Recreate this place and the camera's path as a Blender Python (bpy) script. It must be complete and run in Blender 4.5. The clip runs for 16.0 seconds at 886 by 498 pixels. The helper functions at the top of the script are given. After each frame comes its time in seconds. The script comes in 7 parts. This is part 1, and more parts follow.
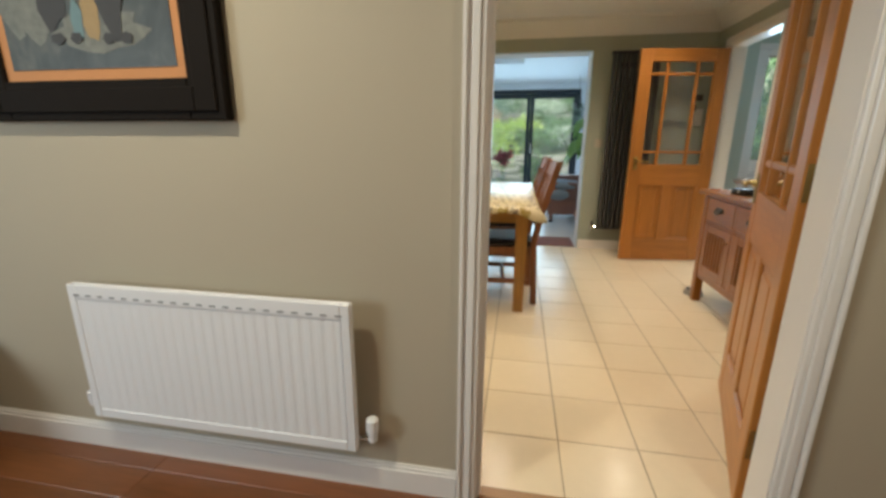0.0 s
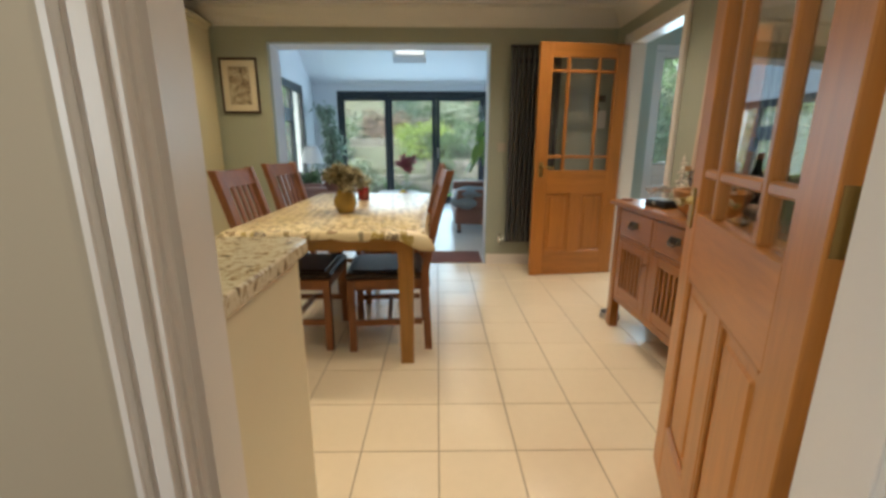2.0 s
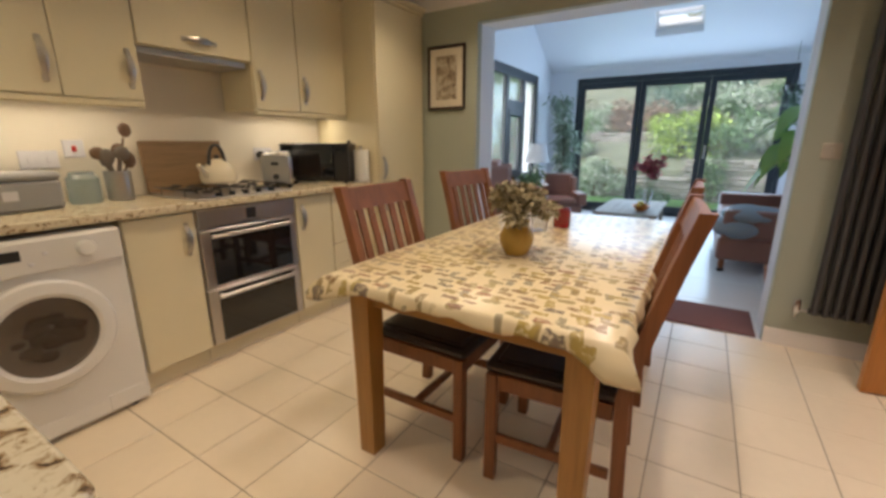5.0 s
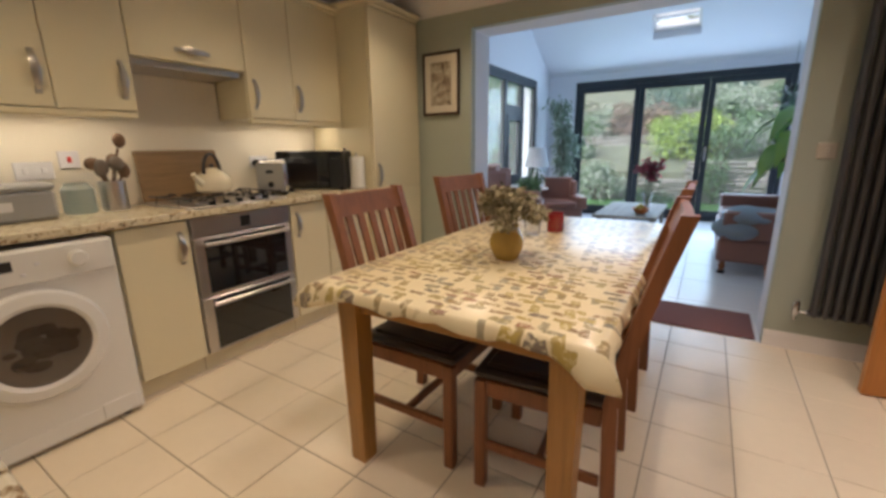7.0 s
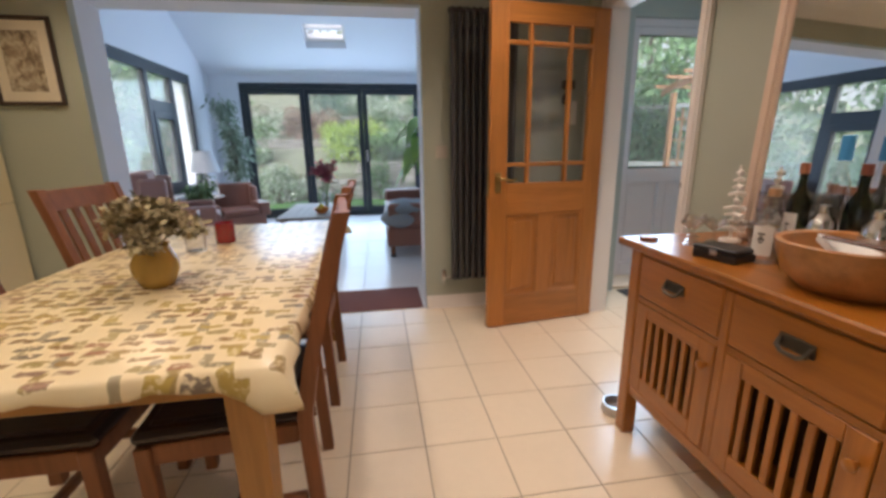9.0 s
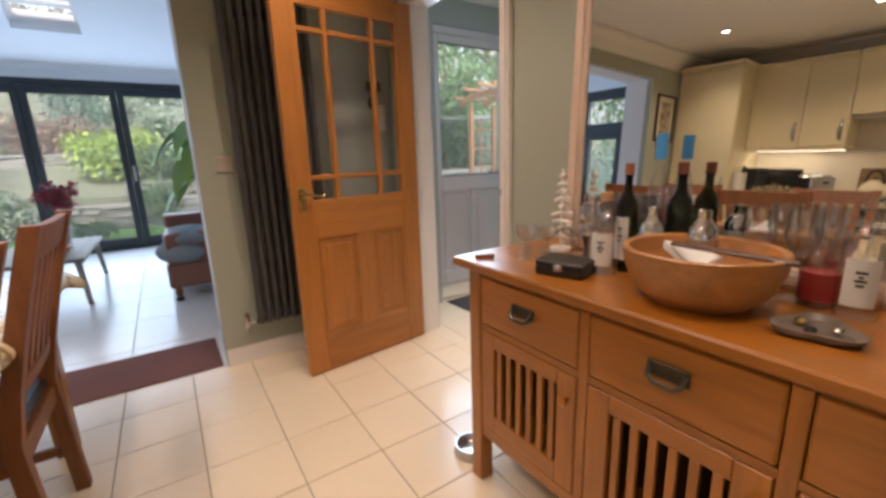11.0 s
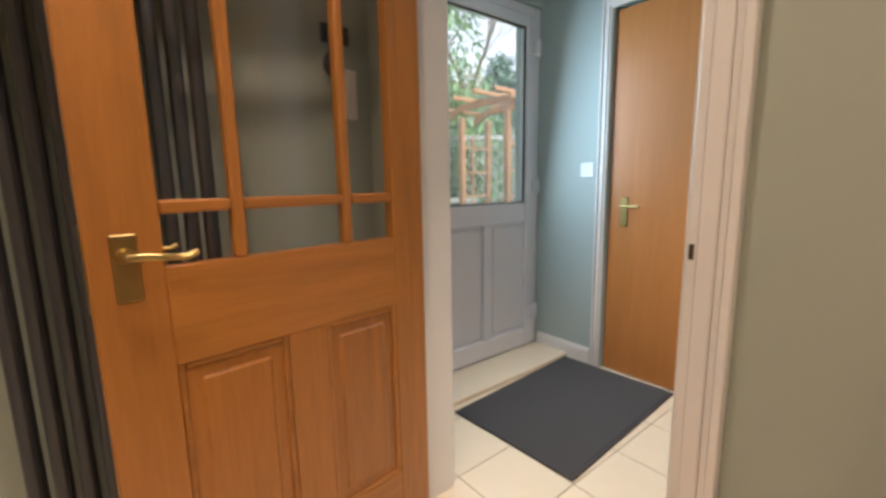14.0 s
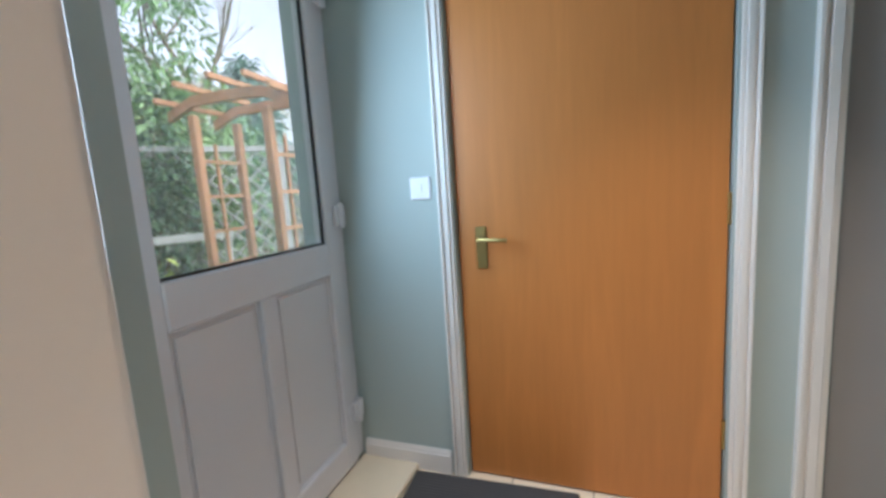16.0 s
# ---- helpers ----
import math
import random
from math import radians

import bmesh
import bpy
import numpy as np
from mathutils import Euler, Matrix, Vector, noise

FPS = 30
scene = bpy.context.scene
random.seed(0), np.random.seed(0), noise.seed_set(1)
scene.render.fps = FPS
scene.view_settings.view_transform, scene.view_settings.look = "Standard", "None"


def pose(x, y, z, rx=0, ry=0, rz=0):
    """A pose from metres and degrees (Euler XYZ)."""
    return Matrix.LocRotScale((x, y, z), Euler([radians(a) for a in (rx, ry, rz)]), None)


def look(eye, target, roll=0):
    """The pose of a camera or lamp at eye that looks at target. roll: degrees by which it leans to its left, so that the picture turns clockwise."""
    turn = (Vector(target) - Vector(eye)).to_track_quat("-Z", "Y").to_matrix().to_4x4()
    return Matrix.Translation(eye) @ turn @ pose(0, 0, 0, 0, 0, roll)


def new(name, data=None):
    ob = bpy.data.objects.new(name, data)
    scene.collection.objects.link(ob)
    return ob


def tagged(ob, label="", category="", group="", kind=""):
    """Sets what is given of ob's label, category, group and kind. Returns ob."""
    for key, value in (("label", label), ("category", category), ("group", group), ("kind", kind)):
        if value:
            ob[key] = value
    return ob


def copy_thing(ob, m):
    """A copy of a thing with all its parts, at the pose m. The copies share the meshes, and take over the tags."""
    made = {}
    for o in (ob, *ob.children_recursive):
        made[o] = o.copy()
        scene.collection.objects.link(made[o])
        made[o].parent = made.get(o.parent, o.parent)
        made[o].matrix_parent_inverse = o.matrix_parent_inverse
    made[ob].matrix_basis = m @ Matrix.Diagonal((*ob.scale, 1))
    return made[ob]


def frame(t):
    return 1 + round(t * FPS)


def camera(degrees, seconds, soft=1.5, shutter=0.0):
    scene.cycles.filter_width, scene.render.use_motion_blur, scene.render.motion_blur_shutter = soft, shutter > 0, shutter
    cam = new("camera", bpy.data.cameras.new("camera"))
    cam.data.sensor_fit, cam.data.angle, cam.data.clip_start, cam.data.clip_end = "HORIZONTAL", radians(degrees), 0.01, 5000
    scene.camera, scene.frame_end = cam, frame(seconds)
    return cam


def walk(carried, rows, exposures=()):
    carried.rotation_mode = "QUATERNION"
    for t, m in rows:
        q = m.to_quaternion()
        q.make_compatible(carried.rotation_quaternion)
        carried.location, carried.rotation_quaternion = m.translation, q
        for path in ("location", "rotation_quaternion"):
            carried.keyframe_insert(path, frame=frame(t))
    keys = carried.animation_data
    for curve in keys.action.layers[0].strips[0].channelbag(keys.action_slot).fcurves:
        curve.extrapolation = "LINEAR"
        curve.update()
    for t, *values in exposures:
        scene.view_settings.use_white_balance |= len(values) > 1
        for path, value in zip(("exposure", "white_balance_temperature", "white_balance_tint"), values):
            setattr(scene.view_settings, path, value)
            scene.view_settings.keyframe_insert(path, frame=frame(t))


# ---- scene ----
cam = camera(93.8, 16.0, soft=3.2)
PATH = [
    (0, (0.298, -0.189, 1.148), (-0.044, 1.718, 0.653), 0.3),
    (0.5, (0.378, -0.099, 1.152), (0.251, 1.836, 0.664), -0.1),
    (1, (0.389, 0.081, 1.132), (0.402, 2.023, 0.653), 0.2),
    (1.5, (0.398, 0.309, 1.14), (0.462, 2.252, 0.67), 0.3),
    (2, (0.498, 0.513, 1.147), (0.526, 2.456, 0.674), 0.1),
    (2.5, (0.546, 0.736, 1.152), (0.513, 2.679, 0.682), 0.2),
    (3, (0.547, 0.988, 1.152), (0.412, 2.928, 0.683), 0.5),
    (3.5, (0.557, 1.177, 1.173), (0.277, 3.1, 0.702), 0.5),
    (4, (0.584, 1.354, 1.186), (0.107, 3.238, 0.714), 0.3),
    (4.5, (0.553, 1.491, 1.195), (-0.184, 3.285, 0.705), 0.2),
    (5, (0.542, 1.541, 1.204), (-0.475, 3.188, 0.703), 0.0),
    (7.5, (0.598, 1.586, 1.203), (-0.435, 3.233, 0.735), -1.0),
    (8, (0.58, 1.599, 1.208), (-0.006, 3.451, 0.735), -1.2),
    (8.5, (0.603, 1.606, 1.198), (0.474, 3.544, 0.72), -1.0),
    (9, (0.664, 1.667, 1.191), (0.961, 3.586, 0.711), -0.8),
    (9.5, (0.733, 1.718, 1.182), (1.403, 3.543, 0.712), -0.2),
    (10, (0.763, 1.798, 1.177), (1.738, 3.48, 0.706), -0.5),
    (12.5, (1.028, 2.59, 1.129), (2.138, 4.202, 0.717), -2.1),
    (13, (1.129, 2.801, 1.098), (2.251, 4.414, 0.725), -1.2),
    (13.5, (1.276, 2.968, 1.102), (2.423, 4.571, 0.764), -1.4),
    (14, (1.391, 3.239, 1.108), (2.619, 4.787, 0.8), -1.0),
    (14.5, (1.555, 3.45, 1.115), (2.9, 4.904, 0.838), -1.3),
    (15, (1.734, 3.684, 1.142), (3.261, 4.949, 0.884), -2.1),
    (15.5, (1.901, 3.893, 1.133), (3.603, 4.915, 0.895), -2.9),
    (16, (2.107, 4.027, 1.156), (3.97, 4.701, 0.885), -3.7),
]
EXPOSURE = 1.3
walk(cam, [(t, look(eye, target, roll)) for t, eye, target, roll in PATH], [
    (0, EXPOSURE + 0.05, 6150, 0), (1.5, EXPOSURE - 0.05, 6150, 1), (2.5, EXPOSURE - 0.05, 6100, 4), (3.5, EXPOSURE, 5950, 10), (5, EXPOSURE - 0.05, 5950, 12), (7.5, EXPOSURE - 0.13, 5800, 14),
    (9.5, EXPOSURE, 6000, 17), (12.5, EXPOSURE + 0.1, 6300, 19), (14.5, EXPOSURE + 0.16, 6150, 12), (16, EXPOSURE + 0.1, 5850, 13)])

# ---- light ----
SUN_EL, SUN_AZ = radians(38), radians(200)
world = bpy.data.worlds.new("world")
scene.world = world
world.use_nodes = True
_n = world.node_tree.nodes
_sky = _n.new("ShaderNodeTexSky")
_sky.sky_type = "NISHITA"
_sky.sun_disc = False
_sky.sun_elevation, _sky.sun_rotation = SUN_EL, SUN_AZ
_sky.dust_density, _sky.air_density = 4.0, 1.3
_cloud = _n.new("ShaderNodeHueSaturation")
_cloud.inputs["Saturation"].default_value, _cloud.inputs["Value"].default_value = 0.35, 1.25
world.node_tree.links.new(_sky.outputs[0], _cloud.inputs["Color"])
world.node_tree.links.new(_cloud.outputs[0], _n["Background"].inputs[0])
_n["Background"].inputs[1].default_value = 0.115
sun = new("sun", bpy.data.lights.new("sun", "SUN"))
sun.data.energy, sun.data.angle, sun.data.color = 0.7, radians(25), (1.0, 0.96, 0.9)
sun.matrix_basis = look((0, 0, 20), (-math.sin(SUN_AZ) * math.cos(SUN_EL) * 20, -math.cos(SUN_AZ) * math.cos(SUN_EL) * 20, 20 - math.sin(SUN_EL) * 20))


def area(name, at, to, sx, sy, watts, color):
    d = bpy.data.lights.new(name, "AREA")
    d.shape, d.size, d.size_y, d.energy, d.color = "RECTANGLE", sx, sy, watts, color
    ob = new(name, d)
    ob.matrix_basis = look(at, to)
    return ob


def spot(name, at, watts, color, wide=130):
    d = bpy.data.lights.new(name, "SPOT")
    d.energy, d.color, d.shadow_soft_size = watts, color, 0.045
    d.spot_size, d.spot_blend = radians(wide), 0.9
    ob = new(name, d)
    ob.matrix_basis = look(at, (at[0], at[1] + 0.001, 0))
    return ob


WARM = (1.0, 0.79, 0.60)
DOWNLIGHTS = [(-1.1, 1.75), (0.25, 2.2), (1.6, 2.1), (-1.1, 3.0), (0.2, 3.05), (1.35, 3.0), (-1.0, 3.95), (0.2, 3.7), (1.5, 3.75)]
for _x, _y in DOWNLIGHTS:
    spot("downlight_lamp", (_x, _y, 2.335), 13.0, (1.0, 0.76, 0.47) if _x < -0.5 else WARM)
spot("hall_lamp", (-0.7, 0.05, 2.33), 28, (1.0, 0.84, 0.64), 174)
spot("hall_lamp", (1.3, 0.0, 2.33), 20, (1.0, 0.84, 0.64), 174)
# cool fill added for the lower hall wall; no hall window is built
area("hall_fill_lamp", (-2.9, -1.6, 1.5), (0, 0.9, 0.9), 1.2, 1.2, 20, (0.85, 0.92, 1.0))
# unseen spot, added to brighten the lobby floor
spot("lobby_fill_lamp", (2.95, 3.75, 2.33), 36, (1.0, 0.88, 0.76), 76)
area("undercabinet_lamp", (-2.0, 1.95, 1.375), (-2.0, 1.951, 0), 0.06, 1.2, 0.5, (1.0, 0.82, 0.56))
area("undercabinet_lamp", (-2.0, 3.59, 1.365), (-2.0, 3.591, 0), 0.06, 0.7, 0.42, (1.0, 0.82, 0.56))
area("garden_window_lamp", (0, 9.2, 1.2), (0, 5, 1.2), 2.9, 2.1, 28, (0.62, 0.82, 1.0))
area("back_door_lamp", (2.98, 4.90, 1.48), (2.98, 3.90, 1.34), 0.56, 0.92, 5.6, (0.62, 0.84, 1.0))


# ---- mesh tools ----
class M:
    """Collects vertices and faces of one mesh."""

    def __init__(s):
        s.v, s.f, s.m = [], [], Matrix()

    def add(s, verts, faces):
        o = len(s.v)
        s.v += [tuple(s.m @ Vector(p)) for p in verts]
        s.f += [tuple(i + o for i in f) for f in faces]
        return s

    def box(s, x0, x1, y0, y1, z0, z1, b=0.0):
        X, Y, Z = (min(x0, x1), max(x0, x1)), (min(y0, y1), max(y0, y1)), (min(z0, z1), max(z0, z1))
        if b <= 0:
            vs = [(X[i], Y[j], Z[k]) for k in (0, 1) for j in (0, 1) for i in (0, 1)]
            return s.add(vs, [(0, 2, 3, 1), (4, 5, 7, 6), (0, 1, 5, 4), (2, 6, 7, 3), (0, 4, 6, 2), (1, 3, 7, 5)])
        b = min(b, 0.45 * (X[1] - X[0]), 0.45 * (Y[1] - Y[0]), 0.45 * (Z[1] - Z[0]))
        vs, ix = [], {}
        for i in (0, 1):
            for j in (0, 1):
                for k in (0, 1):
                    c = (X[i], Y[j], Z[k])
                    d = (b if i == 0 else -b, b if j == 0 else -b, b if k == 0 else -b)
                    for a in range(3):
                        p = [c[q] + (d[q] if q != a else 0) for q in range(3)]
                        ix[i, j, k, a] = len(vs)
                        vs.append(tuple(p))
        fs = []
        def q(*ids):
            pts = [Vector(vs[n]) for n in ids]
            mid = sum(pts, Vector()) / len(pts) - Vector(((X[0] + X[1]) / 2, (Y[0] + Y[1]) / 2, (Z[0] + Z[1]) / 2))
            nrm = (pts[1] - pts[0]).cross(pts[2] - pts[0])
            fs.append(tuple(ids) if nrm.dot(mid) > 0 else tuple(reversed(ids)))
        for e in (0, 1):
            q(ix[e, 0, 0, 0], ix[e, 1, 0, 0], ix[e, 1, 1, 0], ix[e, 0, 1, 0])
            q(ix[0, e, 0, 1], ix[1, e, 0, 1], ix[1, e, 1, 1], ix[0, e, 1, 1])
            q(ix[0, 0, e, 2], ix[1, 0, e, 2], ix[1, 1, e, 2], ix[0, 1, e, 2])
            for g in (0, 1):
                q(ix[e, g, 0, 0], ix[e, g, 1, 0], ix[e, g, 1, 1], ix[e, g, 0, 1])
                q(ix[e, 0, g, 0], ix[e, 1, g, 0], ix[e, 1, g, 2], ix[e, 0, g, 2])
                q(ix[0, e, g, 1], ix[1, e, g, 1], ix[1, e, g, 2], ix[0, e, g, 2])
                for h in (0, 1):
                    q(ix[e, g, h, 0], ix[e, g, h, 1], ix[e, g, h, 2])
        return s.add(vs, fs)

    def tube(s, pts, r, n=8, r1=None, cap=True):
        pts = [Vector(p) for p in pts]
        k = len(pts)
        vs, fs = [], []
        up = Vector((0.13, 0.21, 1)).normalized()
        for i, p in enumerate(pts):
            d = (pts[min(i + 1, k - 1)] - pts[max(i - 1, 0)]).normalized()
            a = d.cross(up)
            if a.length < 1e-3:
                a = d.cross(Vector((1, 0, 0)))
            a.normalize()
            c = d.cross(a)
            rr = r if r1 is None else r + (r1 - r) * i / max(1, k - 1)
            vs += [tuple(p + rr * (math.cos(2 * math.pi * j / n) * a + math.sin(2 * math.pi * j / n) * c)) for j in range(n)]
        for i in range(k - 1):
            for j in range(n):
                fs.append((i * n + j, i * n + (j + 1) % n, (i + 1) * n + (j + 1) % n, (i + 1) * n + j))
        if cap:
            fs.append(tuple(reversed(range(n))))
            fs.append(tuple(range((k - 1) * n, k * n)))
        return s.add(vs, fs)

    def lathe(s, prof, n=24, at=(0, 0, 0)):
        vs, fs = [], []
        for r, z in prof:
            vs += [(at[0] + r * math.cos(2 * math.pi * j / n), at[1] + r * math.sin(2 * math.pi * j / n), at[2] + z) for j in range(n)]
        for i in range(len(prof) - 1):
            for j in range(n):
                fs.append((i * n + j, i * n + (j + 1) % n, (i + 1) * n + (j + 1) % n, (i + 1) * n + j))
        if prof[0][0] > 1e-5:
            fs.append(tuple(reversed(range(n))))
        if prof[-1][0] > 1e-5:
            fs.append(tuple(range((len(prof) - 1) * n, len(prof) * n)))
        return s.add(vs, fs)

    def plate(s, poly, z0, z1):
        n = len(poly)
        vs = [(x, y, z0) for x, y in poly] + [(x, y, z1) for x, y in poly]
        fs = [tuple(reversed(range(n))), tuple(range(n, 2 * n))] + [(i, (i + 1) % n, n + (i + 1) % n, n + i) for i in range(n)]
        return s.add(vs, fs)

    def ball(s, c, r, n=10, sq=(1, 1, 1)):
        prof = [(max(1e-6, r * math.sin(math.pi * i / n)), -r * math.cos(math.pi * i / n)) for i in range(n + 1)]
        k = len(s.v)
        s.lathe(prof, 2 * n)
        mi = s.m.inverted()
        s.v[k:] = [tuple(s.m @ Vector(((mi @ Vector(p)).x * sq[0] + c[0], (mi @ Vector(p)).y * sq[1] + c[1], (mi @ Vector(p)).z * sq[2] + c[2]))) for p in s.v[k:]]
        return s

    def leaf(s, p, d, up, length, width):
        d, up = Vector(d).normalized(), Vector(up)
        a = d.cross(up)
        if a.length < 1e-4:
            a = d.orthogonal()
        a.normalize()
        w = a.cross(d)
        p = Vector(p)
        m = p + d * length * 0.5 + w * length * 0.06
        return s.add([tuple(p), tuple(m + a * width / 2), tuple(p + d * length - w * length * 0.08), tuple(m - a * width / 2)], [(0, 1, 2), (0, 2, 3)])

    def leaves(s, n, center, rad, length, width, rnd, droop=0.2):
        for _ in range(n):
            while True:
                u = Vector((rnd.uniform(-1, 1), rnd.uniform(-1, 1), rnd.uniform(-1, 1)))
                if u.length < 1:
                    break
            u = u * (0.55 + 0.45 * rnd.random()) / max(u.length, 0.3) ** 0.6
            p = Vector(center) + Vector((u.x * rad[0], u.y * rad[1], u.z * rad[2]))
            d = Vector((u.x + rnd.uniform(-0.7, 0.7), u.y + rnd.uniform(-0.7, 0.7), u.z * 0.6 + rnd.uniform(-0.7, 0.5) - droop))
            k = rnd.uniform(0.65, 1.3)
            s.leaf(p, d, (rnd.uniform(-0.5, 0.5), rnd.uniform(-0.5, 0.5), 1), length * k, width * k)
        return s

    def mesh(s, name, smooth=True):
        me = bpy.data.meshes.new(name)
        me.from_pydata(s.v, [], s.f)
        if smooth:
            me.polygons.foreach_set("use_smooth", [True] * len(me.polygons))
            me.set_sharp_from_angle(angle=radians(35))
        me.update()
        return me


def part(name, m, material, parent=None, label="", smooth=True):
    ob = new(name, m.mesh(name, smooth) if isinstance(m, M) else m)
    if not ob.data.materials:
        ob.data.materials.append(material)
    if parent:
        ob.parent = parent
    if label:
        ob["label"] = label
    return ob


def thing(name, label, category, m=None, group="", kind=""):
    ob = new(name)
    ob.empty_display_size = 0.1
    if m is not None:
        ob.matrix_basis = m
    return tagged(ob, label, category, group, kind)


def solid(name, m, material, label, category, group="", kind="", at=None):
    ob = part(name, m, material)
    if at is not None:
        ob.matrix_basis = at
    return tagged(ob, label, category, group, kind)


def setting(name, m, material, label, category):
    return tagged(part(name, m, material, smooth=False), label, category, kind="structure")


def box(x0, x1, y0, y1, z0, z1, b=0.0):
    return M().box(x0, x1, y0, y1, z0, z1, b)


# ---- materials ----
def nodes(name):
    mt = bpy.data.materials.new(name)
    mt.use_nodes = True
    nt = mt.node_tree
    return mt, nt, nt.nodes["Principled BSDF"]


def put(nt, socket, value):
    if isinstance(value, bpy.types.NodeSocket):
        nt.links.new(value, socket)
    else:
        socket.default_value = value


def coords(nt, scale=(1, 1, 1), which="Object"):
    tc, mp = nt.nodes.new("ShaderNodeTexCoord"), nt.nodes.new("ShaderNodeMapping")
    nt.links.new(tc.outputs[which], mp.inputs[0])
    mp.inputs["Scale"].default_value = scale
    return mp.outputs[0]


def noisy(nt, vec, scale, detail=4, rough=0.55, distort=0.0):
    n = nt.nodes.new("ShaderNodeTexNoise")
    nt.links.new(vec, n.inputs["Vector"])
    n.inputs["Scale"].default_value, n.inputs["Detail"].default_value = scale, detail
    n.inputs["Roughness"].default_value, n.inputs["Distortion"].default_value = rough, distort
    return n.outputs["Fac"]


def ramp(nt, fac, stops):
    r = nt.nodes.new("ShaderNodeValToRGB")
    while len(r.color_ramp.elements) < len(stops):
        r.color_ramp.elements.new(0.5)
    for e, (p, c) in zip(r.color_ramp.elements, stops):
        e.position, e.color = p, (*c, 1) if len(c) == 3 else c
    nt.links.new(fac, r.inputs[0])
    return r.outputs[0]


def mixed(nt, fac, a, b, mode="MIX"):
    x = nt.nodes.new("ShaderNodeMix")
    x.data_type, x.blend_type = "RGBA", mode
    put(nt, x.inputs[0], fac)
    for sck, val in ((x.inputs[6], a), (x.inputs[7], b)):
        put(nt, sck, val if isinstance(val, bpy.types.NodeSocket) else (*val, 1))
    return x.outputs[2]


def bump(nt, bs, height, strength=0.2, dist=0.002):
    b = nt.nodes.new("ShaderNodeBump")
    b.inputs["Strength"].default_value, b.inputs["Distance"].default_value = strength, dist
    nt.links.new(height, b.inputs["Height"])
    nt.links.new(b.outputs[0], bs.inputs["Normal"])


def shade(c, k):
    return tuple(min(1.0, v * k) for v in c)


def plain(name, color, rough=0.5, metal=0.0, vary=0.12, scale=3.0, grain=60.0, relief=0.08, coat=0.0, spec=None, rand=0.0):
    """Paint, plastic, metal or stoneware: one colour with two scales of variation and fine relief."""
    mt, nt, bs = nodes(name)
    v = coords(nt)
    big, fine = noisy(nt, v, scale, 3), noisy(nt, v, grain, 3)
    col = mixed(nt, big, shade(color, 1 - vary), shade(color, 1 + vary))
    col = mixed(nt, 0.25, col, mixed(nt, fine, shade(color, 1 - 1.5 * vary), shade(color, 1 + 1.2 * vary)))
    if rand:
        oi = nt.nodes.new("ShaderNodeObjectInfo")
        col = mixed(nt, oi.outputs["Random"], mixed(nt, rand, col, (0, 0, 0)), mixed(nt, rand * 0.6, col, (1, 1, 1)))
    put(nt, bs.inputs["Base Color"], col)
    rr = nt.nodes.new("ShaderNodeMapRange")
    rr.inputs["To Min"].default_value, rr.inputs["To Max"].default_value = max(0.02, rough * 0.85), min(1, rough * 1.15)
    nt.links.new(big, rr.inputs["Value"])
    nt.links.new(rr.outputs[0], bs.inputs["Roughness"])
    bs.inputs["Metallic"].default_value = metal
    bs.inputs["Coat Weight"].default_value = coat
    if spec is not None:
        bs.inputs["Specular IOR Level"].default_value = spec
    if relief:
        bump(nt, bs, fine, relief, 0.0015)
    return mt


def wood(name, color, rough=0.35, axis="z", dark=0.55, scale=1.0, coat=0.15, rand=0.12):
    """Wood with grain along one axis, darker streaks and slow changes of tone."""
    mt, nt, bs = nodes(name)
    k = {"x": (1.2, 14, 14), "y": (14, 1.2, 14), "z": (14, 14, 1.2)}[axis]
    oi = nt.nodes.new("ShaderNodeObjectInfo")
    tc, mp = nt.nodes.new("ShaderNodeTexCoord"), nt.nodes.new("ShaderNodeMapping")
    nt.links.new(tc.outputs["Object"], mp.inputs[0])
    mp.inputs["Scale"].default_value = tuple(a * scale for a in k)
    off = nt.nodes.new("ShaderNodeCombineXYZ")
    ml = nt.nodes.new("ShaderNodeMath")
    ml.operation = "MULTIPLY"
    ml.inputs[1].default_value = 37.0
    nt.links.new(oi.outputs["Random"], ml.inputs[0])
    for q in range(3):
        nt.links.new(ml.outputs[0], off.inputs[q])
    nt.links.new(off.outputs[0], mp.inputs["Location"])
    v = mp.outputs[0]
    g1 = noisy(nt, v, 1.3, 6, 0.6, 0.6)
    g2 = noisy(nt, v, 6.0, 4, 0.6)
    col = ramp(nt, g1, [(0.25, shade(color, dark)), (0.5, color), (0.78, shade(color, 1.3))])
    col = mixed(nt, 0.3, col, ramp(nt, g2, [(0.3, shade(color, dark * 0.9)), (0.7, shade(color, 1.2))]))
    col = mixed(nt, oi.outputs["Random"], mixed(nt, rand, col, (0, 0, 0)), mixed(nt, rand, col, shade(color, 1.5)))
    put(nt, bs.inputs["Base Color"], col)
    bs.inputs["Roughness"].default_value = rough
    bs.inputs["Coat Weight"].default_value, bs.inputs["Coat Roughness"].default_value = coat, 0.25
    bump(nt, bs, g2, 0.12, 0.001)
    return mt


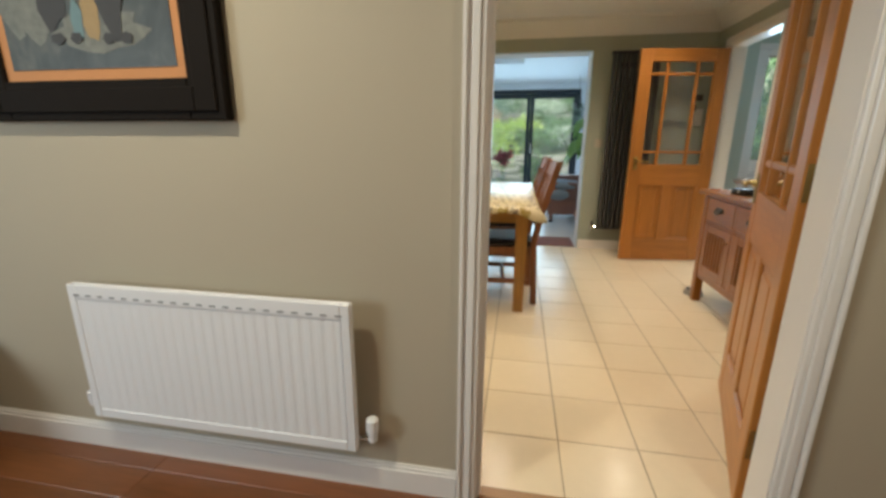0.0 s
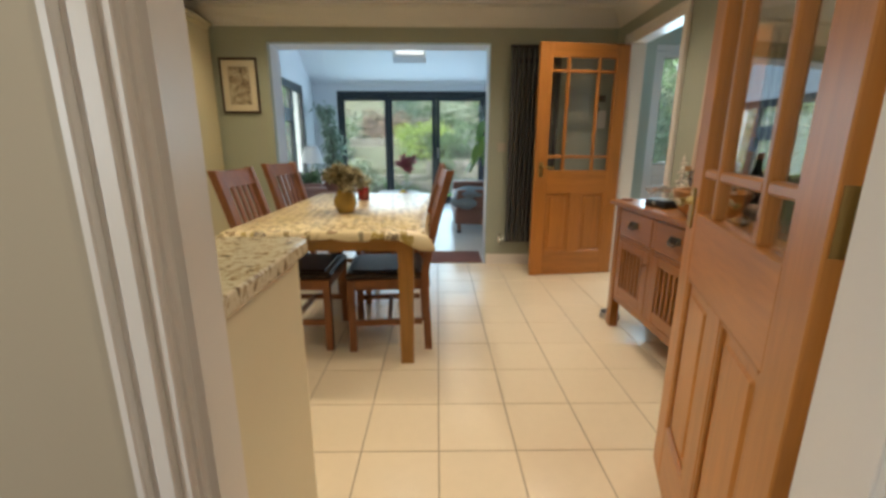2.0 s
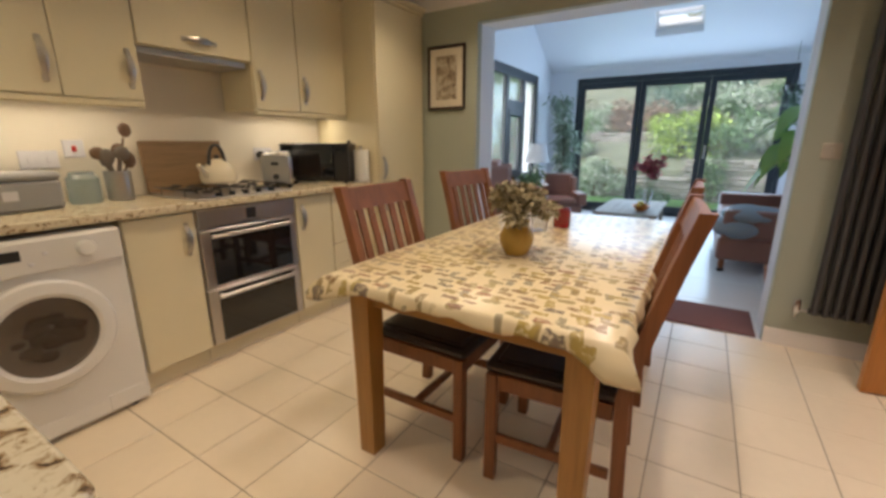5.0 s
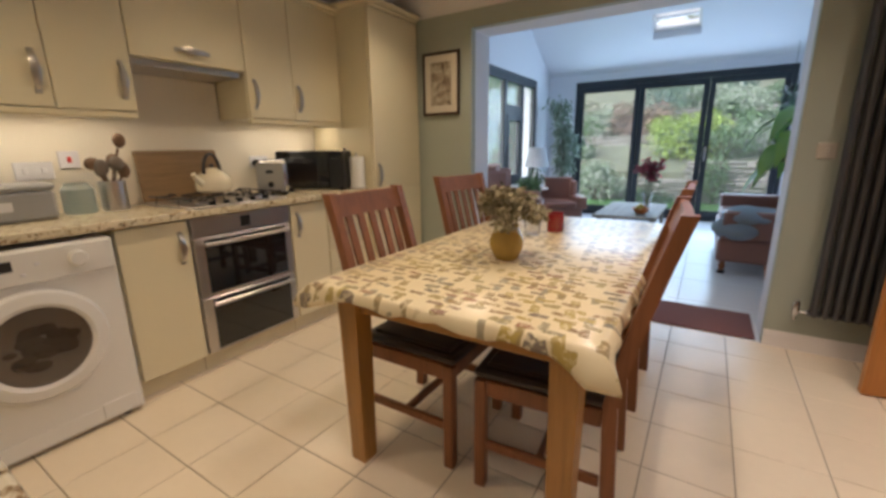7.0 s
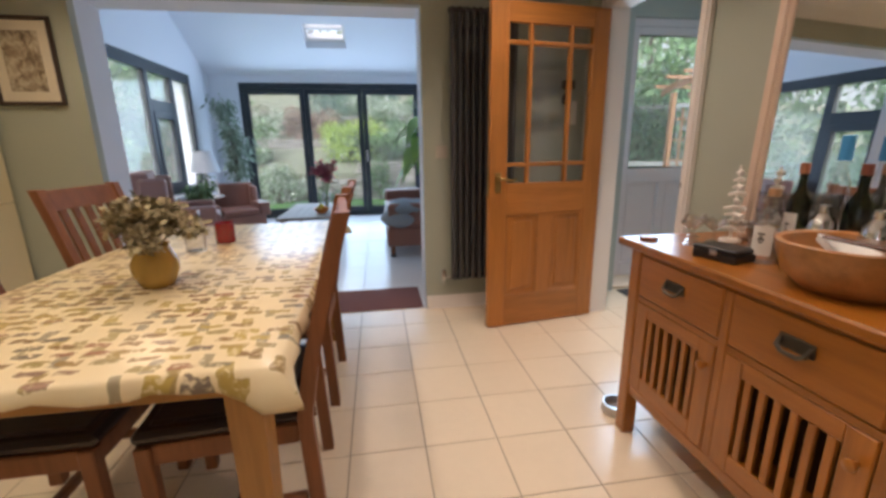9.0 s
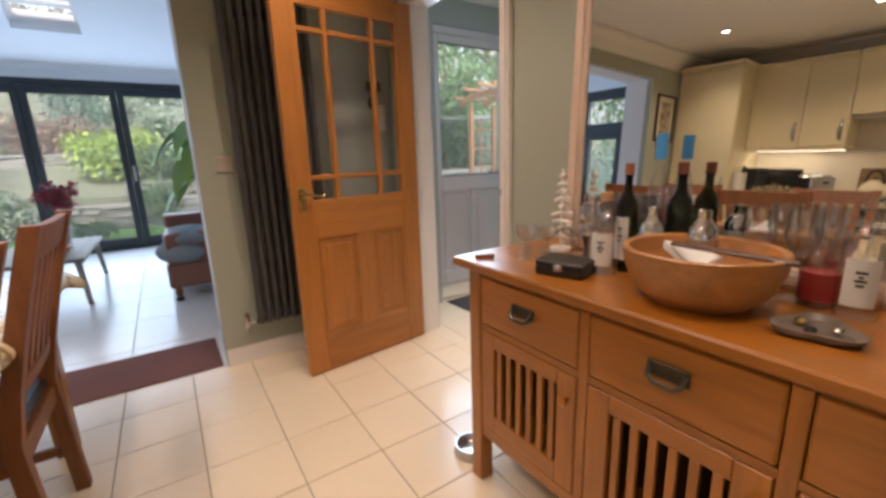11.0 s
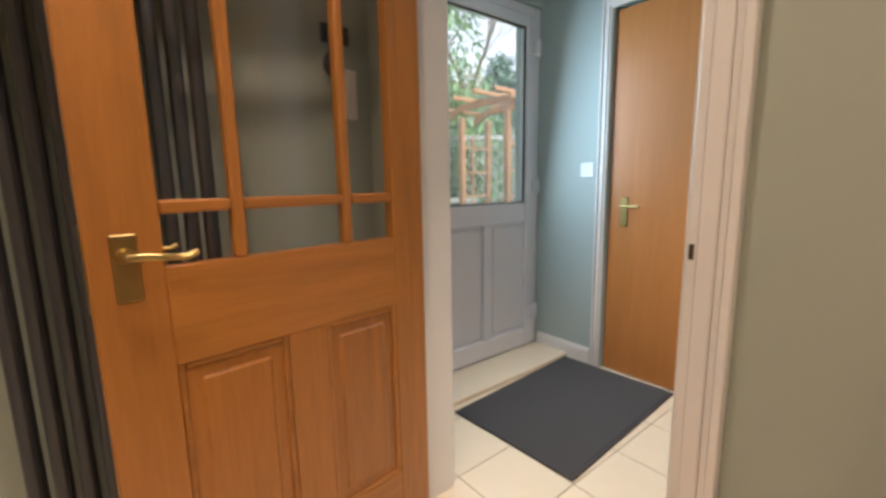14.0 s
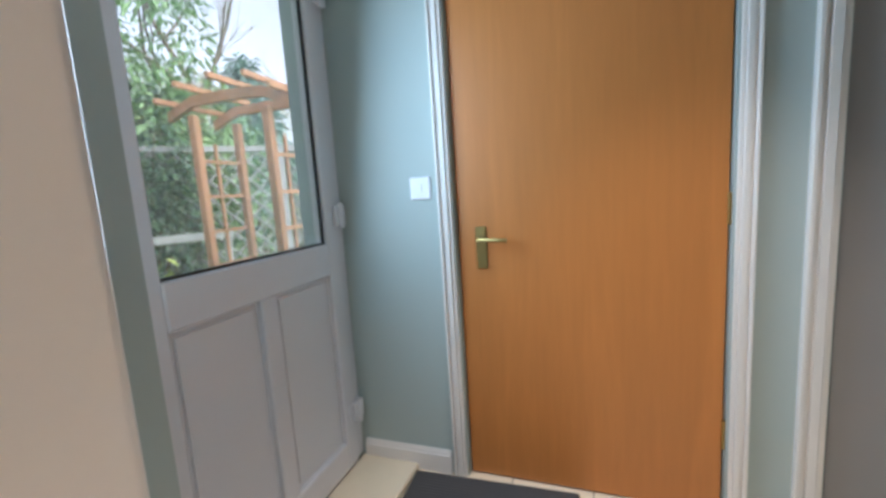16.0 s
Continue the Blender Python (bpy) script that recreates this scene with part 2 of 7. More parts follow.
def pane(name, tint=(1, 1, 1), gloss=0.02, film=0.0, least=0.03, most=0.8):
    """Thin clear glass: lets light through and mirrors at a slant."""
    mt, nt, bs = nodes(name)
    nt.nodes.remove(bs)
    tr, gl, mx, fr, pw, ma = (nt.nodes.new("ShaderNode" + k) for k in ("BsdfTransparent", "BsdfGlossy", "MixShader", "LayerWeight", "Math", "Math"))
    tr.inputs[0].default_value = (*tint, 1)
    gl.inputs["Roughness"].default_value = gloss
    pw.operation, ma.operation = "POWER", "MULTIPLY_ADD"
    fr.inputs["Blend"].default_value = 0.5
    nt.links.new(fr.outputs["Facing"], pw.inputs[0])
    pw.inputs[1].default_value = 4.0 if least < 0.05 else 2.2
    nt.links.new(pw.outputs[0], ma.inputs[0])
    ma.inputs[1].default_value, ma.inputs[2].default_value = most, least
    nt.links.new(ma.outputs[0], mx.inputs[0])
    nt.links.new(tr.outputs[0], mx.inputs[1])
    nt.links.new(gl.outputs[0], mx.inputs[2])
    out = mx.outputs[0]
    if film:
        tl, m2 = (nt.nodes.new("ShaderNode" + k) for k in ("BsdfTranslucent", "MixShader"))
        tl.inputs[0].default_value = (0.9, 0.93, 0.95, 1)
        m2.inputs[0].default_value = film
        nt.links.new(out, m2.inputs[1])
        nt.links.new(tl.outputs[0], m2.inputs[2])
        out = m2.outputs[0]
    nt.links.new(out, nt.nodes["Material Output"].inputs[0])
    return mt


def glass(name, color=(1, 1, 1), rough=0.0):
    mt, nt, bs = nodes(name)
    bs.inputs["Base Color"].default_value = (*color, 1)
    bs.inputs["Transmission Weight"].default_value, bs.inputs["Roughness"].default_value = 1.0, rough
    bs.inputs["IOR"].default_value = 1.45
    return mt


def glow(name, color, power):
    mt, nt, bs = nodes(name)
    bs.inputs["Emission Color"].default_value = (*color, 1)
    bs.inputs["Emission Strength"].default_value = power
    return mt


def granite():
    mt, nt, bs = nodes("speckled_worktop")
    v = coords(nt)
    n1, n2, n3 = noisy(nt, v, 46, 4, 0.6, 0.6), noisy(nt, v, 120, 3, 0.6, 0.5), noisy(nt, v, 9, 3)
    col = mixed(nt, n3, (0.60, 0.51, 0.32), (0.74, 0.68, 0.52))
    col = mixed(nt, ramp(nt, n2, [(0.55, (0, 0, 0)), (0.68, (0.7, 0.7, 0.7))]), col, (0.52, 0.43, 0.27))
    col = mixed(nt, ramp(nt, n1, [(0.38, (1, 1, 1)), (0.44, (0.4, 0.4, 0.4)), (0.50, (0, 0, 0))]), col, (0.30, 0.19, 0.09))
    col = mixed(nt, ramp(nt, n1, [(0.33, (1, 1, 1)), (0.38, (0, 0, 0))]), col, (0.06, 0.04, 0.025))
    put(nt, bs.inputs["Base Color"], col)
    bs.inputs["Roughness"].default_value = 0.2
    return mt


def cloth():
    """Cream oilcloth printed with rows of small shells and fishes in browns, greys and yellow."""
    mt, nt, bs = nodes("printed_oilcloth")
    v = coords(nt)
    ns = nt.nodes.new("ShaderNodeTexNoise")
    nt.links.new(v, ns.inputs["Vector"])
    ns.inputs["Scale"].default_value, ns.inputs["Detail"].default_value = 22, 3
    wob = nt.nodes.new("ShaderNodeMix")
    wob.data_type = "RGBA"
    wob.inputs[0].default_value = 0.03
    nt.links.new(v, wob.inputs[6])
    nt.links.new(ns.outputs["Color"], wob.inputs[7])
    vv = wob.outputs[2]

    def motif(width, height, shift, edge, stops, keep, turn=0.0):
        """One printed mark in each cell of a staggered grid; its tone and size are its own."""
        br = nt.nodes.new("ShaderNodeTexBrick")
        mp = nt.nodes.new("ShaderNodeMapping")
        nt.links.new(vv, mp.inputs[0])
        mp.inputs["Location"].default_value = (shift, shift * 0.6, 0)
        mp.inputs["Rotation"].default_value = (0, 0, radians(turn))
        nt.links.new(mp.outputs[0], br.inputs["Vector"])
        br.inputs["Color1"].default_value, br.inputs["Color2"].default_value = (0, 0, 0, 1), (1, 1, 1, 1)
        br.inputs["Scale"].default_value = 1.0
        br.inputs["Mortar Size"].default_value, br.inputs["Mortar Smooth"].default_value = edge, 0.25
        br.inputs["Brick Width"].default_value, br.inputs["Row Height"].default_value = width, height
        br.offset = 0.37
        mask = ramp(nt, br.outputs["Fac"], [(0.15, (1, 1, 1)), (0.5, (0, 0, 0))])
        on = ramp(nt, br.outputs["Color"], [(keep, (0, 0, 0)), (keep + 0.02, (1, 1, 1))])
        ragged = ramp(nt, noisy(nt, v, 48, 3, 0.6, 0.6), [(0.36, (0.1, 0.1, 0.1)), (0.47, (1, 1, 1))])
        m = mixed(nt, 1.0, mixed(nt, 1.0, mask, on, "MULTIPLY"), ragged, "MULTIPLY")
        return m, ramp(nt, br.outputs["Color"], stops)
    col = mixed(nt, noisy(nt, v, 5, 3), (0.66, 0.55, 0.33), (0.73, 0.63, 0.41))
    m2, c2 = motif(0.078, 0.05, 0.37, 0.0135, [(0.3, (0.46, 0.36, 0.19)), (0.5, (0.27, 0.19, 0.08)), (0.7, (0.44, 0.33, 0.09)), (0.9, (0.30, 0.26, 0.18))], 0.42, 84)
    m1, c1 = motif(0.072, 0.04, 0.11, 0.0105, [(0.25, (0.15, 0.09, 0.045)), (0.47, (0.27, 0.17, 0.07)), (0.68, (0.42, 0.31, 0.07)), (0.82, (0.19, 0.17, 0.13)), (0.95, (0.30, 0.14, 0.07))], 0.36, 4)
    col = mixed(nt, m2, col, c2)
    col = mixed(nt, m1, col, c1)
    put(nt, bs.inputs["Base Color"], col)
    bs.inputs["Roughness"].default_value = 0.28
    bump(nt, bs, noisy(nt, v, 14, 3), 0.25, 0.004)
    return mt


def tile_mat(name, color, rough):
    mt, nt, bs = nodes(name)
    v = coords(nt, which="Generated")
    g = nt.nodes.new("ShaderNodeNewGeometry")
    oi = nt.nodes.new("ShaderNodeObjectInfo")
    a, b = noisy(nt, g.outputs["Position"], 2.2, 4), noisy(nt, g.outputs["Position"], 24, 5, 0.65)
    col = mixed(nt, a, shade(color, 0.93), shade(color, 1.05))
    col = mixed(nt, 0.35, col, mixed(nt, b, shade(color, 0.86), shade(color, 1.08)))
    col = mixed(nt, oi.outputs["Random"], mixed(nt, 0.05, col, (0.35, 0.25, 0.15)), col)
    put(nt, bs.inputs["Base Color"], col)
    rr = nt.nodes.new("ShaderNodeMapRange")
    rr.inputs["To Min"].default_value, rr.inputs["To Max"].default_value = rough * 0.75, rough * 1.3
    nt.links.new(b, rr.inputs["Value"])
    nt.links.new(rr.outputs[0], bs.inputs["Roughness"])
    bump(nt, bs, a, 0.15, 0.004)
    return mt


def foliage(name, c1, c2, rough=0.5):
    mt, nt, bs = nodes(name)
    g = nt.nodes.new("ShaderNodeNewGeometry")
    put(nt, bs.inputs["Base Color"], mixed(nt, g.outputs["Random Per Island"], c1, c2))
    bs.inputs["Roughness"].default_value = rough
    bs.inputs["Subsurface Weight"].default_value = 0.0
    return mt


WALL = plain("sage_wall_paint", (0.385, 0.41, 0.335), 0.75, vary=0.04, scale=1.2, grain=180, relief=0.05)
HALLWALL = plain("stone_wall_paint", (0.45, 0.39, 0.29), 0.75, vary=0.04, scale=1.2, grain=180, relief=0.05)
LOBBYWALL = plain("pale_green_wall_paint", (0.42, 0.485, 0.465), 0.7, vary=0.04, scale=1.2, grain=180, relief=0.05)
SHADEDWHITE = plain("shaded_white_paint", (0.33, 0.31, 0.30), 0.7, vary=0.04, grain=180, relief=0.05)
WHITE = plain("white_gloss_paint", (0.80, 0.76, 0.72), 0.3, vary=0.04, grain=90, relief=0.04)
CEIL = plain("white_ceiling_paint", (0.76, 0.74, 0.70), 0.85, vary=0.03, grain=160, relief=0.05)
BRIGHT = plain("white_emulsion", (0.78, 0.80, 0.85), 0.8, vary=0.02, grain=160, relief=0.04)
SPLASH = plain("cream_splashback_paint", (0.78, 0.72, 0.60), 0.5, vary=0.03, grain=120, relief=0.04)
CREAM = plain("cream_cabinet_paint", (0.74, 0.66, 0.45), 0.34, vary=0.05, scale=1.5, grain=70, relief=0.05)
GRANITE = granite()
TILE = tile_mat("cream_floor_tile", (0.83, 0.71, 0.53), 0.2)
TILE2 = tile_mat("white_floor_tile", (0.80, 0.80, 0.80), 0.2)
GROUT = plain("brown_grout", (0.30, 0.23, 0.15), 0.9, vary=0.2)
OAK = wood("oak_door_wood", (0.46, 0.18, 0.034), 0.38, dark=0.68)
OAKX = wood("oak_rail_wood", (0.46, 0.18, 0.034), 0.38, axis="x", dark=0.68)
PINE = wood("oak_table_wood", (0.36, 0.175, 0.034), 0.35)
SIDE = wood("cherry_sideboard_wood", (0.37, 0.130, 0.013), 0.3, axis="y", coat=0.3)
SIDEZ = wood("cherry_upright_wood", (0.37, 0.130, 0.013), 0.3, axis="z", coat=0.3)
CHAIRW = wood("dark_chair_wood", (0.235, 0.088, 0.03), 0.5, coat=0.0)
LEATHER = plain("dark_brown_leather", (0.028, 0.018, 0.015), 0.38, vary=0.3, grain=110, relief=0.3)
PLY = wood("brown_flush_door_veneer", (0.49, 0.185, 0.045), 0.45, dark=0.985, scale=0.5, coat=0.1)
HALLWOOD = wood("red_brown_plank", (0.21, 0.075, 0.026), 0.3, axis="x", rand=0.2)
UPVC = plain("white_upvc", (0.74, 0.73, 0.76), 0.25, vary=0.03, relief=0.02)
ANTHRA = plain("anthracite_aluminium", (0.028, 0.036, 0.045), 0.4, vary=0.15, relief=0.03)
RADWHITE = plain("white_radiator_enamel", (0.80, 0.79, 0.80), 0.4, vary=0.01, relief=0.03)
RADDARK = plain("anthracite_radiator_steel", (0.06, 0.06, 0.065), 0.36, vary=0.1, relief=0.04)
STEEL = plain("brushed_steel", (0.60, 0.58, 0.57), 0.3, 1.0, vary=0.08, grain=200)
CHROME = plain("chrome", (0.75, 0.75, 0.76), 0.08, 1.0, vary=0.03, relief=0.0)
PEWTER = plain("pewter", (0.52, 0.49, 0.44), 0.3, 1.0, vary=0.15)
BRASS = plain("aged_brass", (0.45, 0.33, 0.13), 0.35, 1.0, vary=0.2)
BRONZE = plain("dark_bronze", (0.10, 0.085, 0.06), 0.4, 0.8, vary=0.25)
BLACK = plain("black_plastic", (0.015, 0.015, 0.016), 0.35, vary=0.2, relief=0.03)
BLACKGLASS = plain("black_oven_glass", (0.012, 0.012, 0.013), 0.05, vary=0.1, relief=0.0, spec=0.8)
APPL = plain("white_appliance_enamel", (0.76, 0.74, 0.70), 0.25, vary=0.03, relief=0.02)
PANE = pane("clear_pane")
# glare haze over the garden view is put into these panes as pale film
HAZED = pane("hazed_outer_pane", film=0.11)
GLASS = pane("thin_clear_glass", (0.99, 0.992, 0.99), 0.11, least=0.10, most=0.9)
MIRROR = plain("mirror_silver", (0.90, 0.90, 0.88), 0.0, 1.0, vary=0.0, relief=0.0)
MATDARK = plain("charcoal_doormat", (0.068, 0.066, 0.068), 0.95, vary=0.2, grain=300, relief=0.6)
MATRED = plain("maroon_doormat", (0.17, 0.07, 0.06), 0.95, vary=0.2, grain=300, relief=0.6)
CLOTH = cloth()
LENS = glow("lit_lens", (1.0, 0.85, 0.65), 8)

# ---- setting ----
CZ = 2.36
DOOR_H = 2.03
XW, XE, YS, YN = -2.17, 2.15, 1.04, 4.60


def wall_y(name, y0, y1, x0, x1, z1, holes, mat, label):
    """A wall along x with openings (x0, x1, z0, z1)."""
    m, x = M(), x0
    for a, b, c, d in sorted(holes):
        m.box(x, a, y0, y1, 0, z1)
        if c > 0:
            m.box(a, b, y0, y1, 0, c)
        m.box(a, b, y0, y1, d, z1)
        x = b
    m.box(x, x1, y0, y1, 0, z1)
    return setting(name, m, mat, label, "wall")


def wall_x(name, x0, x1, y0, y1, z1, holes, mat, label):
    m, y = M(), y0
    for a, b, c, d in sorted(holes):
        m.box(x0, x1, y, a, 0, z1)
        if c > 0:
            m.box(x0, x1, a, b, 0, c)
        m.box(x0, x1, a, b, d, z1)
        y = b
    m.box(x0, x1, y, y1, 0, z1)
    return setting(name, m, mat, label, "wall")


# hall wall has two skins, so that each room keeps its own paint
wall_y("wall_hall", 0.945, 1.003, -3.2, 2.6, CZ, [(0.19, 1.065, 0, DOOR_H)], HALLWALL, "warm stone painted hall wall with a doorway")
wall_y("wall_south", 1.003, YS, -2.29, 2.27, CZ, [(0.19, 1.065, 0, DOOR_H)], WALL, "sage green painted kitchen wall with a doorway")
wall_y("wall_north", YN, 4.66, -2.29, 2.15, CZ, [(-1.036, 0.99, 0, 2.071)], WALL, "sage green painted wall with a wide opening")
wall_y("wall_north_back", 4.66, 4.90, -2.29, 2.27, 3.9, [(-1.036, 0.99, 0, 2.071)], BRIGHT, "white painted reveal wall of the garden room")
wall_x("wall_west", -2.29, XW, 1.06, 4.60, CZ, [], SPLASH, "cream painted kitchen wall behind the worktop")
wall_x("wall_east", XE, 2.21, 1.06, 4.66, CZ, [(3.51, 4.33, 0, DOOR_H)], WALL, "sage green painted wall with a doorway to the lobby")
wall_x("wall_east_back", 2.21, 2.27, 1.06, 4.66, CZ, [(3.51, 4.33, 0, DOOR_H)], LOBBYWALL, "pale green painted lobby side of the wall")
wall_y("wall_lobby_nib", 4.70, 5.08, 2.27, 2.56, CZ, [], LOBBYWALL, "pale green painted nib beside the back door")
wall_y("wall_lobby_north", 4.98, 5.20, 2.56, 3.75, CZ, [(2.62, 3.59, 0, 2.16)], LOBBYWALL, "pale green painted wall round the back door")
wall_x("wall_lobby_east", 3.59, 3.70, 2.2, 4.98, CZ, [(2.50, 3.36, 0, DOOR_H), (3.62, 4.51, 0, DOOR_H)], LOBBYWALL, "pale green painted lobby wall with doors")
wall_y("wall_lobby_south", 2.08, 2.2, 2.27, 3.70, CZ, [], LOBBYWALL, "pale green painted lobby wall")
wall_x("wall_hall_west", -3.3, -3.2, -3.0, 1.003, CZ, [], HALLWALL, "warm stone painted hall wall")
wall_x("wall_hall_east", 2.6, 2.7, -3.0, 1.003, CZ, [], HALLWALL, "warm stone painted hall wall")
wall_y("wall_hall_south", -3.1, -3.0, -3.3, 2.7, CZ, [], HALLWALL, "warm stone painted hall wall")
setting("ceiling", box(-2.29, 3.75, 1.003, 4.66, CZ, CZ + 0.1).box(2.15, 3.75, 4.66, 5.2, CZ, CZ + 0.1), CEIL, "white painted kitchen ceiling", "ceiling")
setting("ceiling_hall", box(-3.3, 2.7, -3.1, 1.003, CZ, CZ + 0.1), CEIL, "white painted hall ceiling", "ceiling")

# garden room shell
GW, GE, GN = -1.97, 1.97, 9.30
wall_x("wall_garden_west", GW - 0.25, GW, 4.90, GN + 0.25, 3.9, [(5.47, 8.63, 0.62, 2.25)], BRIGHT, "white painted garden room wall with a side window")
wall_x("wall_garden_east", GE, GE + 0.25, 4.90, GN + 0.25, 3.9, [], BRIGHT, "white painted garden room wall")
wall_y("wall_garden_north", GN, GN + 0.25, GW - 0.25, GE + 0.25, 2.45, [(-1.51, 1.50, 0, 2.253)], BRIGHT, "white painted wall round the folding doors")
_s = 0.577
_roof = M()
_y0, _y1, _zl, _zh = 8.36, 8.76, 2.35 + _s * (GN - 8.76), 2.35 + _s * (GN - 8.36)
def _slab(x0, x1, ya, yb):
    za, zb = 2.35 + _s * (GN + 0.02 - ya), 2.35 + _s * (GN + 0.02 - yb)
    _roof.add([(x0, ya, za), (x1, ya, za), (x1, yb, zb), (x0, yb, zb), (x0, ya, za + 0.2), (x1, ya, za + 0.2), (x1, yb, zb + 0.2), (x0, yb, zb + 0.2)],
              [(0, 1, 2, 3), (7, 6, 5, 4), (0, 4, 5, 1), (2, 6, 7, 3), (0, 3, 7, 4), (1, 5, 6, 2)])
_slab(GW - 0.2, GE + 0.2, 6.8, _y0)
_slab(GW - 0.2, GE + 0.2, _y1, GN + 0.25)
_slab(GW - 0.2, -0.30, _y0, _y1)
_slab(0.30, GE + 0.2, _y0, _y1)
_roof.box(GW - 0.2, GE + 0.2, 4.66, 6.85, 3.78, 3.95)
setting("ceiling_garden_room", _roof, BRIGHT, "white sloping ceiling with a roof window", "ceiling")
rw = thing("window_roof", "small white roof window in the sloping ceiling", "roof window", kind="structure")
_m = Matrix.Translation((0, (_y0 + _y1) / 2, 2.35 + _s * (GN + 0.02 - (_y0 + _y1) / 2) + 0.12)) @ Matrix.Rotation(-math.atan(_s), 4, "X")
_f = M(); _f.m = _m
_h = 0.245
for a in ((-0.31, -0.26, -_h, _h), (0.26, 0.31, -_h, _h), (-0.26, 0.26, -_h, -_h + 0.05), (-0.26, 0.26, _h - 0.05, _h), (-0.26, 0.26, -0.02, 0.02)):
    _f.box(*a, -0.02, 0.05)
part("window_frame", _f, WHITE, rw)
_g = M(); _g.m = _m
ob = part("pane", _g.box(-0.26, 0.26, -_h, _h, 0.052, 0.056), PANE, rw)
ob.visible_shadow = False

# floors
slab = setting("floor", box(-2.2, 3.7, 0.985, 4.62, -0.06, -0.003).box(2.2, 3.7, 4.62, 5.1, -0.06, -0.003), GROUT, "cream glazed square floor tiles with brown joints", "floor")
slab2 = setting("floor_garden_room", box(-2.0, 2.0, 4.62, 9.6, -0.06, -0.003), plain("pale_grout", (0.5, 0.5, 0.5), 0.9), "large white floor tiles in the garden room", "floor")
hallslab = setting("floor_hall", box(-3.2, 2.6, -3.0, 0.985, -0.06, -0.012), HALLWOOD, "dark red-brown wooden plank hall floor", "floor")
setting("threshold", box(0.21, 1.045, 0.955, 1.0, -0.01, 0.008, 0.004), wood("threshold_oak", (0.33, 0.17, 0.07), axis="x"), "narrow wooden threshold strip under the doorway", "threshold")


def cornice(name, runs, mat):
    """Coved cornice: runs of (axis, fixed, into, start, end)."""
    m = M()
    prof = [(0, 0.16), (0, 0.0), (0.012, 0.0), (0.016, 0.02), (0.05, 0.075), (0.10, 0.125), (0.118, 0.13), (0.12, 0.16)]
    for ax, fx, sg, a, b in runs:
        vs = []
        for e in (a, b):
            for o, h in prof:
                z = CZ - 0.16 + h
                vs.append((fx + sg * o, e, z) if ax == "x" else (e, fx + sg * o, z))
        n = len(prof)
        m.add(vs, [(i, (i + 1) % n, n + (i + 1) % n, n + i) for i in range(n)] + [tuple(range(n)), tuple(reversed(range(n, 2 * n)))])
    return setting(name, m, mat, "white coved plaster cornice under the ceiling", "cornice")


cornice("cornice", [("y", YN, -1, XW, XE), ("x", XE, -1, YS, YN), ("x", XW, 1, YS, YN), ("y", YS, 1, XW, XE)], CEIL)


def skirting(name, runs, mat=WHITE, h=0.102):
    m = M()
    for ax, fx, sg, a, b in runs:
        for o, z0, z1 in ((0.016, 0, h - 0.02), (0.011, h - 0.02, h - 0.008), (0.006, h - 0.008, h)):
            if ax == "x":
                m.box(fx, fx + sg * o, a, b, z0, z1)
            else:
                m.box(a, b, fx, fx + sg * o, z0, z1)
    return setting(name, m, mat, "white painted skirting board", "skirting board")


skirting("baseboard_hall", [("y", 0.945, -1, -3.2, 0.143), ("y", 0.945, -1, 1.112, 2.6)])
skirting("baseboard_kitchen", [("y", YN, -1, -1.5, -1.036), ("y", YN, -1, 0.99, XE), ("x", XE, -1, 1.06, 3.39)], WHITE, 0.10)
skirting("baseboard_lobby", [("x", 3.59, -1, 4.58, 4.98), ("x", 3.59, -1, 3.40, 3.53), ("x", 2.27, 1, 4.46, 4.70)], WHITE, 0.10)


def architrave(name, plane, sg, a, b, h, ax, w=0.075, t=0.02):
    """Moulded door surround on a wall face, round an opening from a to b."""
    m = M()
    a, b, h = a - 0.006, b + 0.006, h + 0.006
    for o0, o1, d in ((0.0, w * 0.25, t * 0.6), (w * 0.25, w * 0.62, t), (w * 0.62, w * 0.8, t * 0.7), (w * 0.8, w, t * 1.25)):
        for u0, u1, z0, z1 in ((a - o1, a - o0, 0, h + o0), (b + o0, b + o1, 0, h + o0), (a - o1, b + o1, h + o0, h + o1)):
            if ax == "y":
                m.box(u0, u1, plane, plane + sg * d, z0, z1, 0.002)
            else:
                m.box(plane, plane + sg * d, u0, u1, z0, z1, 0.002)
    return setting(name, m, WHITE, "white moulded door surround", "architrave")


architrave("trim_hall", 0.945, -1, 0.21, 1.045, 2.01, "y", 0.058)
architrave("trim_east", XE, -1, 3.53, 4.31, 2.01, "x")
architrave("trim_lobby_west", 2.27, 1, 3.53, 4.31, 2.01, "x")
architrave("trim_lobby_east", 3.59, -1, 3.62, 4.51, 2.01, "x", 0.05)
architrave("trim_lobby_side", 3.59, -1, 2.50, 3.36, 2.01, "x", 0.075)
setting("door_lining_hall", box(0.192, 0.21, 0.943, 1.042, 0, 2.03).box(1.045, 1.063, 0.943, 1.042, 0, 2.03).box(0.21, 1.045, 0.943, 1.042, 2.01, 2.028).box(0.21, 0.222, 0.955, 0.99, 0, 2.01), WHITE, "white painted door lining", "door frame")
setting("door_lining_lobby", box(2.148, 2.272, 3.512, 3.53, 0, 2.03).box(2.148, 2.272, 4.31, 4.328, 0, 2.03).box(2.148, 2.272, 3.53, 4.31, 2.01, 2.028).box(2.215, 2.26, 3.53, 3.541, 0, 2.01), WHITE, "white painted door lining", "door frame")
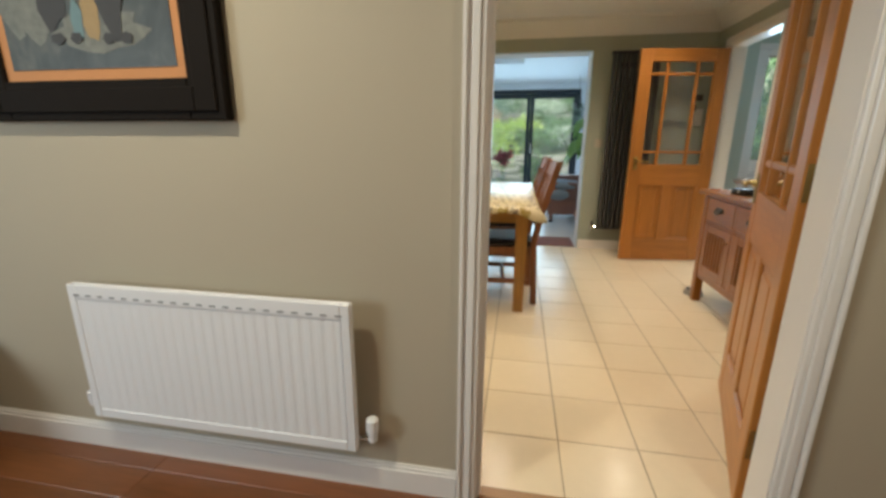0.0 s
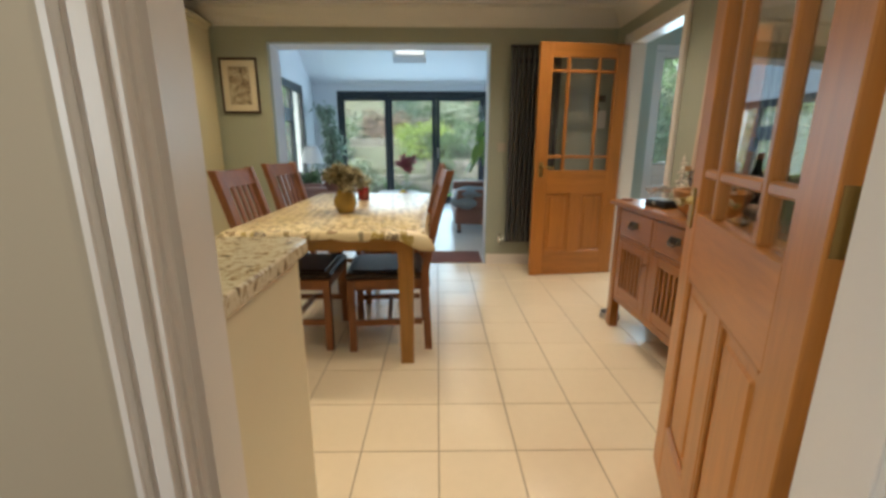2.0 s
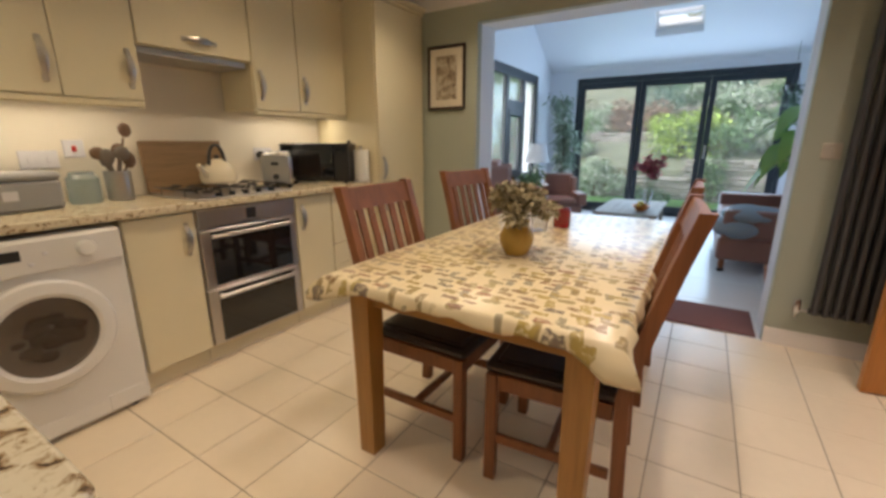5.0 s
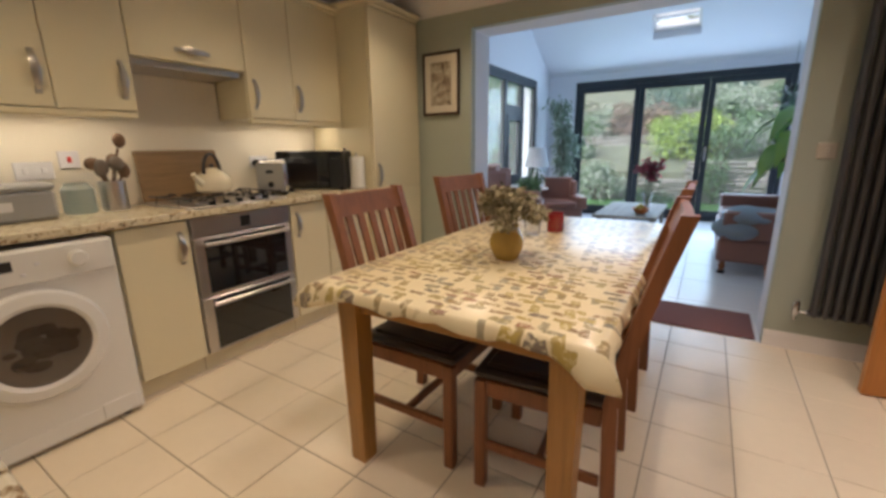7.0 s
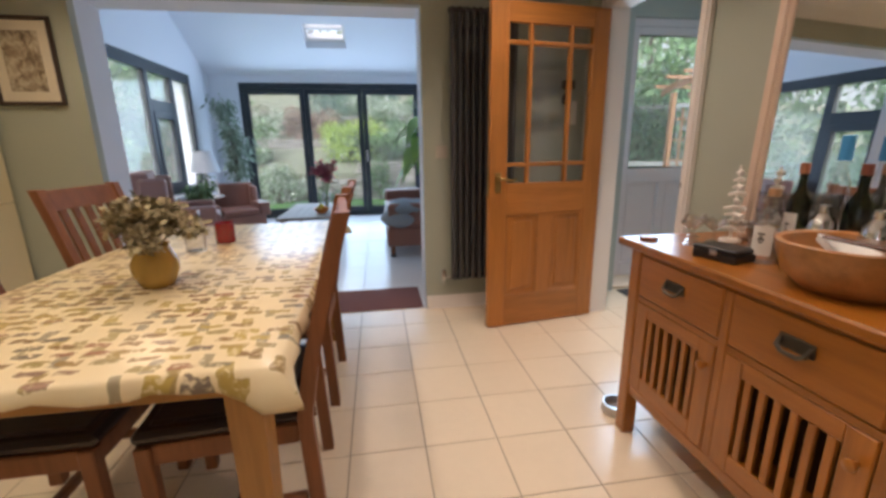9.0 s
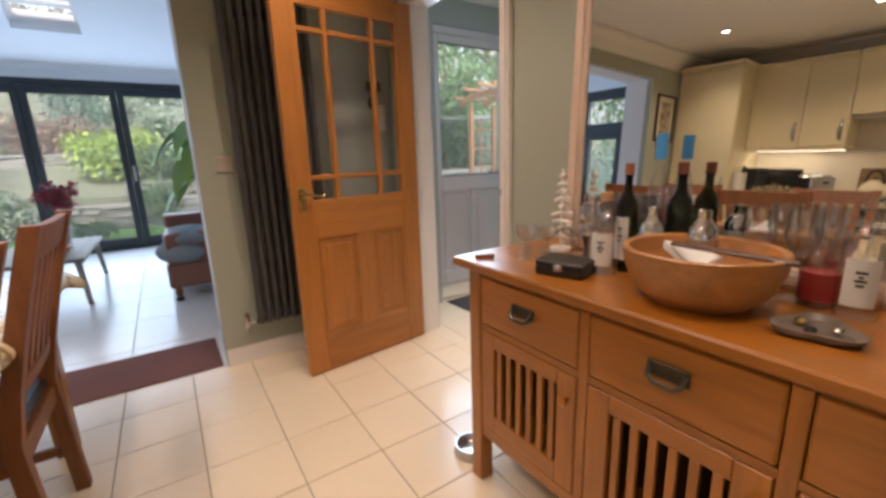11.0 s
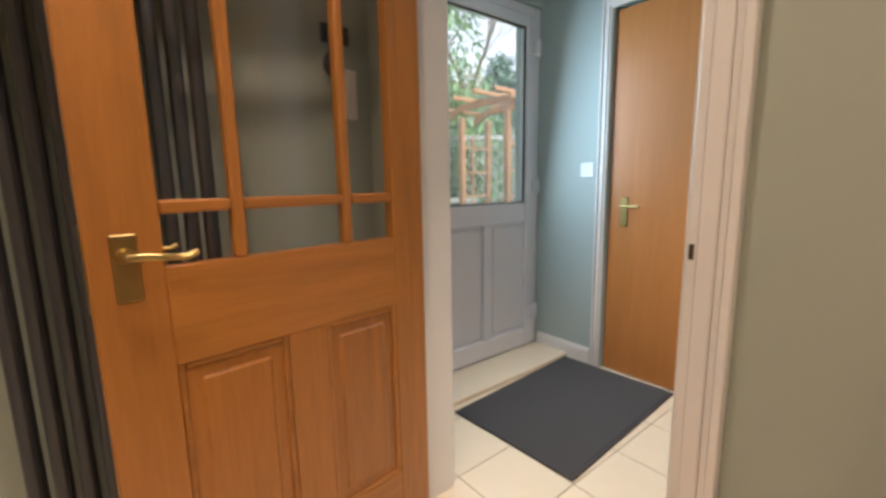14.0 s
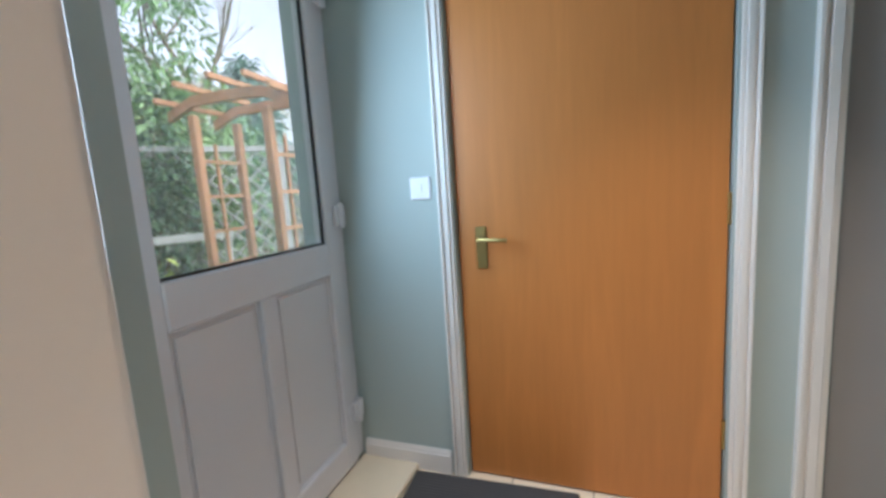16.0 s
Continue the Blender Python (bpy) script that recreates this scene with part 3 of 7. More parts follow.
sp = solid("strike_plate", box(-0.002, 0, -0.004, 0.004, -0.013, 0.013, 0.0008), BRONZE, "dark metal strike plate in the white door lining", "strike plate", at=pose(2.1378, 3.515, 0.99))


# ---- doors ----
def oak_door(name, width, m, label):
    """Half-glazed panelled door; hinge edge at the origin, leaf along +x, 40 mm thick."""
    d = thing(name, label, "door", m, kind="structure")
    H, T, z0 = 1.985, 0.04, 0.008
    st, gz0, gz1 = 0.115, 0.96, 1.88
    part("stile", box(0, st, 0, T, z0, z0 + H, 0.003), OAK, d)
    part("stile", box(width - st, width, 0, T, z0, z0 + H, 0.003), OAK, d)
    part("top_rail", box(st, width - st, 0.001, T - 0.001, gz1, z0 + H, 0.002), OAKX, d)
    part("lock_rail", box(st, width - st, 0.001, T - 0.001, 0.76, gz0, 0.002), OAKX, d)
    part("bottom_rail", box(st, width - st, 0.001, T - 0.001, z0, 0.22, 0.002), OAKX, d)
    mid = width / 2
    part("muntin", box(mid - 0.05, mid + 0.05, 0.001, T - 0.001, 0.22, 0.76, 0.002), OAK, d)
    for a, b in ((st, mid - 0.05), (mid + 0.05, width - st)):
        p = M().box(a, b, 0.012, T - 0.012, 0.22, 0.76)
        p.box(a + 0.035, b - 0.035, 0.005, T - 0.005, 0.255, 0.725, 0.012)
        part("raised_panel", p, OAK, d)
        f = M()
        for yy in ((0.003, 0.012), (T - 0.012, T - 0.003)):
            f.box(a, a + 0.014, *yy, 0.22, 0.76, 0.003).box(b - 0.014, b, *yy, 0.22, 0.76, 0.003)
            f.box(a + 0.014, b - 0.014, *yy, 0.22, 0.234, 0.003).box(a + 0.014, b - 0.014, *yy, 0.746, 0.76, 0.003)
        part("panel_moulding", f, OAKX, d)
    gx0, gx1 = st, width - st
    xs, zs = (gx0 + 0.145, gx1 - 0.145), (gz0 + 0.115, gz1 - 0.105)
    for x in xs:
        part("glazing_bar", box(x - 0.013, x + 0.013, 0.004, T - 0.004, gz0, gz1, 0.005), OAK, d)
    for z in zs:
        for a, b in ((gx0, xs[0] - 0.013), (xs[0] + 0.013, xs[1] - 0.013), (xs[1] + 0.013, gx1)):
            part("glazing_bar", box(a, b, 0.005, T - 0.005, z - 0.013, z + 0.013, 0.005), OAKX, d)
    ex, ez = (gx0, xs[0], xs[1], gx1), (gz0, zs[0], zs[1], gz1)
    for i in range(3):
        for k in range(3):
            ob = part("pane", box(ex[i] + 0.002, ex[i + 1] - 0.002, T / 2 - 0.002, T / 2 + 0.002, ez[k] + 0.002, ez[k + 1] - 0.002), PANE, d, "clear glass pane")
            ob.visible_shadow = False
    for yy, sg in ((0.0, -1), (T, 1)):
        hx = width - 0.055
        hd = part("door_handle", box(hx - 0.021, hx + 0.021, yy, yy + sg * 0.006, 0.905, 1.03, 0.003), BRASS, d, "aged brass lever handle on a backplate")
        part("collar", M().tube([(hx, yy + sg * 0.006, 0.99), (hx, yy + sg * 0.022, 0.99)], 0.016, 16, 0.011), BRASS, hd)
        part("lever", M().tube([(hx, yy + sg * 0.02, 0.99), (hx, yy + sg * 0.045, 0.99), (hx - 0.02, yy + sg * 0.052, 0.992), (hx - 0.06, yy + sg * 0.05, 0.986), (hx - 0.09, yy + sg * 0.05, 0.984), (hx - 0.105, yy + sg * 0.05, 0.992)], 0.0085, 10, 0.006), BRASS, hd)
    for z in (0.2, 1.0, 1.78):
        part("hinge", M().box(-0.0025, -0.0005, 0.0, 0.034, z, z + 0.1).tube([(-0.004, -0.005, z), (-0.004, -0.005, z + 0.1)], 0.006, 8), BRASS, d, "brass butt hinge")
    part("latch_plate", box(width, width + 0.002, 0.009, T - 0.009, 0.89, 1.05), BRASS, d)
    return d


oak_door("door_1", 0.835, pose(1.069, 1.047, 0, 0, 0, 70.0), "half-glazed oak door standing open into the kitchen")
oak_door("door_2", 0.79, pose(2.124, 4.305, 0, 0, 0, 187.3) @ pose(0, 0, 0), "half-glazed oak door standing open against the dark radiator")

# plain brown lobby door
d = thing("door_3", "closed flush brown wood-veneer door", "door", kind="structure")
part("leaf", box(3.612, 3.652, 3.625, 4.505, 0.006, 2.005, 0.003), PLY, d)
hp = part("door_handle", box(3.604, 3.612, 4.395, 4.437, 0.86, 1.02, 0.003), BRASS, d, "aged brass handle plate")
part("lever", M().tube([(3.604, 4.416, 0.975), (3.565, 4.416, 0.975), (3.56, 4.40, 0.975), (3.56, 4.31, 0.972)], 0.008, 10), BRASS, hp)
for z in (0.25, 1.0, 1.75):
    part("hinge", M().tube([(3.607, 3.623, z), (3.607, 3.623, z + 0.1)], 0.007, 8), BRASS, d)
part("door_stop", box(3.654, 3.69, 3.625, 4.505, 0.0, 2.02), WHITE, d)
# taken for a white door; its grey is shade put into the paint
d = thing("door_4", "closed white lobby door, its shade painted in as grey", "door", kind="structure")
part("leaf", box(3.615, 3.655, 2.505, 3.355, 0.006, 2.005, 0.003), SHADEDWHITE, d)

# white back door
d = thing("door_back", "white half-glazed plastic back door, closed", "door", kind="structure")
bx0, bx1, by = 2.62, 3.59, 5.0
fr = M().box(bx0, bx0 + 0.06, by, by + 0.07, 0.03, 2.16, 0.004).box(bx1 - 0.05, bx1, by, by + 0.07, 0.03, 2.16, 0.004).box(bx0 + 0.06, bx1 - 0.05, by, by + 0.07, 2.10, 2.16, 0.004).box(bx0 + 0.06, bx1 - 0.05, by, by + 0.07, 0.0, 0.03, 0.004)
part("door_frame", fr, UPVC, d)
lx0, lx1 = bx0 + 0.065, bx1 - 0.055
lf = part("leaf", M().box(lx0, lx0 + 0.105, by - 0.012, by + 0.05, 0.035, 2.095, 0.005).box(lx1 - 0.075, lx1, by - 0.012, by + 0.05, 0.035, 2.095, 0.005).box(lx0 + 0.105, lx1 - 0.075, by - 0.012, by + 0.05, 2.035, 2.095, 0.005).box(lx0 + 0.105, lx1 - 0.075, by - 0.012, by + 0.05, 0.86, 0.985, 0.005).box(lx0 + 0.105, lx1 - 0.075, by - 0.012, by + 0.05, 0.035, 0.15, 0.005), UPVC, d)
mx = (lx0 + lx1) / 2 + 0.015
part("centre_bar", box(mx - 0.035, mx + 0.035, by - 0.011, by + 0.049, 0.15, 0.86, 0.004), UPVC, lf)
for a, b in ((lx0 + 0.105, mx - 0.035), (mx + 0.035, lx1 - 0.075)):
    part("panel", M().box(a, b, by + 0.012, by + 0.03, 0.15, 0.86).box(a + 0.02, b - 0.02, by + 0.005, by + 0.012, 0.17, 0.84, 0.004), UPVC, lf)
ob = part("pane", box(lx0 + 0.105, lx1 - 0.075, by + 0.015, by + 0.019, 0.985, 2.035), HAZED, lf, "clear glass pane")
ob.visible_shadow = False
gk = M()
for a in ((lx0 + 0.105, lx0 + 0.113, 0.985, 2.035), (lx1 - 0.083, lx1 - 0.075, 0.985, 2.035), (lx0 + 0.113, lx1 - 0.083, 0.985, 0.993), (lx0 + 0.113, lx1 - 0.083, 2.027, 2.035)):
    gk.box(a[0], a[1], by + 0.003, by + 0.014, a[2], a[3])
part("gasket", gk, BLACK, lf)
for z in (0.22, 1.05, 1.88):
    part("hinge", M().box(lx1 - 0.03, lx1 + 0.04, by - 0.03, by - 0.012, z, z + 0.08, 0.004).tube([(lx1 + 0.005, by - 0.03, z - 0.01), (lx1 + 0.005, by - 0.03, z + 0.09)], 0.011, 10), UPVC, d, "white plastic hinge")
setting("back_door_step", box(2.56, 3.585, 4.73, 4.998, -0.004, 0.028, 0.006), TILE, "cream tiled sill inside the back door", "sill")


# ---- tiles and planks, the pieces of the floors ----
def laid(name, x0, x1, y0, y1, px, py, ox, oy, gap, material, parent, skip=()):
    me = {}
    i0, i1 = math.floor((x0 - ox) / px), math.ceil((x1 - ox) / px)
    j0, j1 = math.floor((y0 - oy) / py), math.ceil((y1 - oy) / py)
    for i in range(i0, i1):
        for j in range(j0, j1):
            a, b = max(x0, ox + i * px + gap / 2), min(x1, ox + (i + 1) * px - gap / 2)
            c, e = max(y0, oy + j * py + gap / 2), min(y1, oy + (j + 1) * py - gap / 2)
            if b - a < 0.02 or e - c < 0.02:
                continue
            mx_, my_ = (a + b) / 2, (c + e) / 2
            if any(q[0] < mx_ < q[1] and q[2] < my_ < q[3] for q in skip):
                continue
            w, h = round(b - a, 4), round(e - c, 4)
            if (w, h) not in me:
                me[w, h] = box(-w / 2, w / 2, -h / 2, h / 2, -0.008, 0, 0.0018).mesh(name, False)
                me[w, h].materials.append(material)
            ob = new(name, me[w, h])
            ob.location = (mx_, my_, 0)
            ob.parent = parent

# ---- garden room glazing ----
def bifold():
    d = thing("window_folding_doors", "anthracite framed folding glass doors, closed", "folding doors", kind="structure")
    x0, x1, y, h = -1.51, 1.50, GN + 0.04, 2.253
    part("outer_frame", M().box(x0, x0 + 0.06, y, y + 0.09, 0, h, 0.004).box(x1 - 0.06, x1, y, y + 0.09, 0, h, 0.004).box(x0 + 0.06, x1 - 0.06, y, y + 0.09, h - 0.085, h, 0.004).box(x0 + 0.06, x1 - 0.06, y, y + 0.09, 0, 0.035, 0.004), ANTHRA, d)
    w = (x1 - x0 - 0.12) / 3
    for i in range(3):
        a, b = x0 + 0.06 + i * w + 0.003, x0 + 0.06 + (i + 1) * w - 0.003
        lf = part("door_leaf", M().box(a, a + 0.075, y + 0.005, y + 0.075, 0.04, h - 0.09, 0.005).box(b - 0.075, b, y + 0.005, y + 0.075, 0.04, h - 0.09, 0.005).box(a + 0.075, b - 0.075, y + 0.005, y + 0.075, h - 0.18, h - 0.09, 0.005).box(a + 0.075, b - 0.075, y + 0.005, y + 0.075, 0.04, 0.15, 0.005), ANTHRA, d)
        ob = part("pane", box(a + 0.075, b - 0.075, y + 0.035, y + 0.041, 0.15, h - 0.18), HAZED, lf)
        ob.visible_shadow = False
    part("door_handle", M().box(x0 + 2 * w + 0.085, x0 + 2 * w + 0.115, y - 0.01, y + 0.005, 0.95, 1.15, 0.003).tube([(x0 + 2 * w + 0.1, y - 0.01, 1.05), (x0 + 2 * w + 0.1, y - 0.05, 1.05), (x0 + 2 * w + 0.1, y - 0.05, 0.94)], 0.009), STEEL, d)


bifold()


def side_window():
    d = thing("window_side", "anthracite framed side window with a small top light", "window", kind="structure")
    x, y0, y1, z0, z1 = GW - 0.09, 5.47, 8.63, 0.62, 2.25
    part("window_frame", M().box(x, x + 0.08, y0, y0 + 0.07, z0, z1, 0.004).box(x, x + 0.08, y1 - 0.07, y1, z0, z1, 0.004).box(x, x + 0.08, y0 + 0.07, y1 - 0.07, z1 - 0.13, z1, 0.004).box(x, x + 0.08, y0 + 0.07, y1 - 0.07, z0, z0 + 0.08, 0.004), ANTHRA, d)
    for y in (6.11, 7.36, 8.0):
        part("mullion", box(x, x + 0.08, y, y + 0.09, z0 + 0.08, z1 - 0.13, 0.004), ANTHRA, d)
    part("transom", box(x, x + 0.08, 5.54, 6.11, 1.66, 1.80, 0.004), ANTHRA, d)
    part("sash", M().box(x + 0.01, x + 0.09, 5.54, 5.61, 0.70, 1.66, 0.004).box(x + 0.01, x + 0.09, 6.04, 6.11, 0.70, 1.66, 0.004).box(x + 0.01, x + 0.09, 5.61, 6.04, 0.70, 0.78, 0.004).box(x + 0.01, x + 0.09, 5.61, 6.04, 1.58, 1.66, 0.004), ANTHRA, d)
    part("transom", box(x, x + 0.08, 7.45, 8.0, 1.66, 1.80, 0.004), ANTHRA, d)
    part("sash", M().box(x + 0.01, x + 0.09, 7.45, 7.52, 0.70, 1.66, 0.004).box(x + 0.01, x + 0.09, 7.93, 8.0, 0.70, 1.66, 0.004).box(x + 0.01, x + 0.09, 7.52, 7.93, 0.70, 0.78, 0.004).box(x + 0.01, x + 0.09, 7.52, 7.93, 1.58, 1.66, 0.004), ANTHRA, d)
    ob = part("pane", box(x + 0.04, x + 0.046, y0 + 0.07, y1 - 0.07, z0 + 0.08, z1 - 0.13), HAZED, d)
    ob.visible_shadow = False
    part("window_sill", box(GW - 0.005, GW + 0.12, y0 - 0.05, y1 + 0.05, z0 - 0.03, z0, 0.006), WHITE, d)


side_window()


# ---- dining table ----
TX0, TX1, TY0, TY1, TH = -0.545, 0.43, 2.505, 4.30, 0.745


def dining_table():
    d = thing("dining_table", "sturdy oak dining table under a printed oilcloth", "table", pose((TX0 + TX1) / 2, (TY0 + TY1) / 2, 0))
    w, l = (TX1 - TX0) / 2, (TY1 - TY0) / 2
    part("tabletop", box(-w, w, -l, l, TH - 0.03, TH, 0.004), PINE, d)
    for sx in (-1, 1):
        for sy in (-1, 1):
            x, y = sx * (w - 0.095), sy * (l - 0.105)
            g = M()
            a, b = 0.042, 0.034
            g.add([(x - b, y - b, 0), (x + b, y - b, 0), (x + b, y + b, 0), (x - b, y + b, 0), (x - a, y - a, TH - 0.03), (x + a, y - a, TH - 0.03), (x + a, y + a, TH - 0.03), (x - a, y + a, TH - 0.03)],
                  [(3, 2, 1, 0), (4, 5, 6, 7), (0, 1, 5, 4), (1, 2, 6, 5), (2, 3, 7, 6), (3, 0, 4, 7)])
            part("leg", g, PINE, d)
    for s in (-1, 1):
        part("apron", box(-w + 0.137, w - 0.137, s * (l - 0.10) - 0.012, s * (l - 0.10) + 0.012, TH - 0.115, TH - 0.03, 0.002), wood_x, d)
        part("apron", box(s * (w - 0.09) - 0.012, s * (w - 0.09) + 0.012, -l + 0.147, l - 0.147, TH - 0.115, TH - 0.03, 0.002), wood_y, d)


wood_x = wood("oak_apron_wood", (0.36, 0.175, 0.034), 0.35, axis="x")
wood_y = wood("oak_apron_side_wood", (0.36, 0.175, 0.034), 0.35, axis="y")
dining_table()


def tablecloth():
    """Cloth with a short wavy skirt and drooping folded corners."""
    m = M()
    w, l, z = (TX1 - TX0) / 2 + 0.008, (TY1 - TY0) / 2 + 0.008, TH + 0.004
    nx, ny = 24, 40
    ring = [(-w + 2 * w * i / nx, -l) for i in range(nx)] + [(w, -l + 2 * l * j / ny) for j in range(ny)] + [(w - 2 * w * i / nx, l) for i in range(nx)] + [(-w, l - 2 * l * j / ny) for j in range(ny)]
    n = len(ring)
    rows = [[(x * 0.985, y * 0.992, z) for x, y in ring], [(x, y, z - 0.004) for x, y in ring]]
    for k in range(1, 7):
        row = []
        for i, (x, y) in enumerate(ring):
            cd = min(math.hypot(abs(x) - w, abs(y) - l) / 0.17, 1.0)
            drop = (0.036 + 0.052 * (1 - cd) ** 1.4 + 0.006 * math.sin(i * 0.9) + 0.004 * math.sin(i * 2.3)) * k / 6
            out = (0.012 + 0.006 * math.sin(i * 1.7) + 0.03 * (1 - cd) ** 2) * math.sin(k / 6 * 1.9)
            fold = 0.016 * (1 - cd) * math.sin(i * 2.1 + 0.6) * k / 6
            ux = (1 if x > 0 else -1) if abs(abs(x) - w) < 1e-4 else 0
            uy = (1 if y > 0 else -1) if abs(abs(y) - l) < 1e-4 else 0
            if cd < 0.999:
                ux, uy = x / w * (1 - cd) + ux * cd, y / l * (1 - cd) + uy * cd
            row.append((x + ux * (out + fold), y + uy * (out - fold), z - 0.004 - drop))
        rows.append(row)
    vs = [p for r in rows for p in r]
    fs = [(r * n + i, (r + 1) * n + i, (r + 1) * n + (i + 1) % n, r * n + (i + 1) % n) for r in range(len(rows) - 1) for i in range(n)]
    fs.append(tuple(range(n)))
    m.add(vs, fs)
    ob = solid("tablecloth", m, CLOTH, "cream oilcloth printed with shells, corners hanging down", "tablecloth", at=pose((TX0 + TX1) / 2, (TY0 + TY1) / 2, 0))
    sm = ob.modifiers.new("thick", "SOLIDIFY")
    sm.thickness, sm.offset = 0.002, -1


tablecloth()


def dining_chair(m):
    """High slatted back, leather seat; front toward +x."""
    d = thing("dining_chair", "dark wooden dining chair with slatted back and brown leather seat", "chair", m, "chairs round the table")
    def back_x(z):
        return -0.205 - (0.0 if z < 0.45 else 0.14 * ((z - 0.45) / 0.57) ** 1.25) - (0.02 * (1 - z / 0.45) if z < 0.45 else 0)
    hw = 0.213
    for s in (-1, 1):
        g = M()
        zs, y, r = [0, 0.15, 0.3, 0.45, 0.6, 0.75, 0.9, 1.03], s * hw, 0.021
        vs = [(back_x(z) + a, y + b, z) for z in zs for a, b in ((-r, -0.02), (r, -0.02), (r, 0.02), (-r, 0.02))]
        k = len(zs)
        g.add(vs, [(4 * i + j, 4 * i + (j + 1) % 4, 4 * i + 4 + (j + 1) % 4, 4 * i + 4 + j) for i in range(k - 1) for j in range(4)] + [(3, 2, 1, 0), (4 * k - 4, 4 * k - 3, 4 * k - 2, 4 * k - 1)])
        part("back_leg", g, CHAIRW, d)
        part("front_leg", box(0.188, 0.228, s * hw - 0.02, s * hw + 0.02, 0, 0.43, 0.003), CHAIRW, d)
        part("side_rail", box(-0.184, 0.188, s * hw - 0.012, s * hw + 0.012, 0.37, 0.43, 0.003), CHAIRW, d)
        part("stretcher", box(-0.19, 0.19, s * hw - 0.010, s * hw + 0.010, 0.155, 0.19, 0.003), CHAIRW, d)
    part("front_rail", box(0.196, 0.22, -hw + 0.02, hw - 0.02, 0.37, 0.43, 0.003), CHAIRW, d)
    part("back_rail", box(-0.217, -0.193, -hw + 0.02, hw - 0.02, 0.37, 0.43, 0.003), CHAIRW, d)
    part("cross_stretcher", box(-0.012, 0.012, -hw + 0.01, hw - 0.01, 0.158, 0.188, 0.003), CHAIRW, d)
    part("seat", M().box(-0.205, 0.235, -0.225, 0.225, 0.432, 0.468, 0.012).box(-0.17, 0.20, -0.19, 0.19, 0.462, 0.478, 0.008), LEATHER, d, "dark brown leather seat pad")
    def slanted(z0, z1, y0, y1, t, curve=0.0):
        k, vs = 8, []
        for i in range(k + 1):
            y = y0 + (y1 - y0) * i / k
            c = -curve * (1 - (2 * i / k - 1) ** 2)
            vs += [(back_x(z0) + c - t, y, z0), (back_x(z0) + c + t, y, z0), (back_x(z1) + c + t, y, z1 - 0.003), (back_x(z1) + c, y, z1), (back_x(z1) + c - t, y, z1 - 0.003)]
        return M().add(vs, [(5 * i + j, 5 * i + (j + 1) % 5, 5 * i + 5 + (j + 1) % 5, 5 * i + 5 + j) for i in range(k) for j in range(5)] + [(4, 3, 2, 1, 0), tuple(range(5 * k, 5 * k + 5))])
    part("top_rail", slanted(0.932, 1.024, -hw + 0.021, hw - 0.021, 0.012, 0.006), CHAIRW, d)
    part("lower_rail", slanted(0.56, 0.61, -hw + 0.021, hw - 0.021, 0.010, 0.006), CHAIRW, d)
    for i in range(5):
        y = -0.14 + 0.07 * i
        g = M()
        for a, b in ((0.60, 0.70), (0.70, 0.81), (0.81, 0.93)):
            xa, xb = back_x(a) - 0.005, back_x(b) - 0.005
            g.add([(xa - 0.006, y - 0.018, a), (xa + 0.006, y - 0.018, a), (xa + 0.006, y + 0.018, a), (xa - 0.006, y + 0.018, a), (xb - 0.006, y - 0.018, b), (xb + 0.006, y - 0.018, b), (xb + 0.006, y + 0.018, b), (xb - 0.006, y + 0.018, b)],
                  [(0, 1, 5, 4), (1, 2, 6, 5), (2, 3, 7, 6), (3, 0, 4, 7)])
        part("back_slat", g, CHAIRW, d)
    return d


_ch = dining_chair(pose(-0.333, 2.955, 0))
copy_thing(_ch, pose(-0.435, 3.90, 0, 0, 0, -9))
copy_thing(_ch, pose(0.205, 2.955, 0, 0, 0, 184.5))
copy_thing(_ch, pose(0.19, 3.695, 0, 0, 0, 180))


# ---- sideboard ----
SX0, SX1, SY0, SY1, SH = 1.637, 2.115, 1.76, 3.11, 0.83


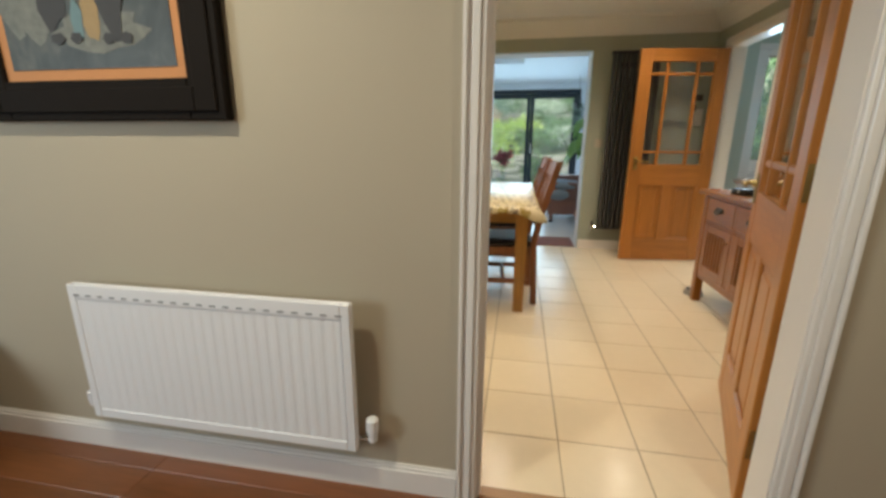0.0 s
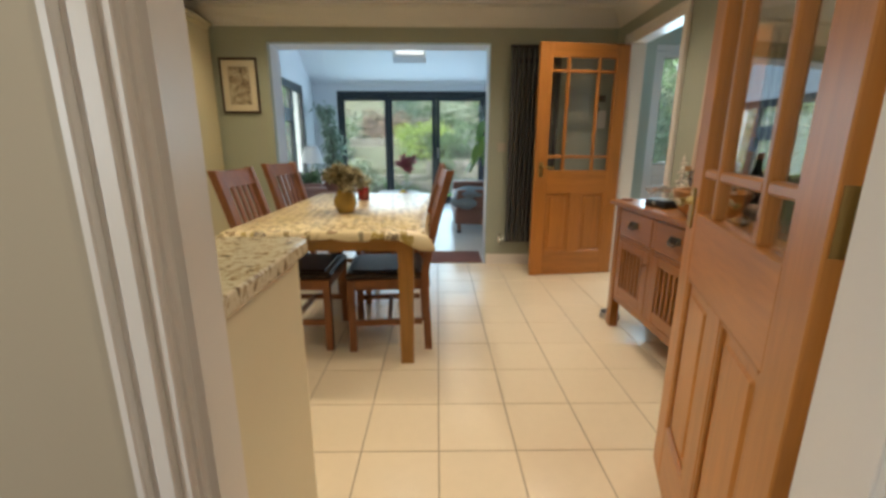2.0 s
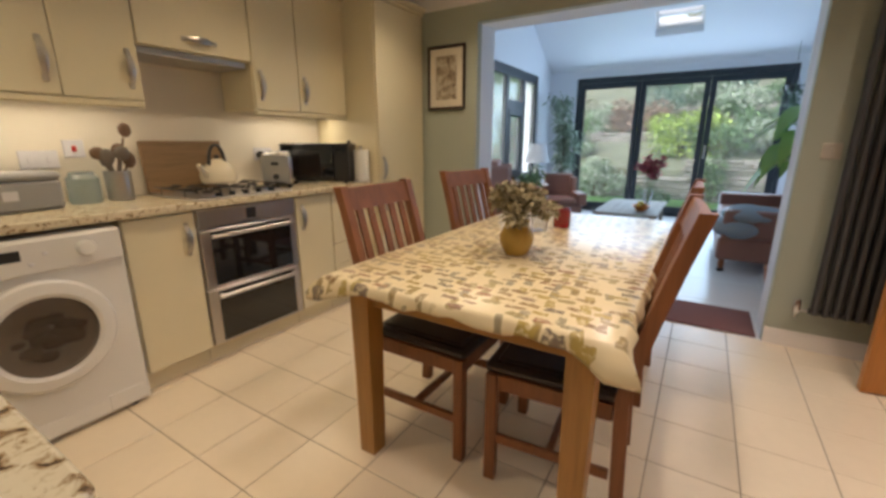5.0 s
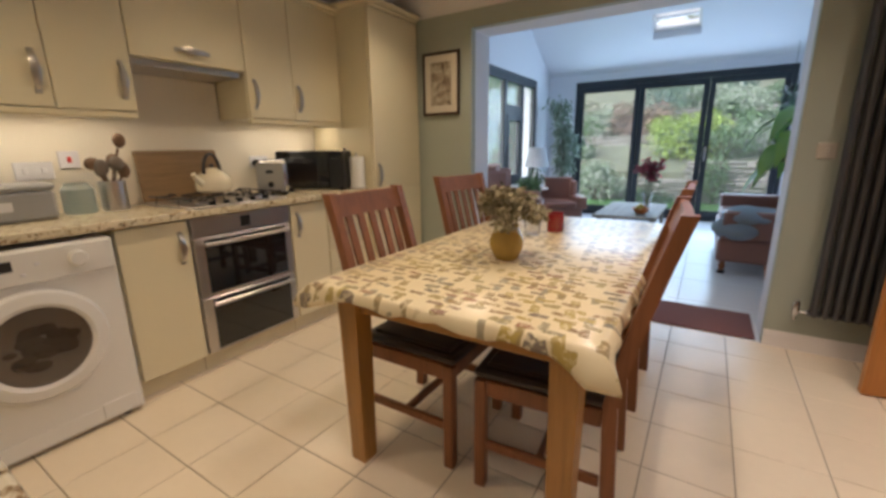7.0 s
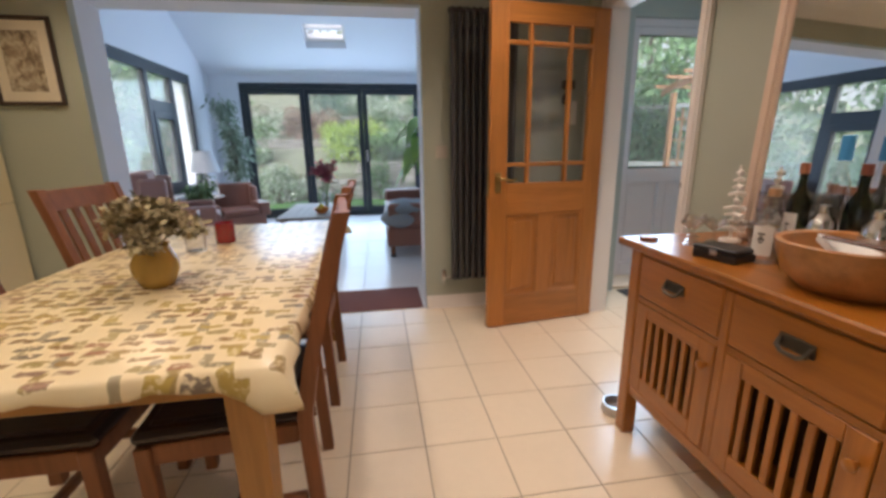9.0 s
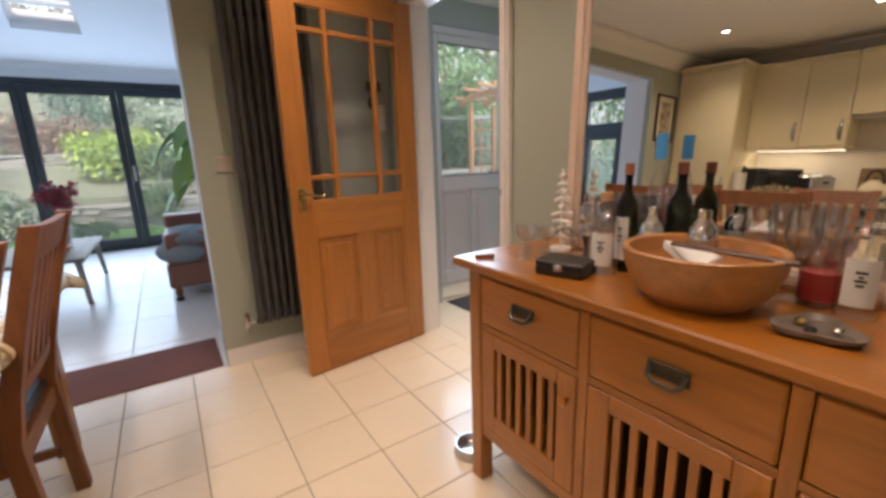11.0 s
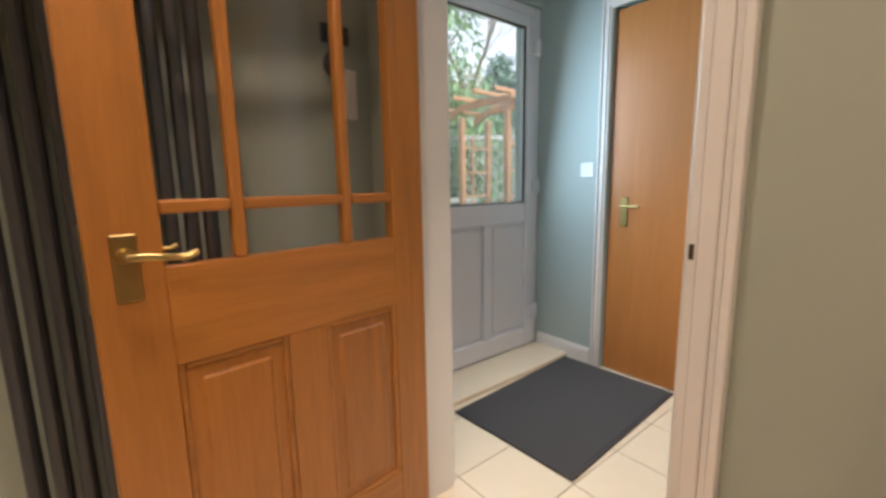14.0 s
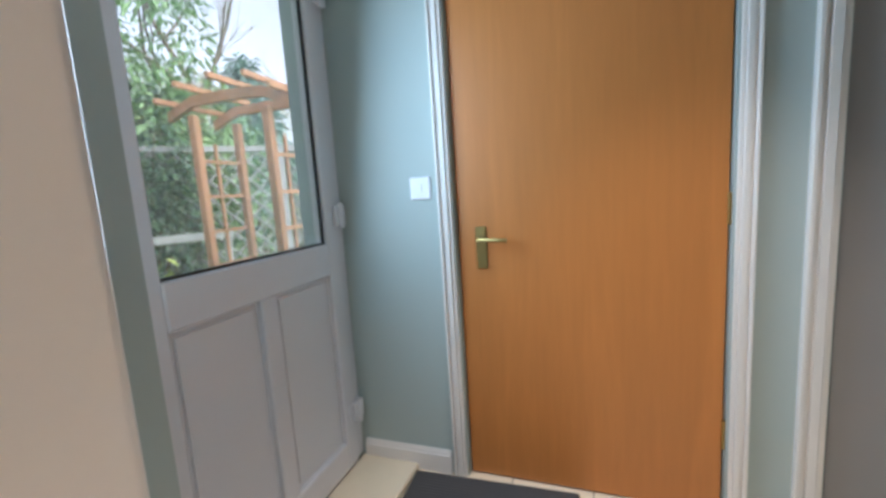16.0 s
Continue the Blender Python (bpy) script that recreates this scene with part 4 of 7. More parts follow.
def sideboard():
    d = thing("sideboard", "cherry-stained wooden sideboard with three drawers over slatted doors", "sideboard", pose(SX0, SY0, 0))
    L, D = SY1 - SY0, SX1 - SX0
    part("top", M().box(-0.022, D + 0.015, -0.05, L + 0.066, SH - 0.03, SH, 0.006), SIDE, d)
    for x in (0, D - 0.055):
        for y in (0, L - 0.055):
            part("corner_post", box(x, x + 0.055, y, y + 0.055, 0, SH - 0.03, 0.004), SIDEZ, d)
    part("back_panel", box(D - 0.02, D - 0.01, 0.055, L - 0.055, 0.16, SH - 0.03), SIDE, d)
    for y in (0.01, L - 0.03):
        part("end_panel", box(0.055, D - 0.055, y, y + 0.02, 0.16, SH - 0.03), SIDEZ, d)
    part("bottom_rail", box(0.008, 0.035, 0.055, L - 0.055, 0.19, 0.235, 0.003), SIDE, d)
    part("top_rail", box(0.008, 0.035, 0.055, L - 0.055, SH - 0.045, SH - 0.03), SIDE, d)
    part("base", box(0.035, D - 0.02, 0.055, L - 0.055, 0.19, 0.21), SIDE, d)
    # dark block added as painted shade behind the slats, no real panel
    part("inner_back", box(0.3, 0.21, 0.055, L - 0.055, 0.21, 0.60), CUPSHADE, d)
    part("mid_rail", box(0.008, 0.035, 0.055, L - 0.055, 0.60, 0.618), SIDE, d)
    w = (L - 0.11 - 2 * 0.03) / 3
    for i in range(3):
        y0 = 0.055 + i * (w + 0.03)
        if i:
            part("divider", box(0.006, 0.04, y0 - 0.03, y0, 0.235, SH - 0.045, 0.002), SIDEZ, d)
        y0, y1 = y0 + 0.003, y0 + w - 0.003
        dr = part("drawer", box(0.004, 0.024, y0, y1, 0.622, SH - 0.048, 0.004), SIDE, d)
        yc, zc = (y0 + y1) / 2, 0.712
        hd = M().box(-0.001, 0.004, yc - 0.045, yc + 0.045, zc - 0.014, zc + 0.022, 0.002)
        hd.tube([(0.0, yc - 0.038, zc + 0.012), (-0.014, yc - 0.036, zc - 0.008), (-0.018, yc - 0.02, zc - 0.018), (-0.018, yc + 0.02, zc - 0.018), (-0.014, yc + 0.036, zc - 0.008), (0.0, yc + 0.038, zc + 0.012)], 0.006, 8)
        part("drawer_handle", hd, BRONZE, dr, "dark bronze cup-shaped drop handle")
        dz0, dz1, st = 0.238, 0.597, 0.062
        do = part("cabinet_door", box(0.004, 0.024, y0, y0 + st, dz0, dz1, 0.003), SIDEZ, d)
        part("door_stile", box(0.004, 0.024, y1 - st, y1, dz0, dz1, 0.003), SIDEZ, do)
        part("door_rail", box(0.005, 0.023, y0 + st, y1 - st, dz0, dz0 + 0.06, 0.002), SIDE, do)
        part("door_rail", box(0.005, 0.023, y0 + st, y1 - st, dz1 - 0.05, dz1, 0.002), SIDE, do)
        span = y1 - y0 - 2 * st
        for k in range(6):
            ys = y0 + st + span * (k + 0.5) / 6
            part("slat", box(0.007, 0.021, ys - 0.010, ys + 0.010, dz0 + 0.06, dz1 - 0.05, 0.002), SIDEZ, do)
        ky = (y0 + 0.025) if i != 0 else (y1 - 0.025)
        part("knob", M().lathe([(0.006, 0), (0.006, 0.012), (0.014, 0.02), (0.014, 0.026), (0.004, 0.031)], 14), SIDEZ, do).matrix_basis = pose(0.004, ky, 0.525, 0, -90, 0)
    return d


CUPSHADE = plain("painted_cupboard_shade", (0.05, 0.02, 0.012), 0.8)
sideboard()

# big mirror on the sideboard
def mirror():
    d = thing("wall_mirror", "large mirror in a pale wooden frame, standing on the sideboard", "mirror", pose(2.03, 1.655, SH, 0, 2.0, 0))
    W, H = 1.385, 1.36
    mt = plain("pale_pink_wood_frame", (0.62, 0.47, 0.36), 0.45, vary=0.1)
    def bar(a, b, c, e):
        return M().box(-0.012, 0.03, a, b, c, e, 0.006).box(-0.02, -0.010, a + 0.012, b - 0.012, c + 0.012, e - 0.012, 0.004)
    part("frame_side", bar(0, 0.055, 0.0, H), mt, d)
    part("frame_side", bar(W - 0.055, W, 0.0, H), mt, d)
    part("frame_rail", bar(0.055, W - 0.055, 0, 0.055), mt, d)
    part("frame_rail", bar(0.055, W - 0.055, H - 0.055, H), mt, d)
    part("mirror_glass", box(0.0, 0.006, 0.055, W - 0.055, 0.055, H - 0.055), MIRROR, d, "clear silvered mirror glass")


mirror()


# ---- kitchen units ----
FX = -1.62


def bow_handle(parent, at, length=0.13, horizontal=False):
    """Pewter bow handle, broad in the middle, with rounded feet, standing out along +x."""
    g, n, k = M(), 14, 10
    vs = []
    for i in range(n + 1):
        u = -1 + 2 * i / n
        out, half = 0.004 + 0.022 * (1 - u * u) ** 0.7, 0.009 + 0.0085 * (1 - abs(u) ** 1.6)
        for j in range(k):
            a = 2 * math.pi * j / k
            vs.append((out + 0.0045 * math.cos(a), half * math.sin(a), u * length / 2))
    fs = [(i * k + j, i * k + (j + 1) % k, (i + 1) * k + (j + 1) % k, (i + 1) * k + j) for i in range(n) for j in range(k)]
    g.add(vs, fs + [tuple(reversed(range(k))), tuple(range(n * k, n * k + k))])
    for e in (-1, 1):
        g.box(0, 0.006, -0.012, 0.012, e * length / 2 - 0.016, e * length / 2 + 0.012, 0.0035)
    ob = part("handle", g, PEWTER, parent, "pewter bow handle")
    ob.matrix_basis = Matrix.Translation(at) @ (Matrix.Rotation(radians(90), 4, "X") if horizontal else Matrix())
    return ob


def base_unit(name, y0, y1, label, drawers=False, handle_side=1):
    d = thing(name, label, "kitchen cabinet", pose(FX, y0, 0), "kitchen base units")
    w = y1 - y0
    part("carcass", box(-0.54, -0.022, 0.002, w - 0.002, 0.11, 0.868), CREAM, d)
    part("plinth", box(-0.08, -0.06, 0.0, w, 0.0, 0.10), CREAM, d)
    if drawers:
        for a, b in ((0.105, 0.345), (0.35, 0.50), (0.505, 0.66), (0.665, 0.86))[::-1]:
            f = part("drawer_front", box(-0.02, 0, 0.003, w - 0.003, a, b, 0.003), CREAM, d)
            bow_handle(f, (0, w / 2, (a + b) / 2 + 0.02), 0.11, True)
    else:
        f = part("cabinet_door", box(-0.02, 0, 0.003, w - 0.003, 0.105, 0.86, 0.003), CREAM, d)
        bow_handle(f, (0, w - 0.05 if handle_side > 0 else 0.05, 0.73), 0.14)
    return d


base_unit("base_cabinet", 2.325, 2.645, "narrow cream base cabinet beside the washing machine")
base_unit("base_cabinet", 3.265, 3.565, "narrow cream base cabinet beside the oven", handle_side=-1)
base_unit("drawer_cabinet", 3.57, 3.985, "cream base cabinet with four drawers", True)


def oven():
    d = thing("double_oven", "built-under stainless steel double oven with dark glass doors", "oven", pose(FX, 2.65, 0))
    w = 0.61
    part("housing", box(-0.54, -0.022, 0.003, w - 0.003, 0.11, 0.866), STEEL, d)
    part("plinth", box(-0.08, -0.06, 0, w, 0, 0.10), CREAM, d)
    cp = part("control_panel", box(-0.022, 0.004, 0.005, w - 0.005, 0.765, 0.864, 0.004), STEEL, d)
    part("display", box(0.004, 0.006, w / 2 - 0.03, w / 2 + 0.03, 0.785, 0.845), BLACK, cp)
    for z0, z1 in ((0.435, 0.755), (0.11, 0.425)):
        do = part("oven_door", box(-0.022, 0.004, 0.005, w - 0.005, z0, z1, 0.004), STEEL, d)
        part("door_glass", box(0.004, 0.008, 0.058, w - 0.05, z0 + 0.014, z1 - 0.012, 0.002), BLACKGLASS, do, "black glass window")
        hd = part("door_handle", M().tube([(0.045, 0.045, z1 - 0.03), (0.045, w - 0.045, z1 - 0.03)], 0.011, 10).tube([(0.004, 0.07, z1 - 0.03), (0.045, 0.07, z1 - 0.03)], 0.008).tube([(0.004, w - 0.07, z1 - 0.03), (0.045, w - 0.07, z1 - 0.03)], 0.008), STEEL, do, "brushed steel bar handle")
    part("brand_bar", box(0.004, 0.0055, w / 2 - 0.04, w / 2 + 0.04, 0.128, 0.138), CHROME, d)


oven()


def washing_machine():
    d = thing("washing_machine", "white front-loading washing machine with laundry inside", "washing machine", pose(-1.575, 1.70, 0))
    w = 0.60
    part("body", box(-0.56, 0, 0, w, 0.02, 0.85, 0.008), APPL, d)
    for y in (0.06, w - 0.06):
        part("foot", M().lathe([(0.02, 0), (0.02, 0.025)], 12, (-0.05, y, 0)), BLACK, d)
    cp = part("control_panel", box(0, 0.012, 0.004, w - 0.004, 0.715, 0.845, 0.006), APPL, d)
    part("display", box(0.012, 0.014, 0.215, 0.275, 0.775, 0.815), BLACK, cp)
    part("program_dial", M().lathe([(0.034, 0), (0.032, 0.02), (0.027, 0.026), (0.001, 0.027)], 20), APPL, cp).matrix_basis = pose(0.012, 0.47, 0.785, 0, 90, 0)
    for y, z in ((0.12, 0.80), (0.12, 0.777), (0.12, 0.754), (0.18, 0.76), (0.30, 0.755), (0.345, 0.79)):
        part("button", box(0.012, 0.016, y - 0.008, y + 0.008, z - 0.006, z + 0.006, 0.002), UPVC, cp)
    part("detergent_drawer", box(0.012, 0.016, 0.008, 0.09, 0.74, 0.835, 0.003), APPL, cp)
    cy, cz = 0.295, 0.465
    ring = part("door_ring", M().lathe([(0.155, 0.0), (0.225, 0.002), (0.226, 0.02), (0.215, 0.035), (0.175, 0.042), (0.160, 0.034), (0.157, 0.01)], 40), APPL, d, "white round porthole rim")
    ring.matrix_basis = pose(0.002, cy, cz, 0, 90, 0)
    # flat disc for the drum; the shade of its depth is in the colour
    drum = part("drum", M().lathe([(0.158, 0.004), (0.12, 0.003), (0.001, 0.002)], 36), plain("shaded_drum_steel", (0.10, 0.095, 0.09), 0.5, 0.3, vary=0.3, scale=9), d, "flat disc for the steel drum, inner shade put into its grey")
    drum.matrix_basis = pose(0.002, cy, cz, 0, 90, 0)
    gl = part("porthole", M().lathe([(0.158, 0.034), (0.14, 0.041), (0.09, 0.048), (0.001, 0.051)], 36), pane("smoked_porthole_glass", (0.66, 0.63, 0.60)), d, "smoked glass porthole")
    gl.matrix_basis = pose(0.002, cy, cz, 0, 90, 0)
    rnd = random.Random(5)
    g = M()
    for i in range(40):
        a = rnd.uniform(0, 6.3)
        r = rnd.uniform(0.0, 0.105)
        g.ball((0.012, cy + r * math.cos(a), cz - 0.01 + 0.75 * r * math.sin(a)), rnd.uniform(0.014, 0.034), 6, (0.35, 1.3, 0.8))
    part("laundry", g, plain("grey_laundry", (0.30, 0.27, 0.24), 0.9, vary=0.6, scale=16), d, "grey crumpled laundry behind the glass")
    part("kick_panel", box(0.0, 0.004, 0.02, w - 0.02, 0.03, 0.1, 0.002), APPL, d)
    part("filter_flap", box(0.0, 0.006, 0.44, 0.57, 0.035, 0.11, 0.003), APPL, d)


washing_machine()


def worktop(name, poly, label, hole=None):
    ob = solid(name, M().plate(poly, 0.872, 0.91), GRANITE, label, "worktop")
    bv = ob.modifiers.new("edge", "BEVEL")
    bv.width, bv.segments, bv.limit_method = 0.006, 2, "ANGLE"
    return ob


worktop("worktop", [(XW + 0.003, 1.645), (-1.59, 1.645), (-1.59, 3.985), (XW + 0.003, 3.985)], "beige speckled stone-effect worktop on the base units")
worktop("peninsula_worktop", [(XW + 0.003, 1.062), (0.152, 1.062), (0.152, 1.60), (0.117, 1.638), (XW + 0.003, 1.638)], "beige speckled stone-effect worktop with a clipped corner")
d = thing("peninsula_cabinet", "cream peninsula cabinet with a plain end panel", "kitchen cabinet", pose(-1.58, 1.07, 0))
part("carcass", box(0, 1.68, 0, 0.50, 0.10, 0.87), CREAM, d)
part("end_panel", box(1.682, 1.70, -0.005, 0.535, 0.0, 0.87, 0.002), CREAM, d)
part("plinth", box(0, 1.68, 0.40, 0.44, 0, 0.10), CREAM, d)
for i in range(3):
    f = part("cabinet_door", box(0.03 + i * 0.55, 0.03 + (i + 1) * 0.55 - 0.006, 0.502, 0.522, 0.105, 0.86, 0.003), CREAM, d)
part("corner_post", box(-0.59, -0.002, 0.0, 0.56, 0.0, 0.87), CREAM, d)


def wall_unit(name, y0, y1, z0, z1, label, doors, pelmet=True, split=None):
    d = thing(name, label, "kitchen cabinet", pose(-1.83, y0, 0), "kitchen wall units")
    w = y1 - y0
    part("carcass", box(-0.335, -0.022, 0.001, w - 0.001, z0, z1), CREAM, d)
    k = len(doors)
    for i, hs in enumerate(doors):
        cuts = split or [j / k for j in range(k + 1)]
        a, b = w * cuts[i] + 0.002, w * cuts[i + 1] - 0.002
        f = part("cabinet_door", box(-0.02, 0, a, b, z0 + 0.002, z1, 0.003), CREAM, d)
        if hs == "h":
            bow_handle(f, (0, (a + b) / 2, z0 + 0.06), 0.16, True)
        elif hs:
            bow_handle(f, (0, b - 0.045 if hs > 0 else a + 0.045, z0 + 0.145), 0.15)
    if pelmet:
        part("pelmet", box(-0.03, -0.004, 0.0, w, z0 - 0.032, z0 - 0.001, 0.006), CREAM, d)
    part("crown", M().box(-0.335, 0.012, 0, w, z1 + 0.001, z1 + 0.02, 0.004).box(-0.335, 0.035, 0, w, z1 + 0.02, z1 + 0.052, 0.012), CREAM, d)
    return d


WT = 2.145
wall_unit("wall_cabinet", 1.66, 2.605, 1.395, WT, "cream wall cabinets over the washing machine", [1, 1, 1])
wall_unit("hood_cabinet", 2.607, 3.213, 1.66, WT, "short cream cabinet over the gas hob", ["h"], False)
wall_unit("wall_cabinet", 3.215, 3.985, 1.395, WT, "cream wall cabinets over the microwave", [-1, -1], True, (0, 0.435, 1))
d = thing("extractor", "grey extractor panel under the hood cabinet", "extractor")
part("body", box(-2.16, -1.87, 2.62, 3.2, 1.625, 1.659, 0.004), STEEL, d)
for _y0, _y1, _z in ((1.68, 2.59, 1.385), (3.43, 3.96, 1.385)):
    d = thing("undercabinet_light", "slim warm light strip under the wall cabinet", "light")
    part("body", box(-2.04, -1.96, _y0, _y1, _z, 1.395), STEEL, d)
    part("diffuser", box(-2.03, -1.97, _y0 + 0.01, _y1 - 0.01, _z - 0.003, _z), glow("warm_strip", (1, 0.78, 0.5), 3), d)


def tall_unit():
    d = thing("tall_cabinet", "tall cream cabinet housing the fridge freezer", "kitchen cabinet", pose(-1.53, 3.99, 0))
    w = 0.59
    part("carcass", box(-0.635, -0.022, 0.0, w, 0.0, 2.165), CREAM, d)
    u = part("cabinet_door", box(-0.02, 0, 0.003, w - 0.003, 0.90, 2.16, 0.003), CREAM, d)
    bow_handle(u, (0, 0.05, 1.01), 0.15)
    l = part("cabinet_door", box(-0.02, 0, 0.003, w - 0.003, 0.105, 0.894, 0.003), CREAM, d)
    bow_handle(l, (0, 0.05, 0.76), 0.15)
    part("crown", M().box(-0.635, 0.012, 0, w, 2.166, 2.185, 0.004).box(-0.635, 0.045, -0.03, w, 2.185, 2.225, 0.014), CREAM, d)


tall_unit()

# ---- radiators ----
def hall_radiator():
    d = thing("radiator", "white panel radiator on the hall wall", "radiator", pose(-1.15, 0.86, 0))
    W, z0, z1 = 0.985, 0.195, 0.694
    g = M()
    n = 25
    prof = []
    for i in range(n):
        a = 0.03 + (W - 0.06) * i / n
        s = (W - 0.06) / n
        prof += [(a, 0.003), (a + s * 0.3, 0.003), (a + s * 0.5, 0.0045), (a + s * 0.75, 0.0045), (a + s * 0.95, 0.003)]
    prof += [(W - 0.03, 0.0)]
    vs = [(x, y, z0 + 0.035) for x, y in prof] + [(x, y, z1 - 0.05) for x, y in prof]
    k = len(prof)
    g.add(vs, [(i, i + 1, k + i + 1, k + i) for i in range(k - 1)])
    part("panel", g, RADWHITE, d, smooth=False)
    part("panel_back", box(0, W, 0.0125, 0.03, z0, z1, 0.005), RADWHITE, d)
    for e in ((0.0, 0.03, z0, z1), (W - 0.03, W, z0, z1), (0.03, W - 0.03, z1 - 0.05, z1), (0.03, W - 0.03, z0, z0 + 0.035)):
        part("panel_edge", box(e[0], e[1], 0.0, 0.012, e[2], e[3], 0.003), RADWHITE, d)
    part("convector_fins", box(0.06, W - 0.06, 0.03, 0.05, z0 + 0.05, z1 - 0.05), RADWHITE, d)
    for i in range(21):
        x = 0.035 + (W - 0.07) * i / 20
        part("slot", box(x - 0.010, x + 0.010, -0.001, 0.001, z1 - 0.040, z1 - 0.034), plain_slot, d)
    part("bracket", box(0.1, W - 0.1, 0.05, 0.085, 0.3, 0.6), RADWHITE, d)
    v = part("valve", M().lathe([(0.015, 0), (0.015, 0.03), (0.02, 0.034), (0.02, 0.075), (0.012, 0.082)], 14, (W + 0.045, 0.03, z0 + 0.03)), RADWHITE, d, "white thermostatic valve head")
    part("pipe", M().tube([(W, 0.03, z0 + 0.035), (W + 0.045, 0.03, z0 + 0.035), (W + 0.045, 0.05, z0 + 0.03), (W + 0.045, 0.085, z0 + 0.03)], 0.008), CHROME, v, "chrome valve pipe")
    v = part("valve", M().lathe([(0.012, 0), (0.016, 0.02), (0.016, 0.055), (0.010, 0.06)], 14, (-0.03, 0.03, z0 + 0.025)), RADWHITE, d, "white valve cap")
    part("pipe", M().tube([(0.0, 0.03, z0 + 0.03), (-0.03, 0.03, z0 + 0.03), (-0.03, 0.085, z0 + 0.03)], 0.008), CHROME, v)


plain_slot = plain("grey_slot", (0.25, 0.25, 0.26), 0.7)
hall_radiator()


def column_radiator():
    d = thing("column_radiator", "tall anthracite column radiator on the kitchen wall", "radiator", pose(1.16, 4.585, 0))
    z0, z1 = 0.24, 2.05
    for i in range(10):
        x = 0.025 + i * 0.046
        part("column", M().tube([(x, -0.075, z0 + 0.015), (x, -0.09, z0 + 0.05), (x, -0.09, z1 - 0.05), (x, -0.075, z1 - 0.015)], 0.0155, 10).tube([(x, -0.03, z0 + 0.015), (x, -0.03, z1 - 0.015)], 0.0125, 8).tube([(x, -0.085, z1 - 0.02), (x, -0.03, z1 - 0.012)], 0.014, 8).tube([(x, -0.085, z0 + 0.02), (x, -0.03, z0 + 0.012)], 0.014, 8), RADDARK, d)
    for z in (z0 + 0.02, z1 - 0.02):
        part("header_pipe", M().tube([(0, -0.055, z), (0.465, -0.055, z)], 0.016, 10), RADDARK, d)
    part("wall_bracket", box(0.1, 0.32, -0.03, 0.015, 1.9, 1.94), RADDARK, d)
    v = part("valve", M().lathe([(0.012, 0), (0.017, 0.01), (0.017, 0.07), (0.01, 0.085)], 14, (-0.05, -0.055, z0)), CHROME, d, "chrome radiator valve")
    part("pipe", M().tube([(0.0, -0.055, z0 + 0.02), (-0.05, -0.055, z0 + 0.02), (-0.05, -0.055, z0 - 0.025), (-0.045, -0.035, z0 - 0.04), (-0.045, 0.014, z0 - 0.04)], 0.009), CHROME, v)


column_radiator()

# ---- mats ----
d = thing("doormat", "charcoal ribbed doormat before the back door", "doormat", pose(3.09, 4.385, 0.0005, 0, 0, 2.5))
part("rubber_base", box(-0.48, 0.48, -0.325, 0.325, 0.0, 0.006, 0.002), BLACK, d)
_m = M()
for _i in range(62):
    _m.box(-0.465 + _i * 0.015, -0.452 + _i * 0.015, -0.31, 0.31, 0.006, 0.0115, 0.002)
tagged(part("carpet", _m, MATDARK, d), kind="stuff")
for _e in ((-0.478, -0.467, -0.323, 0.323), (0.467, 0.478, -0.323, 0.323), (-0.467, 0.467, -0.323, -0.312), (-0.467, 0.467, 0.312, 0.323)):
    part("edging", box(_e[0], _e[1], _e[2], _e[3], 0.006, 0.0105, 0.001), MATDARK, d)
solid("threshold_mat", box(-0.68, 0.68, -0.235, 0.235, 0.0, 0.009, 0.003), MATRED, "thin maroon mat lying in the wide opening", "mat", at=pose(0.285, 4.86, 0.0005))

# ---- ceiling downlights ----
# the last three, in lobby and hall, are unseen fittings added for the lamps there
for _x, _y in DOWNLIGHTS + [(2.95, 3.75), (-0.7, 0.05), (1.3, 0.0)]:
    d = thing("downlight", "small recessed chrome ceiling downlight, lit", "ceiling light", pose(_x, _y, CZ), "ceiling downlights")
    part("bezel", M().lathe([(0.045, 0), (0.045, -0.006), (0.034, -0.008), (0.032, -0.001)], 24), CHROME, d)
    part("lens", M().lathe([(0.031, -0.002), (0.001, -0.004)], 20), LENS, d)

# ---- garden ----
GRASS = plain("lawn_grass", (0.11, 0.26, 0.05), 0.9, vary=0.3, scale=2, grain=140, relief=0.8)
EARTH = plain("garden_earth", (0.23, 0.24, 0.16), 0.95, vary=0.4, scale=1.5, grain=40, relief=0.8)
STONE = plain("grey_brown_stone", (0.37, 0.35, 0.31), 0.95, vary=0.35, grain=30, relief=0.5)
BARK = plain("grey_bark", (0.16, 0.13, 0.10), 0.9, vary=0.3, grain=40, relief=0.6)
PERGOLA = wood("larch_pergola", (0.46, 0.24, 0.13), 0.7, coat=0.0)
F_GREEN = foliage("green_leaves", (0.10, 0.19, 0.08), (0.22, 0.34, 0.15))
F_LIGHT = foliage("light_green_needles", (0.13, 0.26, 0.10), (0.28, 0.42, 0.20))
F_BLUE = foliage("blue_green_needles", (0.10, 0.19, 0.15), (0.20, 0.31, 0.26))
F_LIME = foliage("yellow_green_leaves", (0.33, 0.48, 0.08), (0.52, 0.66, 0.16))
F_RED = foliage("russet_twigs", (0.30, 0.20, 0.15), (0.42, 0.29, 0.22))
F_PALE = foliage("pale_variegated_leaves", (0.20, 0.32, 0.16), (0.66, 0.70, 0.60))
F_DARK = foliage("dark_ivy_leaves", (0.02, 0.06, 0.03), (0.09, 0.16, 0.09), 0.3)
